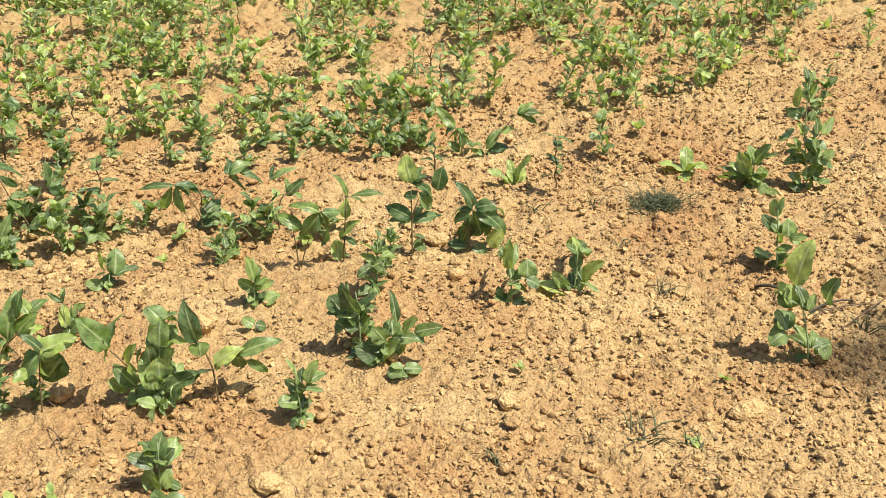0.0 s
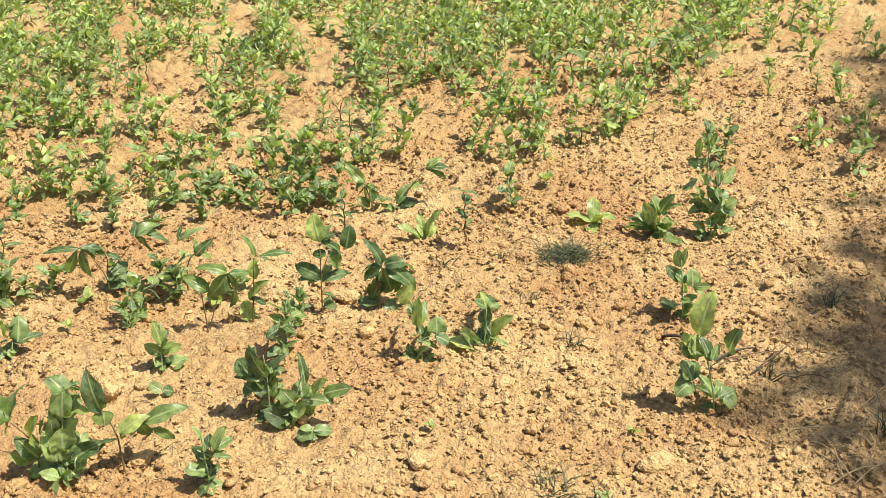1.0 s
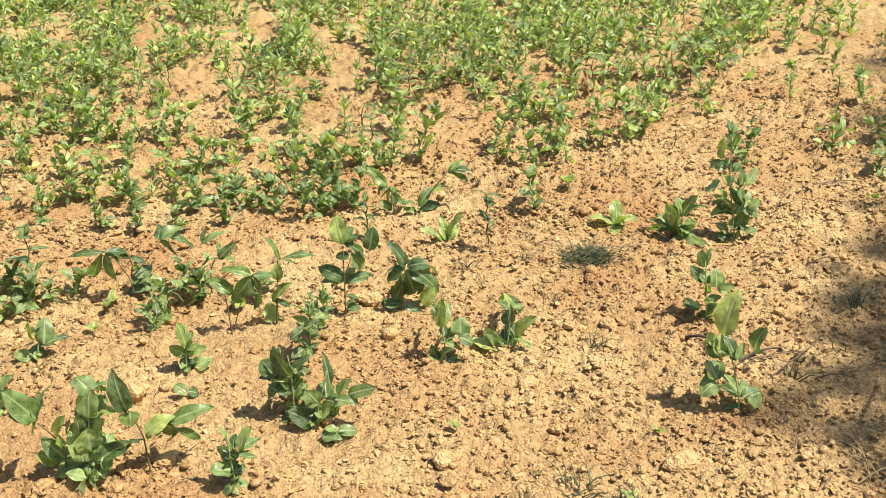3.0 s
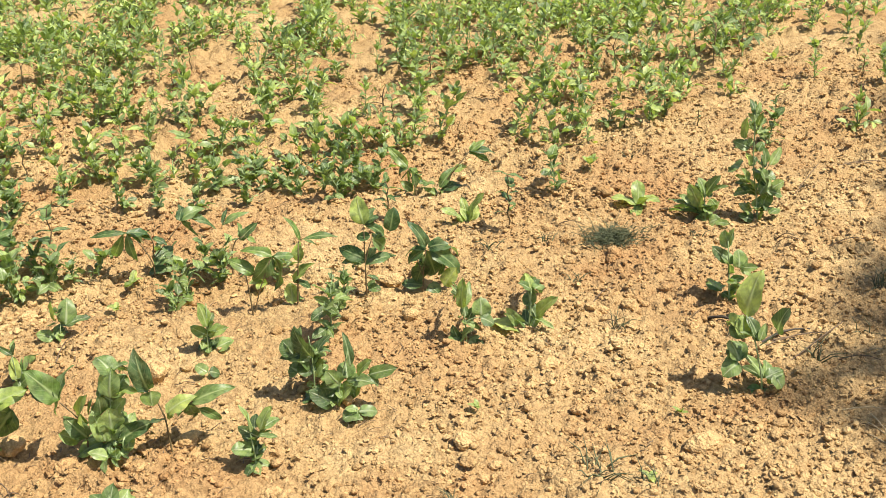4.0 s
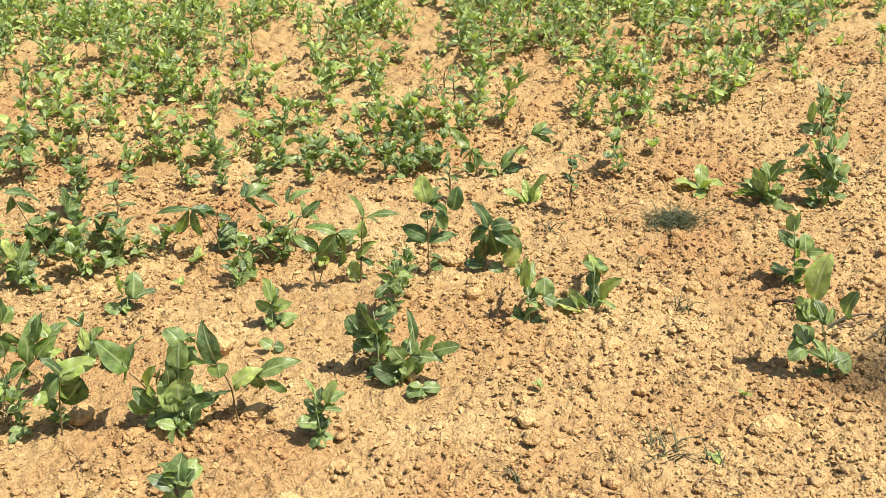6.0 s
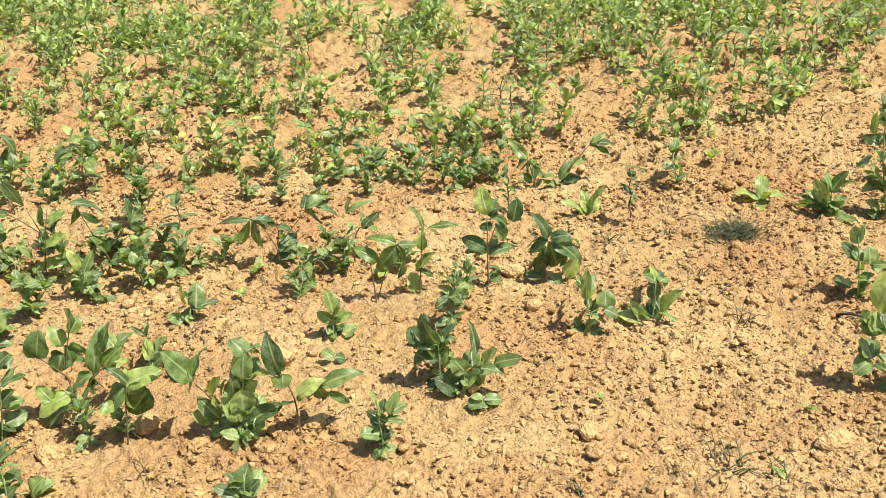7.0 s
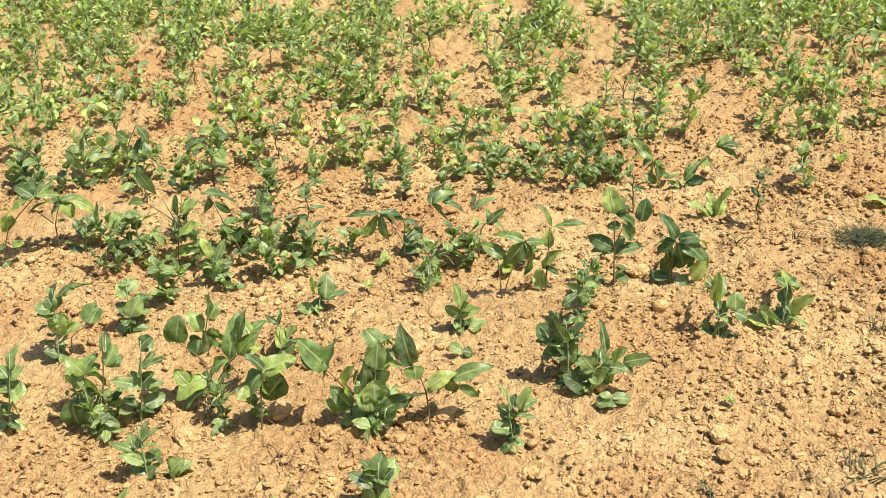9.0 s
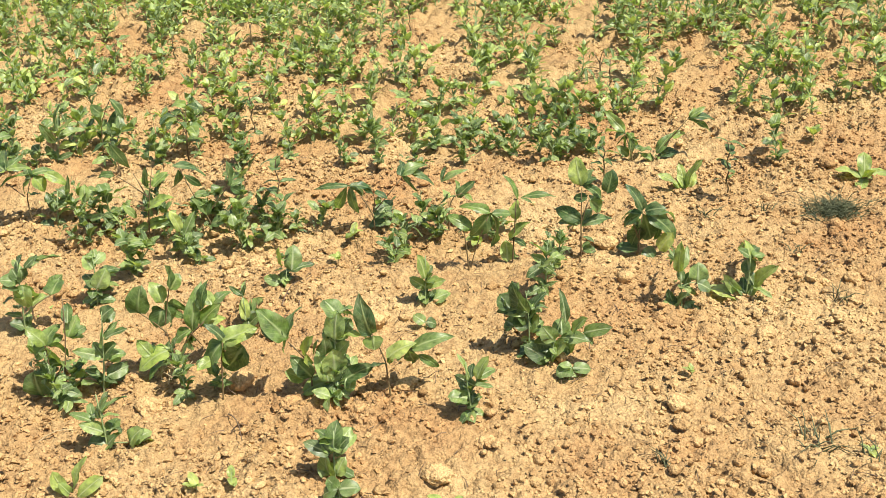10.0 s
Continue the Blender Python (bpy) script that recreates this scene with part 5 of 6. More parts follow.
leaf_on(plant, "oval", (0.034, 0.018, 0.047), (0.061, 0.008, 0.087), 0.028)
leaf_on(plant, "round", (0.033, 0.012, 0.251), (0.036, 0.052, 0.273), 0.040)
leaf_on(plant, "oval", (0.049, 0.025, 0.175), (0.043, 0.050, 0.211), 0.026)
leaf_on(plant, "oval", (0.040, 0.029, 0.139), (0.061, 0.048, 0.180), 0.032)
leaf_on(plant, "round", (-0.002, 0.005, 0.058), (-0.034, 0.013, 0.072), 0.042)
plant = herb(pea, -1.117, 2.163)
stalk_on(plant, (0.000, 0.000, -0.015), (0.015, 0.007, 0.071), (0.021, 0.010, 0.125), (0.031, 0.015, 0.204))
leaf_on(plant, "oval", (0.012, 0.017, 0.043), (0.054, 0.041, 0.058), 0.034)
leaf_on(plant, "oval", (0.016, 0.012, 0.045), (-0.010, 0.009, 0.023), 0.036)
leaf_on(plant, "oval", (0.013, 0.014, 0.092), (-0.033, -0.011, 0.125), 0.025)
leaf_on(plant, "round", (0.017, 0.012, 0.094), (0.040, -0.002, 0.135), 0.034)
leaf_on(plant, "oval", (0.017, 0.018, 0.117), (0.018, 0.009, 0.163), 0.036)
leaf_on(plant, "oval", (0.027, 0.008, 0.140), (0.071, 0.014, 0.171), 0.022)
leaf_on(plant, "round", (0.024, 0.022, 0.183), (0.047, 0.008, 0.217), 0.034)
undergrowth(plant, 0.137, 4)
plant = herb(pea, -1.282, 2.569)
stalk_on(plant, (0.000, 0.000, -0.015), (0.009, 0.004, 0.055), (0.012, 0.006, 0.131))
leaf_on(plant, "oval", (-0.000, 0.001, 0.016), (-0.037, -0.005, 0.019), 0.022)
leaf_on(plant, "oval", (-0.002, 0.010, 0.010), (0.045, 0.011, 0.018), 0.025)
leaf_on(plant, "round", (-0.016, -0.006, 0.004), (-0.019, -0.013, 0.006), 0.044)
leaf_on(plant, "oval", (-0.010, -0.011, 0.004), (-0.005, 0.023, 0.006), 0.028)
leaf_on(plant, "oval", (0.009, -0.002, 0.048), (-0.013, 0.024, 0.087), 0.047)
leaf_on(plant, "oval", (0.008, -0.000, 0.046), (0.040, -0.002, 0.095), 0.044)
leaf_on(plant, "oval", (0.012, 0.016, 0.077), (0.053, 0.047, 0.095), 0.034)
leaf_on(plant, "oval", (0.008, 0.002, 0.100), (-0.005, 0.002, 0.136), 0.037)
leaf_on(plant, "oval", (0.010, 0.008, 0.112), (0.034, 0.031, 0.133), 0.028)
leaf_on(plant, "oval", (0.013, 0.003, 0.131), (-0.018, 0.014, 0.137), 0.016)
undergrowth(plant, 0.086, 4)
plant = herb(broad, 0.763, 2.274)
stalk_on(plant, (0.000, 0.000, -0.015), (-0.004, 0.001, 0.054), (-0.015, 0.005, 0.102), (-0.026, 0.008, 0.149), (-0.043, 0.014, 0.192))
stalk_on(plant, (-0.013, 0.004, 0.123), (0.005, -0.002, 0.139), (0.020, -0.007, 0.161))
leaf_on(plant, "oval", (-0.039, 0.025, 0.183), (-0.035, 0.025, 0.284), 0.055, PALE_LIT_M)
leaf_on(plant, "oval", (-0.051, 0.028, 0.156), (-0.068, 0.050, 0.182), 0.022, PALE_LIT_M)
leaf_on(plant, "oval", (-0.045, 0.015, 0.135), (-0.039, 0.035, 0.179), 0.040, PALE_LIT_M)
leaf_on(plant, "ovate", (-0.014, 0.014, 0.128), (-0.024, 0.014, 0.189), 0.029)
leaf_on(plant, "oval", (-0.015, 0.001, 0.136), (-0.000, 0.008, 0.170), 0.019)
leaf_on(plant, "lance", (-0.016, 0.016, 0.134), (-0.043, 0.003, 0.169), 0.012)
leaf_on(plant, "round", (-0.049, 0.022, 0.077), (-0.055, 0.043, 0.120), 0.048)
leaf_on(plant, "round", (-0.050, 0.021, 0.074), (-0.087, 0.001, 0.063), 0.040)
leaf_on(plant, "round", (0.022, -0.002, 0.155), (0.015, -0.019, 0.218), 0.042)
leaf_on(plant, "oval", (0.003, 0.009, 0.039), (-0.024, 0.019, 0.097), 0.019)
leaf_on(plant, "oval", (0.003, -0.002, 0.046), (0.045, 0.010, 0.063), 0.027)
leaf_on(plant, "round", (0.021, -0.001, 0.053), (0.040, -0.022, 0.034), 0.037)
leaf_on(plant, "oval", (0.002, 0.009, 0.004), (-0.028, 0.034, 0.006), 0.025)
leaf_on(plant, "oval", (0.002, 0.010, 0.004), (0.033, 0.014, 0.006), 0.019)
plant = herb(pea, 0.797, 2.687)
stalk_on(plant, (0.000, 0.000, -0.015), (-0.004, 0.001, 0.078), (-0.012, 0.003, 0.169))
leaf_on(plant, "oval", (-0.013, 0.010, 0.148), (-0.020, 0.019, 0.188), 0.031)
leaf_on(plant, "oval", (-0.010, 0.008, 0.149), (-0.012, 0.006, 0.198), 0.017, PALE_LIT_M)
leaf_on(plant, "oval", (-0.003, 0.013, 0.108), (-0.041, 0.004, 0.150), 0.028)
leaf_on(plant, "oval", (-0.007, -0.003, 0.108), (-0.014, 0.018, 0.143), 0.028)
leaf_on(plant, "round", (0.017, -0.002, 0.099), (0.020, -0.002, 0.143), 0.038)
leaf_on(plant, "oval", (0.022, -0.001, 0.097), (0.051, -0.029, 0.113), 0.022)
leaf_on(plant, "oval", (-0.005, -0.001, 0.084), (-0.003, -0.024, 0.132), 0.025)
leaf_on(plant, "oval", (-0.016, 0.013, 0.031), (-0.043, 0.038, 0.058), 0.031)
leaf_on(plant, "oval", (0.005, 0.005, 0.010), (0.020, -0.028, 0.056), 0.031)
undergrowth(plant, 0.125, 4)
plant = herb(pea, 0.861, 3.178)
stalk_on(plant, (0.000, 0.000, -0.015), (-0.013, 0.003, 0.049), (-0.009, 0.002, 0.119))
leaf_on(plant, "oval", (-0.012, 0.015, 0.023), (-0.086, 0.043, 0.083), 0.025)
leaf_on(plant, "oval", (-0.018, 0.008, 0.051), (-0.059, -0.013, 0.114), 0.046)
leaf_on(plant, "oval", (-0.008, 0.012, 0.077), (-0.012, 0.012, 0.135), 0.042)
leaf_on(plant, "oval", (-0.006, 0.007, 0.087), (0.004, -0.029, 0.151), 0.035)
leaf_on(plant, "oval", (0.002, 0.007, 0.097), (0.028, -0.034, 0.133), 0.016)
leaf_on(plant, "oval", (-0.019, 0.008, 0.036), (-0.036, -0.011, 0.095), 0.039)
leaf_on(plant, "round", (0.018, -0.004, 0.039), (0.008, 0.022, 0.070), 0.039)
leaf_on(plant, "round", (-0.008, 0.010, 0.004), (-0.039, 0.030, 0.006), 0.039)
leaf_on(plant, "round", (0.005, -0.002, 0.004), (0.028, -0.013, 0.023), 0.046)
leaf_on(plant, "oval", (0.014, 0.001, 0.004), (0.046, -0.039, 0.023), 0.028)
leaf_on(plant, "oval", (-0.002, 0.002, 0.004), (-0.021, 0.035, 0.006), 0.032)
undergrowth(plant, 0.112, 16)
plant = herb(pea, 1.010, 3.195)
stalk_on(plant, (0.000, 0.000, -0.015), (-0.011, 0.003, 0.093), (-0.026, 0.008, 0.178), (-0.025, 0.008, 0.279), (-0.029, 0.009, 0.344))
stalk_on(plant, (-0.013, 0.004, 0.085), (0.001, -0.000, 0.137), (0.018, -0.006, 0.173))
leaf_on(plant, "oval", (-0.026, 0.016, 0.314), (-0.031, 0.033, 0.353), 0.029)
leaf_on(plant, "oval", (-0.025, 0.007, 0.317), (-0.007, 0.015, 0.346), 0.025)
leaf_on(plant, "oval", (-0.020, 0.015, 0.281), (-0.033, 0.024, 0.318), 0.029)
leaf_on(plant, "oval", (-0.019, 0.008, 0.283), (-0.017, -0.014, 0.322), 0.021)
leaf_on(plant, "oval", (-0.020, 0.000, 0.263), (0.021, 0.018, 0.270), 0.012)
leaf_on(plant, "oval", (-0.047, 0.026, 0.240), (-0.056, 0.005, 0.301), 0.029)
leaf_on(plant, "oval", (-0.034, 0.018, 0.213), (-0.074, 0.018, 0.239), 0.036)
leaf_on(plant, "oval", (-0.035, 0.016, 0.219), (-0.028, 0.030, 0.241), 0.021)
leaf_on(plant, "oval", (-0.029, 0.009, 0.166), (-0.033, 0.019, 0.203), 0.036, PALE_LIT_M)
leaf_on(plant, "oval", (-0.014, 0.003, 0.210), (-0.003, 0.003, 0.236), 0.029)
leaf_on(plant, "oval", (0.007, -0.008, 0.171), (0.004, -0.015, 0.222), 0.043)
leaf_on(plant, "oval", (0.018, -0.007, 0.170), (0.055, 0.009, 0.214), 0.032)
leaf_on(plant, "oval", (0.003, -0.005, 0.161), (0.006, 0.015, 0.194), 0.029)
leaf_on(plant, "round", (-0.061, 0.014, 0.157), (-0.073, 0.053, 0.163), 0.057)
leaf_on(plant, "oval", (-0.031, 0.006, 0.116), (-0.048, -0.009, 0.164), 0.036)
leaf_on(plant, "oval", (-0.009, 0.000, 0.126), (0.003, 0.026, 0.156), 0.029)
leaf_on(plant, "oval", (-0.024, 0.014, 0.088), (-0.072, 0.047, 0.079), 0.036)
leaf_on(plant, "oval", (0.016, -0.002, 0.108), (0.005, -0.024, 0.167), 0.039)
leaf_on(plant, "oval", (0.030, -0.009, 0.102), (0.055, -0.019, 0.127), 0.039)
leaf_on(plant, "oval", (-0.002, 0.013, 0.077), (-0.038, -0.007, 0.146), 0.046)
leaf_on(plant, "oval", (-0.002, -0.001, 0.083), (0.030, 0.013, 0.126), 0.043)
leaf_on(plant, "oval", (0.015, -0.009, 0.095), (0.071, 0.008, 0.077), 0.039)
leaf_on(plant, "round", (-0.021, 0.006, 0.020), (-0.043, 0.019, 0.057), 0.050)
leaf_on(plant, "round", (0.009, 0.003, 0.045), (0.026, 0.018, 0.072), 0.046)
leaf_on(plant, "round", (0.027, -0.013, 0.025), (0.060, 0.004, 0.043), 0.039)
leaf_on(plant, "oval", (0.012, -0.007, 0.027), (0.000, 0.014, 0.006), 0.032)
leaf_on(plant, "oval", (-0.012, -0.002, 0.040), (0.006, 0.015, 0.065), 0.039)
leaf_on(plant, "oval", (-0.016, 0.002, 0.004), (-0.051, -0.001, 0.024), 0.036)
undergrowth(plant, 0.262, 16)
plant = herb(pea, -0.458, 2.557)
stalk_on(plant, (0.000, 0.000, -0.015), (0.006, 0.001, 0.060), (0.011, 0.002, 0.132))
leaf_on(plant, "oval", (0.006, -0.004, 0.074), (0.005, -0.008, 0.135), 0.036, PALE_LIT_M)
leaf_on(plant, "oval", (0.007, 0.001, 0.071), (0.017, 0.033, 0.096), 0.020)
leaf_on(plant, "oval", (0.004, 0.006, 0.047), (-0.024, -0.011, 0.077), 0.025)
leaf_on(plant, "oval", (0.004, 0.013, 0.043), (0.047, -0.009, 0.075), 0.025)
leaf_on(plant, "round", (0.010, -0.000, 0.005), (-0.012, 0.026, 0.028), 0.042)
leaf_on(plant, "round", (0.015, 0.014, 0.004), (0.054, 0.022, 0.031), 0.039)
leaf_on(plant, "oval", (0.006, 0.013, 0.053), (0.014, -0.022, 0.098), 0.020)
undergrowth(plant, 0.085, 4)


# ---- plants of the near rows ----
sow(seedling, -0.800, 1.821, 0.043, 120)
sow(seedling, -0.738, 1.847, 0.039, 155)
sow(rosette, -0.316, 1.791, 0.059, 52)
sow(seedling, -0.723, 2.835, 0.041, 202)
sow(pea, -1.194, 2.119, 0.075, 36)
sow(pea, -1.249, 2.191, 0.100, 256)
sow(pea, -1.179, 2.169, 0.060, 225)
sow(pea, -0.932, 2.186, 0.080, 164)
sow(pea, -0.855, 2.196, 0.050, 245)
sow(pea, -0.586, 2.129, 0.060, 240)
sow(pea, -0.561, 2.950, 0.112, 245)
sow(pea, -0.572, 2.829, 0.069, 79)
sow(pea, -0.173, 2.608, 0.116, 46)
sow(seedling, 0.150, 2.260, 0.032, 34)
sow(seedling, 0.460, 1.975, 0.032, 10)
sow(seedling, 0.573, 2.218, 0.028, 205)
sow(pea, -1.432, 3.082, 0.133, 281)
sow(pea, -1.244, 2.743, 0.117, 148)
sow(pea, -1.460, 2.987, 0.128, 30)
sow(pea, -1.076, 3.208, 0.144, 113)
sow(pea, -1.012, 2.967, 0.124, 266)
sow(stalk, -0.928, 3.077, 0.222, 274)
sow(pea, -1.898, 3.490, 0.131, 184)
sow(pea, -1.804, 3.715, 0.160, 141)
sow(pea, -1.715, 3.768, 0.180, 88)
sow(bean, -1.358, 3.582, 0.226, 54)
sow(pea, -1.560, 3.470, 0.108, 134)
sow(pea, -1.413, 3.472, 0.098, 109)
sow(stalk, -1.214, 3.863, 0.192, 13)
sow(pea, -1.070, 3.772, 0.106, 328)
sow(pea, -0.737, 3.583, 0.113, 133)
sow(pea, -0.699, 3.408, 0.048, 139)
sow(pea, -0.565, 3.643, 0.103, 99)
sow(pea, -0.421, 3.641, 0.103, 84)
sow(pea, -0.305, 3.577, 0.117, 158)
sow(pea, -0.176, 3.538, 0.176, 148)
sow(pea, -0.074, 3.599, 0.116, 321)
sow(pea, -0.266, 3.760, 0.116, 190)
sow(rosette, 0.690, 3.306, 0.100, 44)
sow(pea, 1.593, 3.647, 0.100, 310)
sow(seedling, 1.479, 3.376, 0.051, 172)
sow(pea, 1.713, 3.875, 0.136, 343)
sow(pea, 1.525, 3.865, 0.107, 198)
sow(pea, 1.781, 4.256, 0.118, 259)
sow(pea, 1.545, 4.378, 0.130, 127)
sow(pea, 1.736, 5.017, 0.109, 91)
sow(pea, 1.804, 4.656, 0.119, 126)
sow(pea, 2.066, 5.328, 0.142, 242)
sow(pea, 2.109, 4.776, 0.082, 143)
sow(rosette, 1.474, 4.655, 0.062, 45)
sow(star, 1.396, 4.834, 0.180, 280)
sow(pea, 1.206, 4.268, 0.071, 153)
sow(seedling, 1.411, 4.288, 0.026, 3)
sow(pea, 0.859, 3.985, 0.211, 149)
sow(pea, 0.925, 4.072, 0.139, 293)
sow(pea, 1.003, 4.199, 0.118, 159)
sow(pea, 1.146, 4.601, 0.100, 260)
sow(bean, 1.228, 4.618, 0.236, 99)
sow(pea, 0.430, 3.882, 0.206, 211)
sow(pea, 0.405, 4.017, 0.145, 216)
sow(pea, 0.605, 3.915, 0.154, 306)
sow(bean, 0.770, 3.981, 0.091, 147)
sow(pea, 0.467, 3.431, 0.113, 220)
sow(seedling, 0.597, 3.608, 0.061, 231)
sow(stalk, 0.305, 3.203, 0.177, 82)
sow(stalk, -0.032, 3.306, 0.140, 119)
sow(pea, 0.139, 3.923, 0.174, 156)
sow(pea, -0.973, 3.841, 0.098, 132)
sow(pea, -0.678, 4.130, 0.138, 22)
sow(stalk, -0.010, 4.023, 0.151, 41)
sow(pea, -0.434, 4.086, 0.129, 23)
sow(pea, -0.278, 4.029, 0.144, 236)
sow(pea, 0.771, 4.830, 0.112, 320)
sow(bean, 0.857, 4.658, 0.204, 143)
sow(pea, -0.107, 4.194, 0.100, 265)

sow(pea, -2.292, 4.368, 0.140, 121)
sow(bean, -2.244, 4.419, 0.081, 303)
sow(pea, -2.393, 4.361, 0.132, 278)
sow(bean, -1.940, 4.047, 0.155, 66)
sow(pea, -2.099, 4.068, 0.121, 189)
sow(bean, -2.249, 4.064, 0.114, 309)
sow(pea, -2.125, 3.855, 0.122, 242)
sow(pea, -1.983, 4.463, 0.097, 320)
sow(pea, -1.939, 4.502, 0.081, 297)
sow(bean, -1.837, 4.438, 0.102, 33)
sow(pea, -1.781, 4.386, 0.060, 310)
sow(pea, -1.684, 4.346, 0.097, 6)
sow(pea, -1.432, 3.887, 0.183, 240)
sow(pea, -1.469, 4.246, 0.103, 132)
sow(pea, -1.571, 3.696, 0.088, 282)
sow(pea, -1.475, 4.391, 0.150, 119)
sow(pea, -1.394, 4.165, 0.118, 98)
sow(pea, -1.370, 3.956, 0.105, 240)
sow(pea, -1.294, 3.975, 0.116, 276)
sow(pea, -1.356, 3.687, 0.131, 281)
sow(pea, -1.344, 4.355, 0.079, 243)
sow(pea, -1.230, 4.281, 0.090, 203)
sow(pea, -1.197, 4.086, 0.095, 327)
sow(pea, -1.049, 3.961, 0.111, 77)
sow(pea, -1.014, 3.550, 0.052, 118)
sow(pea, -1.061, 4.269, 0.126, 325)
sow(pea, -0.999, 4.297, 0.114, 77)
sow(pea, -0.933, 4.261, 0.094, 267)
sow(pea, -0.919, 4.011, 0.093, 199)
sow(pea, -0.829, 4.005, 0.104, 7)
sow(pea, -0.823, 4.247, 0.103, 343)
sow(pea, -0.773, 4.218, 0.100, 32)
sow(pea, -0.701, 4.270, 0.139, 81)
sow(pea, -0.702, 3.941, 0.092, 302)
sow(bean, -0.640, 3.938, 0.071, 21)
sow(pea, -0.583, 3.913, 0.122, 154)
sow(pea, -0.539, 3.960, 0.080, 15)
sow(pea, -0.430, 4.226, 0.127, 137)
sow(pea, -0.280, 4.272, 0.131, 242)
sow(pea, -0.203, 3.892, 0.121, 304)
sow(pea, -0.157, 3.916, 0.098, 198)
sow(star, -0.044, 4.212, 0.122, 218)
sow(pea, 0.088, 4.215, 0.112, 202)
sow(pea, 0.059, 3.987, 0.072, 295)
sow(pea, -0.493, 3.986, 0.071, 227)
sow(pea, -2.228, 4.524, 0.100, 68)
sow(pea, -2.165, 4.606, 0.117, 187)
sow(pea, -2.078, 4.563, 0.116, 49)
sow(pea, -1.613, 4.527, 0.107, 18)
sow(pea, -1.467, 4.537, 0.115, 69)
sow(pea, -1.234, 4.448, 0.093, 253)
sow(pea, -1.176, 4.493, 0.105, 111)
sow(pea, -1.071, 4.519, 0.118, 132)
sow(pea, -0.499, 4.474, 0.123, 344)
sow(pea, -0.380, 4.431, 0.122, 223)
sow(pea, -0.328, 4.447, 0.120, 320)
sow(pea, 0.441, 4.659, 0.098, 154)
sow(pea, 0.495, 4.536, 0.156, 215)
sow(pea, 0.535, 4.325, 0.127, 259)
sow(stalk, 0.649, 4.182, 0.160, 197)
sow(pea, 0.637, 4.004, 0.098, 293)
sow(pea, 0.745, 4.543, 0.085, 179)
sow(pea, 0.901, 4.444, 0.098, 273)
sow(pea, 0.940, 4.370, 0.116, 299)
sow(pea, 1.037, 4.425, 0.142, 208)
sow(pea, 1.042, 4.256, 0.107, 299)
sow(pea, 1.005, 4.811, 0.102, 118)
sow(pea, 1.083, 4.799, 0.102, 172)
sow(pea, 1.286, 4.762, 0.150, 349)
sow(pea, 0.572, 4.211, 0.083, 14)
sow(pea, 0.708, 3.983, 0.080, 143)
sow(pea, -1.368, 3.006, 0.085, 237)
sow(pea, -1.259, 3.031, 0.089, 313)
sow(pea, -1.125, 2.880, 0.063, 191)
sow(pea, -1.047, 3.067, 0.069, 136)
sow(pea, -0.984, 3.080, 0.060, 70)
sow(pea, -0.929, 3.019, 0.092, 95)
sow(pea, -0.878, 3.048, 0.054, 346)
sow(pea, -0.824, 3.091, 0.063, 3)
sow(seedling, -0.717, 3.013, 0.060, 173)
sow(pea, -0.628, 3.092, 0.064, 257)
sow(pea, -0.531, 3.068, 0.070, 237)
sow(pea, -0.479, 3.015, 0.088, 309)
sow(pea, -0.154, 2.738, 0.081, 41)
sow(seedling, -0.364, 2.985, 0.060, 171)
sow(pea, -0.336, 3.025, 0.059, 283)
sow(pea, -1.903, 3.439, 0.108, 315)
sow(pea, -1.814, 3.455, 0.094, 358)
sow(pea, -1.731, 3.616, 0.098, 20)
sow(pea, -1.529, 3.118, 0.088, 194)
sow(pea, -1.312, 3.134, 0.088, 86)
sow(pea, -1.120, 3.104, 0.076, 231)
sow(pea, -1.172, 3.009, 0.095, 216)
sow(pea, -0.918, 3.808, 0.085, 80)
sow(pea, -0.819, 3.791, 0.084, 86)
sow(pea, -0.810, 3.423, 0.045, 121)
sow(pea, -0.585, 3.410, 0.054, 26)
sow(pea, -0.450, 3.434, 0.054, 56)
sow(pea, -0.474, 3.716, 0.101, 67)
sow(pea, -0.362, 3.669, 0.091, 259)
sow(pea, -0.235, 3.634, 0.094, 302)
sow(pea, -0.129, 3.676, 0.090, 32)
sow(pea, -0.645, 3.760, 0.083, 196)
sow(pea, -0.721, 3.765, 0.081, 52)
sow(pea, -1.288, 3.809, 0.081, 149)
sow(pea, -1.128, 3.425, 0.092, 104)
sow(pea, -1.506, 3.785, 0.083, 345)
sow(pea, -0.465, 3.843, 0.085, 114)
sow(pea, -0.316, 3.883, 0.086, 215)
sow(pea, -0.129, 3.869, 0.086, 44)
sow(pea, -0.054, 3.925, 0.077, 136)
sow(pea, 0.019, 3.894, 0.084, 107)


# ---- grass, straw and weeds ----
def blade_form(rng, at, length, width, up):
    way, rise, ln = rng.uniform(0, 6.3), rng.uniform(0.15, up), length * rng.uniform(0.5, 1.1)
    mid = at + heading(way, rise + 0.35, ln * 0.5)
    end = mid + heading(way + rng.uniform(-0.4, 0.4), rise - 0.3, ln * 0.5)
    return tube_form([at, mid, end], width, width * 0.3, 3)


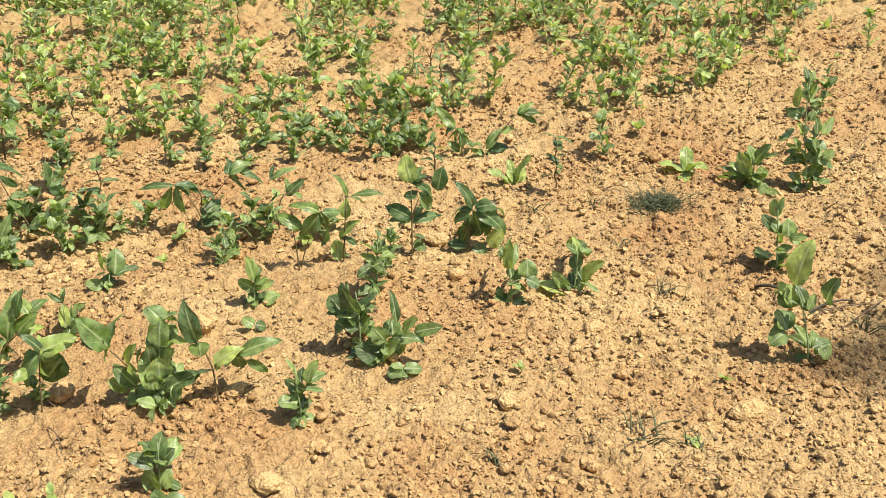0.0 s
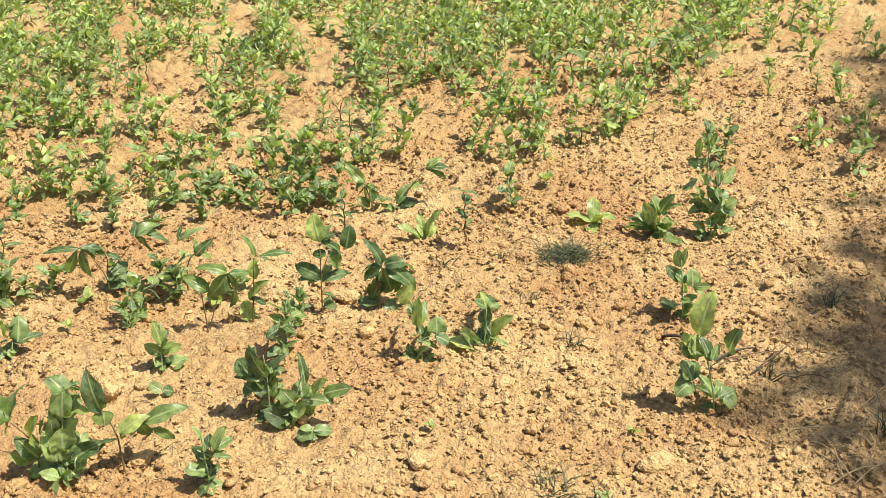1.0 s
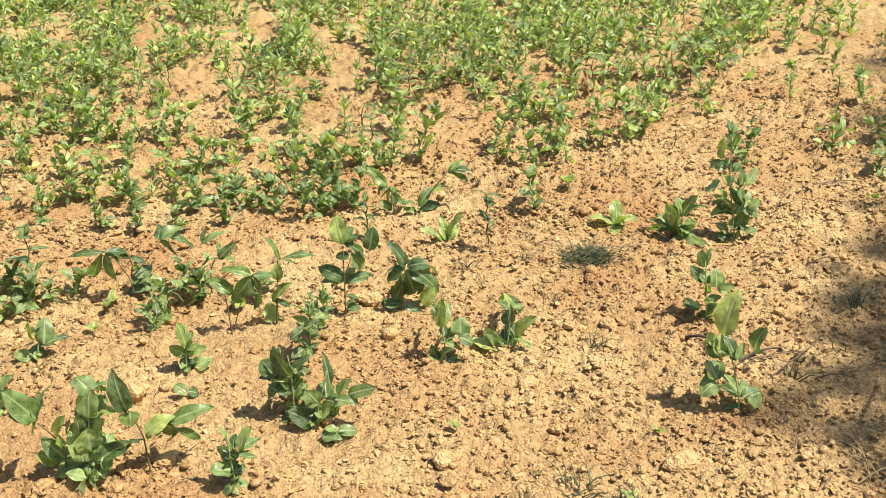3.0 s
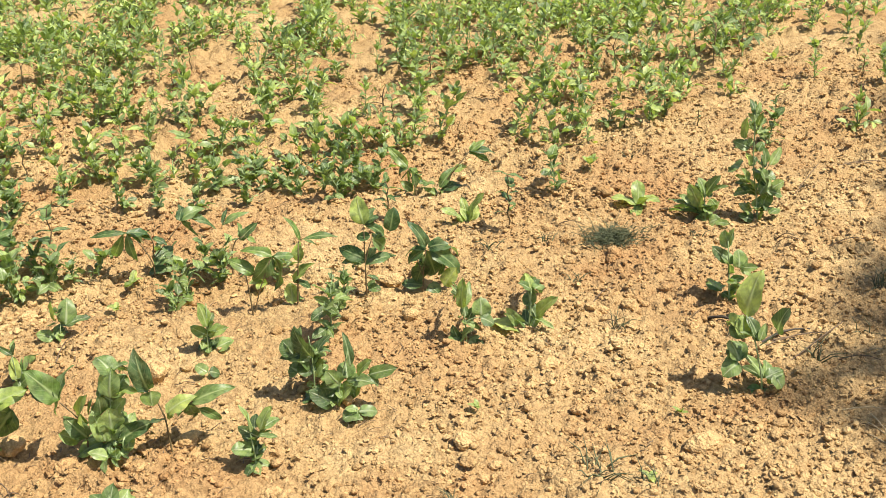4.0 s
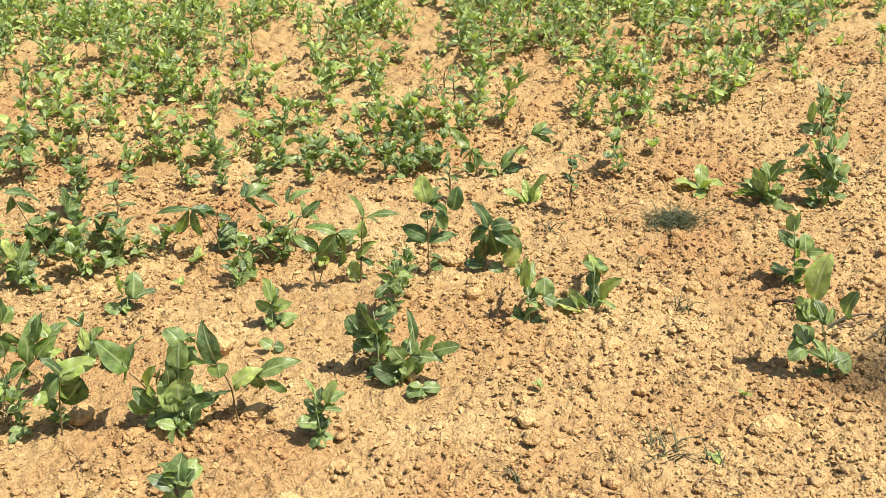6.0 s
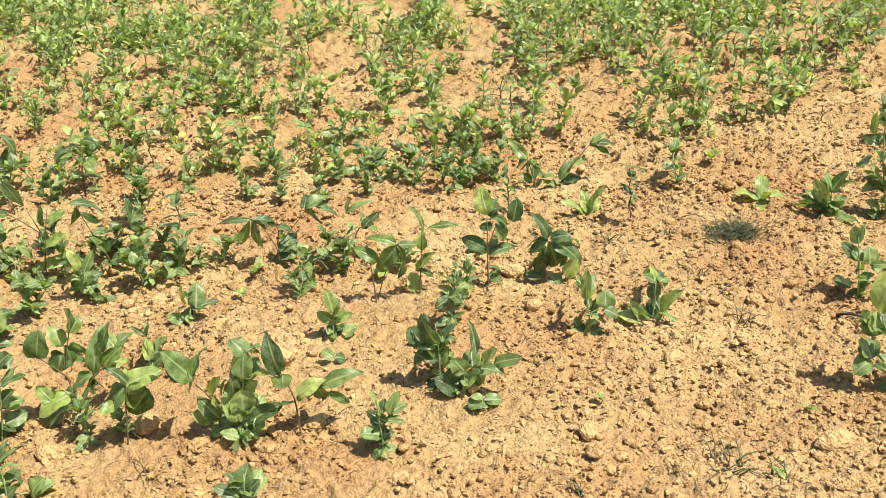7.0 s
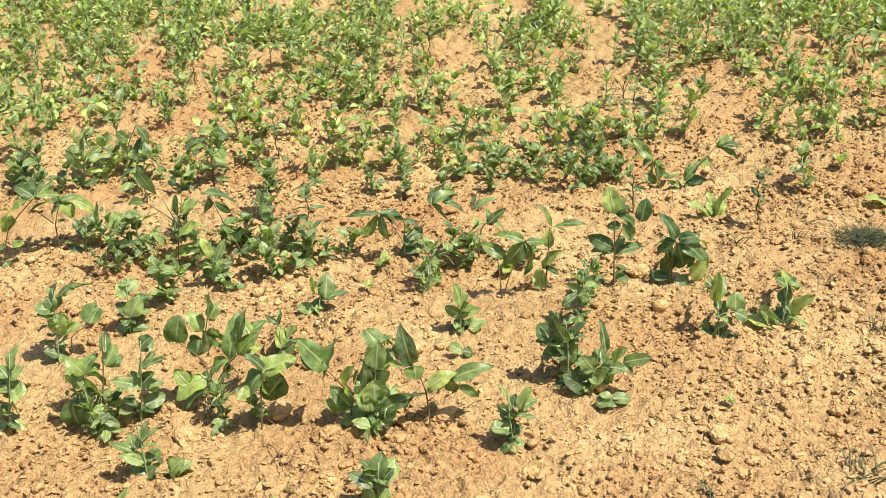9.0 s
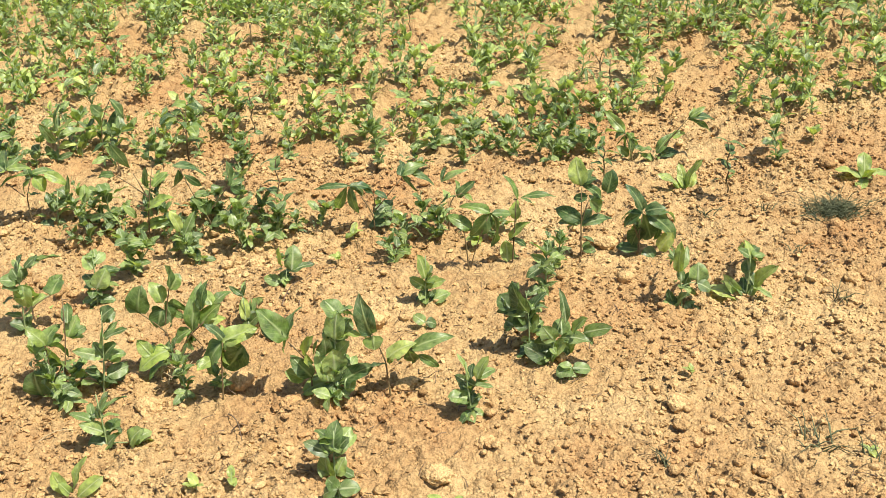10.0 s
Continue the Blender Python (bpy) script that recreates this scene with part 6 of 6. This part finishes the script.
def sprig(x, y, count, length, spread, label, up):
    """A few blades of grass, each by itself."""
    rng = random.Random(int(x * 3001) + int(y * 1009))
    root = tagged(new("grass_sprig"), label, "grass", group="grass sprigs on the field")
    root.matrix_basis = pose(x, y, float(top(x, y)))
    for _ in range(count):
        g, d = rng.uniform(0, 6.3), spread * math.sqrt(rng.random())
        v, f = blade_form(rng, Vector((math.cos(g) * d, math.sin(g) * d, -0.004)), length, 0.0019, up)
        ob = new("blade", joined("blade", v, f, GRASS_M))
        ob.parent = root


def tuft(x, y, count, length, spread):
    """A flat dense tuft of fine dark grass."""
    rng = random.Random(12)
    forms = []
    for _ in range(count):
        g, d = rng.uniform(0, 6.3), spread * min(1.7, abs(rng.gauss(0.45, 0.45)))
        forms.append(blade_form(rng, Vector((math.cos(g) * d * 1.1, math.sin(g) * d * 0.9, -0.004)), length * rng.uniform(0.6, 1.25), 0.0015, 0.8))
    v, f = merged(forms)
    ob = tagged(new("grass_tuft", joined("grass_tuft", v, f, GRASS_M)), "flat dark tuft of fine grass on bare soil", "grass tuft", kind="stuff")
    ob.matrix_basis = pose(x, y, float(top(x, y)))


def straw(x0, y0, x1, y1, lift, mat, label, width=0.0017):
    """One dry stalk lying from place to place, bowed a little off the ground."""
    rng = random.Random(int(x0 * 9001) + int(y1 * 77))
    a = Vector((x0, y0, float(top(x0, y0)) + 0.004))
    b = Vector((x1, y1, float(top(x1, y1)) + 0.004 + lift))
    side = Vector((y0 - y1, x1 - x0, 0)) * rng.uniform(-0.05, 0.05)
    pts = [a.lerp(b, q) + side * math.sin(math.pi * q) + Vector((0, 0, 0.012 * math.sin(math.pi * q))) for q in (0, 0.2, 0.45, 0.7, 1)]
    v, f = tube_form([p - a for p in pts], width, width * 0.55, 5)
    ob = tagged(new("straw_stalk", joined("straw_stalk", v, f, mat)), label, "straw", group="dry stalks on the field")
    ob.matrix_basis = Matrix.Translation(a)


tuft(0.574, 3.097, 460, 0.066, 0.056)
sprig(0.913, 2.388, 12, 0.085, 0.012, "small upright sprig of dull green grass", 1.3)
sprig(1.178, 2.721, 16, 0.08, 0.02, "small upright sprig of dull green grass", 1.3)
sprig(0.363, 2.011, 20, 0.085, 0.035, "thin sprawling sprig of dark grass", 0.5)
sprig(0.244, 3.086, 8, 0.05, 0.02, "small dull weed among the clods", 1.2)
sprig(0.446, 2.855, 8, 0.05, 0.02, "small dull weed among the clods", 1.2)
sprig(0.514, 2.613, 10, 0.06, 0.02, "small dull weed among the clods", 1.2)
sprig(1.080, 2.137, 18, 0.09, 0.02, "small dull weed among the clods", 1.2)
sprig(1.350, 2.762, 14, 0.09, 0.02, "small dull weed among the clods", 1.2)
sprig(1.066, 2.506, 6, 0.06, 0.02, "small dull weed among the clods", 1.2)
sprig(0.072, 1.937, 8, 0.06, 0.02, "small dull weed among the clods", 1.2)
sprig(0.459, 1.965, 10, 0.05, 0.02, "small dull weed among the clods", 1.2)
sprig(0.403, 3.109, 10, 0.04, 0.02, "small dull weed among the clods", 1.2)
sprig(0.730, 3.702, 5, 0.06, 0.02, "small dull weed among the clods", 1.2)
sprig(0.810, 3.091, 6, 0.04, 0.02, "small dull weed among the clods", 1.2)
straw(0.954, 2.155, 0.930, 1.964, 0.01, STRAW_M, "dry pale stalk lying on the soil")
straw(1.190, 2.352, 1.054, 2.216, 0.0, STRAW_M, "dry pale stalk lying on the soil")
straw(1.064, 2.184, 1.015, 2.089, 0.03, STRAW_M, "dry pale stalk lying on the soil")
straw(1.019, 2.122, 1.027, 1.966, 0.01, STRAW_M, "dry pale stalk lying on the soil")
straw(0.953, 1.965, 1.057, 2.011, 0.02, STRAW_M, "dry pale stalk lying on the soil")
straw(0.920, 2.093, 0.974, 1.963, 0.0, STRAW_M, "dry pale stalk lying on the soil")
straw(0.897, 2.165, 1.009, 2.112, 0.0, STRAW_M, "dry pale stalk lying on the soil")
straw(1.069, 2.298, 1.008, 2.123, 0.05, STRAW_M, "dry pale stalk lying on the soil")
# Dark sliver of unclear nature, built as a thin flat strip.
straw(0.728, 2.618, 0.797, 2.565, 0.0, DARK_STRIP_M, "flat dark stem-shaped strip lying on the soil", 0.0042)
straw(0.821, 2.486, 0.945, 2.526, 0.0, DARK_STRIP_M, "flat dark stem-shaped strip lying on the soil", 0.0032)
straw(0.824, 2.459, 0.978, 2.482, 0.0, DULL_M, "weathered brown twig lying on the soil", 0.0022)
straw(0.873, 2.402, 1.017, 2.518, 0.01, DULL_M, "weathered brown twig lying on the soil", 0.0022)
straw(0.825, 2.491, 0.918, 2.532, 0.0, DULL_M, "weathered brown twig lying on the soil")
straw(0.839, 2.469, 0.921, 2.473, 0.0, DULL_M, "weathered brown twig lying on the soil")
straw(0.856, 2.391, 0.924, 2.442, 0.0, DULL_M, "weathered brown twig lying on the soil")
straw(0.967, 2.390, 1.050, 2.351, 0.0, DULL_M, "weathered brown twig lying on the soil")
straw(-1.191, 1.994, -1.120, 2.034, 0.0, STRAW_M, "dry pale stalk lying on the soil")
straw(-0.977, 2.197, -0.982, 2.296, 0.01, STRAW_M, "dry pale stalk lying on the soil")
straw(-0.945, 2.176, -0.942, 2.271, 0.01, STRAW_M, "dry pale stalk lying on the soil")
straw(-0.805, 2.550, -0.784, 2.649, 0.01, DULL_M, "weathered brown twig lying on the soil")
straw(-0.816, 2.097, -0.758, 1.993, 0.01, DULL_M, "weathered brown twig lying on the soil")
straw(-0.793, 2.035, -0.762, 2.054, 0.0, DULL_M, "weathered brown twig lying on the soil")
straw(-0.764, 2.557, -0.761, 2.692, 0.01, DULL_M, "weathered brown twig lying on the soil")
straw(0.471, 2.734, 0.538, 2.795, 0.01, DULL_M, "weathered brown twig lying on the soil")
straw(0.490, 2.633, 0.517, 2.590, 0.0, DULL_M, "weathered brown twig lying on the soil")
straw(1.019, 3.042, 1.057, 3.014, 0.0, DULL_M, "weathered brown twig lying on the soil")
straw(1.369, 3.561, 1.532, 3.561, 0.0, DULL_M, "weathered brown twig lying on the soil")
straw(1.159, 3.350, 1.274, 3.493, 0.01, DULL_M, "weathered brown twig lying on the soil")
straw(1.415, 3.164, 1.538, 3.222, 0.02, DULL_M, "weathered brown twig lying on the soil")
straw(0.449, 3.223, 0.519, 3.201, 0.0, DULL_M, "weathered brown twig lying on the soil")
straw(1.631, 3.514, 1.645, 3.447, 0.0, STRAW_M, "dry pale stalk lying on the soil")
straw(1.543, 4.023, 1.664, 4.194, 0.03, DULL_M, "weathered brown twig lying on the soil")
straw(1.930, 4.624, 2.068, 4.898, 0.03, DULL_M, "weathered brown twig lying on the soil")
straw(0.940, 2.130, 0.943, 1.955, 0.03, STRAW_M, "dry pale stalk lying on the soil")
straw(1.085, 2.326, 1.033, 2.179, 0.06, STRAW_M, "dry pale stalk lying on the soil")
straw(1.033, 2.179, 1.025, 2.042, 0.03, STRAW_M, "dry pale stalk lying on the soil")
straw(1.082, 2.209, 1.029, 2.102, 0.04, STRAW_M, "dry pale stalk lying on the soil")
straw(0.913, 1.973, 1.000, 1.977, 0.02, STRAW_M, "dry pale stalk lying on the soil")
straw(0.943, 2.125, 0.995, 1.982, 0.02, STRAW_M, "dry pale stalk lying on the soil")
straw(0.990, 2.140, 1.026, 2.123, 0.0, STRAW_M, "dry pale stalk lying on the soil")
straw(1.030, 2.402, 1.072, 2.353, 0.01, STRAW_M, "dry pale stalk lying on the soil")
straw(1.249, 2.701, 1.192, 2.481, 0.03, DULL_M, "weathered brown twig lying on the soil")
# Two thinner pieces along the same dark sliver.
straw(0.739, 2.616, 0.777, 2.589, 0.0, DULL_M, "weathered brown twig lying on the soil")
straw(0.743, 2.606, 0.766, 2.559, 0.0, DULL_M, "weathered brown twig lying on the soil")
straw(1.010, 3.023, 1.062, 2.994, 0.0, DULL_M, "weathered brown twig lying on the soil")
straw(1.136, 2.960, 1.222, 2.943, 0.01, DULL_M, "weathered brown twig lying on the soil")
straw(1.291, 3.535, 1.456, 3.547, 0.01, DULL_M, "weathered brown twig lying on the soil")
straw(-1.011, 2.275, -0.958, 2.226, 0.01, STRAW_M, "dry pale stalk lying on the soil")
straw(-0.989, 2.233, -0.992, 2.297, 0.01, STRAW_M, "dry pale stalk lying on the soil")
straw(-1.015, 2.250, -0.970, 2.210, 0.01, STRAW_M, "dry pale stalk lying on the soil")
straw(-0.978, 2.219, -0.968, 2.281, 0.01, STRAW_M, "dry pale stalk lying on the soil")
straw(-1.000, 2.219, -0.998, 2.262, 0.01, STRAW_M, "dry pale stalk lying on the soil")
straw(-1.018, 2.234, -0.963, 2.242, 0.01, STRAW_M, "dry pale stalk lying on the soil")
straw(-0.987, 2.267, -0.949, 2.242, 0.01, STRAW_M, "dry pale stalk lying on the soil")
straw(-0.990, 2.210, -0.956, 2.214, 0.01, STRAW_M, "dry pale stalk lying on the soil")


def litter():
    """Broken dry stems and leaf scraps caught between the clods, thickest under the rows."""
    rng = random.Random(17)
    forms = []
    while len(forms) < 1100:
        y = 1.7 + 3.4 * rng.random() ** 1.3
        x = rng.uniform(-0.55 * y - 0.1, 0.5 * y)
        near = min((x - a) ** 2 + (y - b) ** 2 for a, b in SOWN)
        if rng.random() > 0.10 + math.exp(-near / 0.012) + (0.5 if x > 0.42 * y else 0):
            continue
        g, ln = rng.uniform(0, 6.3), rng.uniform(0.008, 0.040)
        a = Vector((x, y, float(top(x, y)) + 0.004))
        c = a + Vector((math.cos(g) * ln, math.sin(g) * ln, rng.uniform(0, 0.006)))
        m = (a + c) / 2 + Vector((rng.gauss(0, 1), rng.gauss(0, 1), 1)) * 0.0022
        forms.append(tube_form([a, m, c], rng.uniform(0.0006, 0.0016), 0.0005, 3))
    v, f = merged(forms)
    tagged(new("dry_litter", joined("dry_litter", v, f, DULL_M)), "scraps of dead brown stems and leaves on the soil", "plant litter", kind="stuff")


litter()


# ---- two unseen trees, added to cast the shade on the field's right ----
def add_shade_tree(x, y, z, r, seed):
    rng = random.Random(seed)
    root = tagged(new("unseen_shade_tree"), "unseen leafy tree added to cast the shade on the field's right side", "tree", group="trees at the field edge")
    root.matrix_basis = pose(x, y, float(lie(x, y)))
    forms = [tube_form([Vector((0, 0, -0.05)), Vector((0.05, 0.03, 0.3 * z)), Vector((-0.03, 0.05, 0.7 * z)), Vector((0, 0, z))], 0.07, 0.03, 9)]
    bunch = Bunch()
    for _ in range(64):
        g, u = rng.uniform(0, 6.3), rng.uniform(-0.6, 0.95)
        d = Vector((math.cos(g) * math.sqrt(1 - u * u), math.sin(g) * math.sqrt(1 - u * u), 0.7 * u)) * r * rng.uniform(0.45, 1.0)
        end = Vector((0, 0, z)) + d
        start = Vector((0, 0, z * rng.uniform(0.5, 0.95)))
        forms.append(tube_form([start, start.lerp(end, 0.5) + Vector((0, 0, 0.08)), end], 0.016, 0.004, 5))
    for _ in range(7500):
        d = Vector((rng.gauss(0, 1), rng.gauss(0, 1), rng.gauss(0, 1))).normalized() * r * rng.random() ** 0.55
        d *= 0.88 + 0.22 * noise.noise(d * 2.2)
        bunch.add("round", rng.randrange(6), aimed(Vector((d.x, d.y, z + 0.6 * d.z)), rng.uniform(0, 6.3), rng.uniform(-0.6, 0.6), rng.uniform(0.09, 0.14)), FAR)
    v, f = merged(forms)
    for name, me in (("trunk", joined("trunk", v, f, DULL_M)), ("crown", bunch.mesh("crown", CROP_M))):
        ob = new(name, me)
        ob.parent = root


# Placed beyond the view so that their shade falls on the right side.
add_shade_tree(6.33, 0.25, 7.5, 1.60, 1)
add_shade_tree(7.17, 2.02, 7.5, 1.60, 2)


# ---- the dense crop further off ----
def crop():
    """The crop beyond the first rows: single plants up to four and a half metres, then one mass."""
    bare = (
        (-2.70, 5.16, 0.03, 0.33),
        (-2.03, 4.96, 0.05, 0.22),
        (-1.83, 4.61, 0.13, 0.08),
        (-1.78, 5.02, 0.05, 0.10),
        (-1.68, 4.65, 0.07, 0.09),
        (-2.27, 4.52, 0.06, 0.10),
        (-1.37, 4.63, 0.09, 0.11),
        (-0.94, 4.59, 0.09, 0.11),
        (-0.96, 4.90, 0.06, 0.07),
        (-0.73, 4.92, 0.09, 0.35),
        (-0.59, 4.38, 0.12, 0.11),
        (-0.69, 4.57, 0.11, 0.11),
        (-0.49, 5.58, 0.03, 0.19),
        (-0.41, 4.69, 0.03, 0.09),
        (-0.18, 4.52, 0.07, 0.11),
        (-0.27, 5.08, 0.03, 0.10),
        (-0.15, 4.71, 0.05, 0.08),
        (-0.82, 5.33, 0.05, 0.13),
        (-1.36, 5.54, 0.04, 0.12),
        (-1.33, 5.24, 0.03, 0.09),
        (-2.27, 5.70, 0.05, 0.09),
        (-0.08, 5.19, 0.06, 0.09),
        (1.60, 5.24, 0.11, 0.08),
        (0.86, 4.66, 0.07, 0.07),
        (0.78, 4.30, 0.06, 0.14),
        (1.25, 4.99, 0.05, 0.08),
        (1.62, 5.65, 0.05, 0.10),
        (0.89, 5.60, 0.08, 0.10),
        (-0.47, 5.61, 0.06, 0.22),
        (-0.62, 4.61, 0.16, 0.22),
    )
    rng = random.Random(8)
    bunch, sv, sf, singles = Bunch(), [], [], 0
    for _ in range(8600):
        y = 3.2 + 4.4 * rng.random() ** 0.85
        x = rng.uniform(-0.80 * y, 0.50 * y)
        edge = 0.89 + (y - 3.9) * 0.62
        thick = 0.09 * float(ease(y, 3.7, 3.9)) + 0.74 * float(ease(y, 4.5, 5.2))
        if x > edge:
            thick *= 0.12
        if x < -0.60 * y:
            thick = max(thick, 0.40)
        for bx, by, ax, ay in bare:
            if ((x - bx) / ax) ** 2 + ((y - by) / ay) ** 2 < 1:
                thick = 0.02
        thick *= 0.75 + 0.6 * float(wave(x, y, 0.25, 31))
        if rng.random() > thick:
            continue
        if min(((x - a) ** 2 + (y - b) ** 2 for a, b in SOWN), default=1) < (0.0050 if y < 4.7 else 0.0022):
            continue
        h = rng.uniform(0.06, 0.15)
        kind = rng.choices((pea, bean, stalk, star), (76, 9, 13, 2))[0]
        if y < 5.0 and singles < 300:
            sow(kind, round(x, 3), round(y, 3), h, rng.randrange(360))
            singles += 1
            continue
        SOWN.append((x, y))
        stems, leaves = kind(rng, h)
        m = pose(x, y, float(lie(x, y)), 0, 0, rng.uniform(0, 360))
        for shape, k, leaf_m in leaves:
            bunch.add(shape, k, m @ leaf_m, FAR if y > 4.6 or x < -0.6 * y else LOW)
        for v, f in stems[:1]:
            base = len(sv)
            sv.extend(m @ Vector(p) for p in v)
            sf.extend(tuple(i + base for i in q) for q in f)
    root = tagged(new("field_crop"), "dense green crop of peas and beans covering the field beyond", "crop", kind="stuff")
    for name, me in (("leaves", bunch.mesh("leaves", CROP_M)), ("stems", joined("stems", sv, sf, STEM_M))):
        ob = new(name, me)
        ob.parent = root


crop()
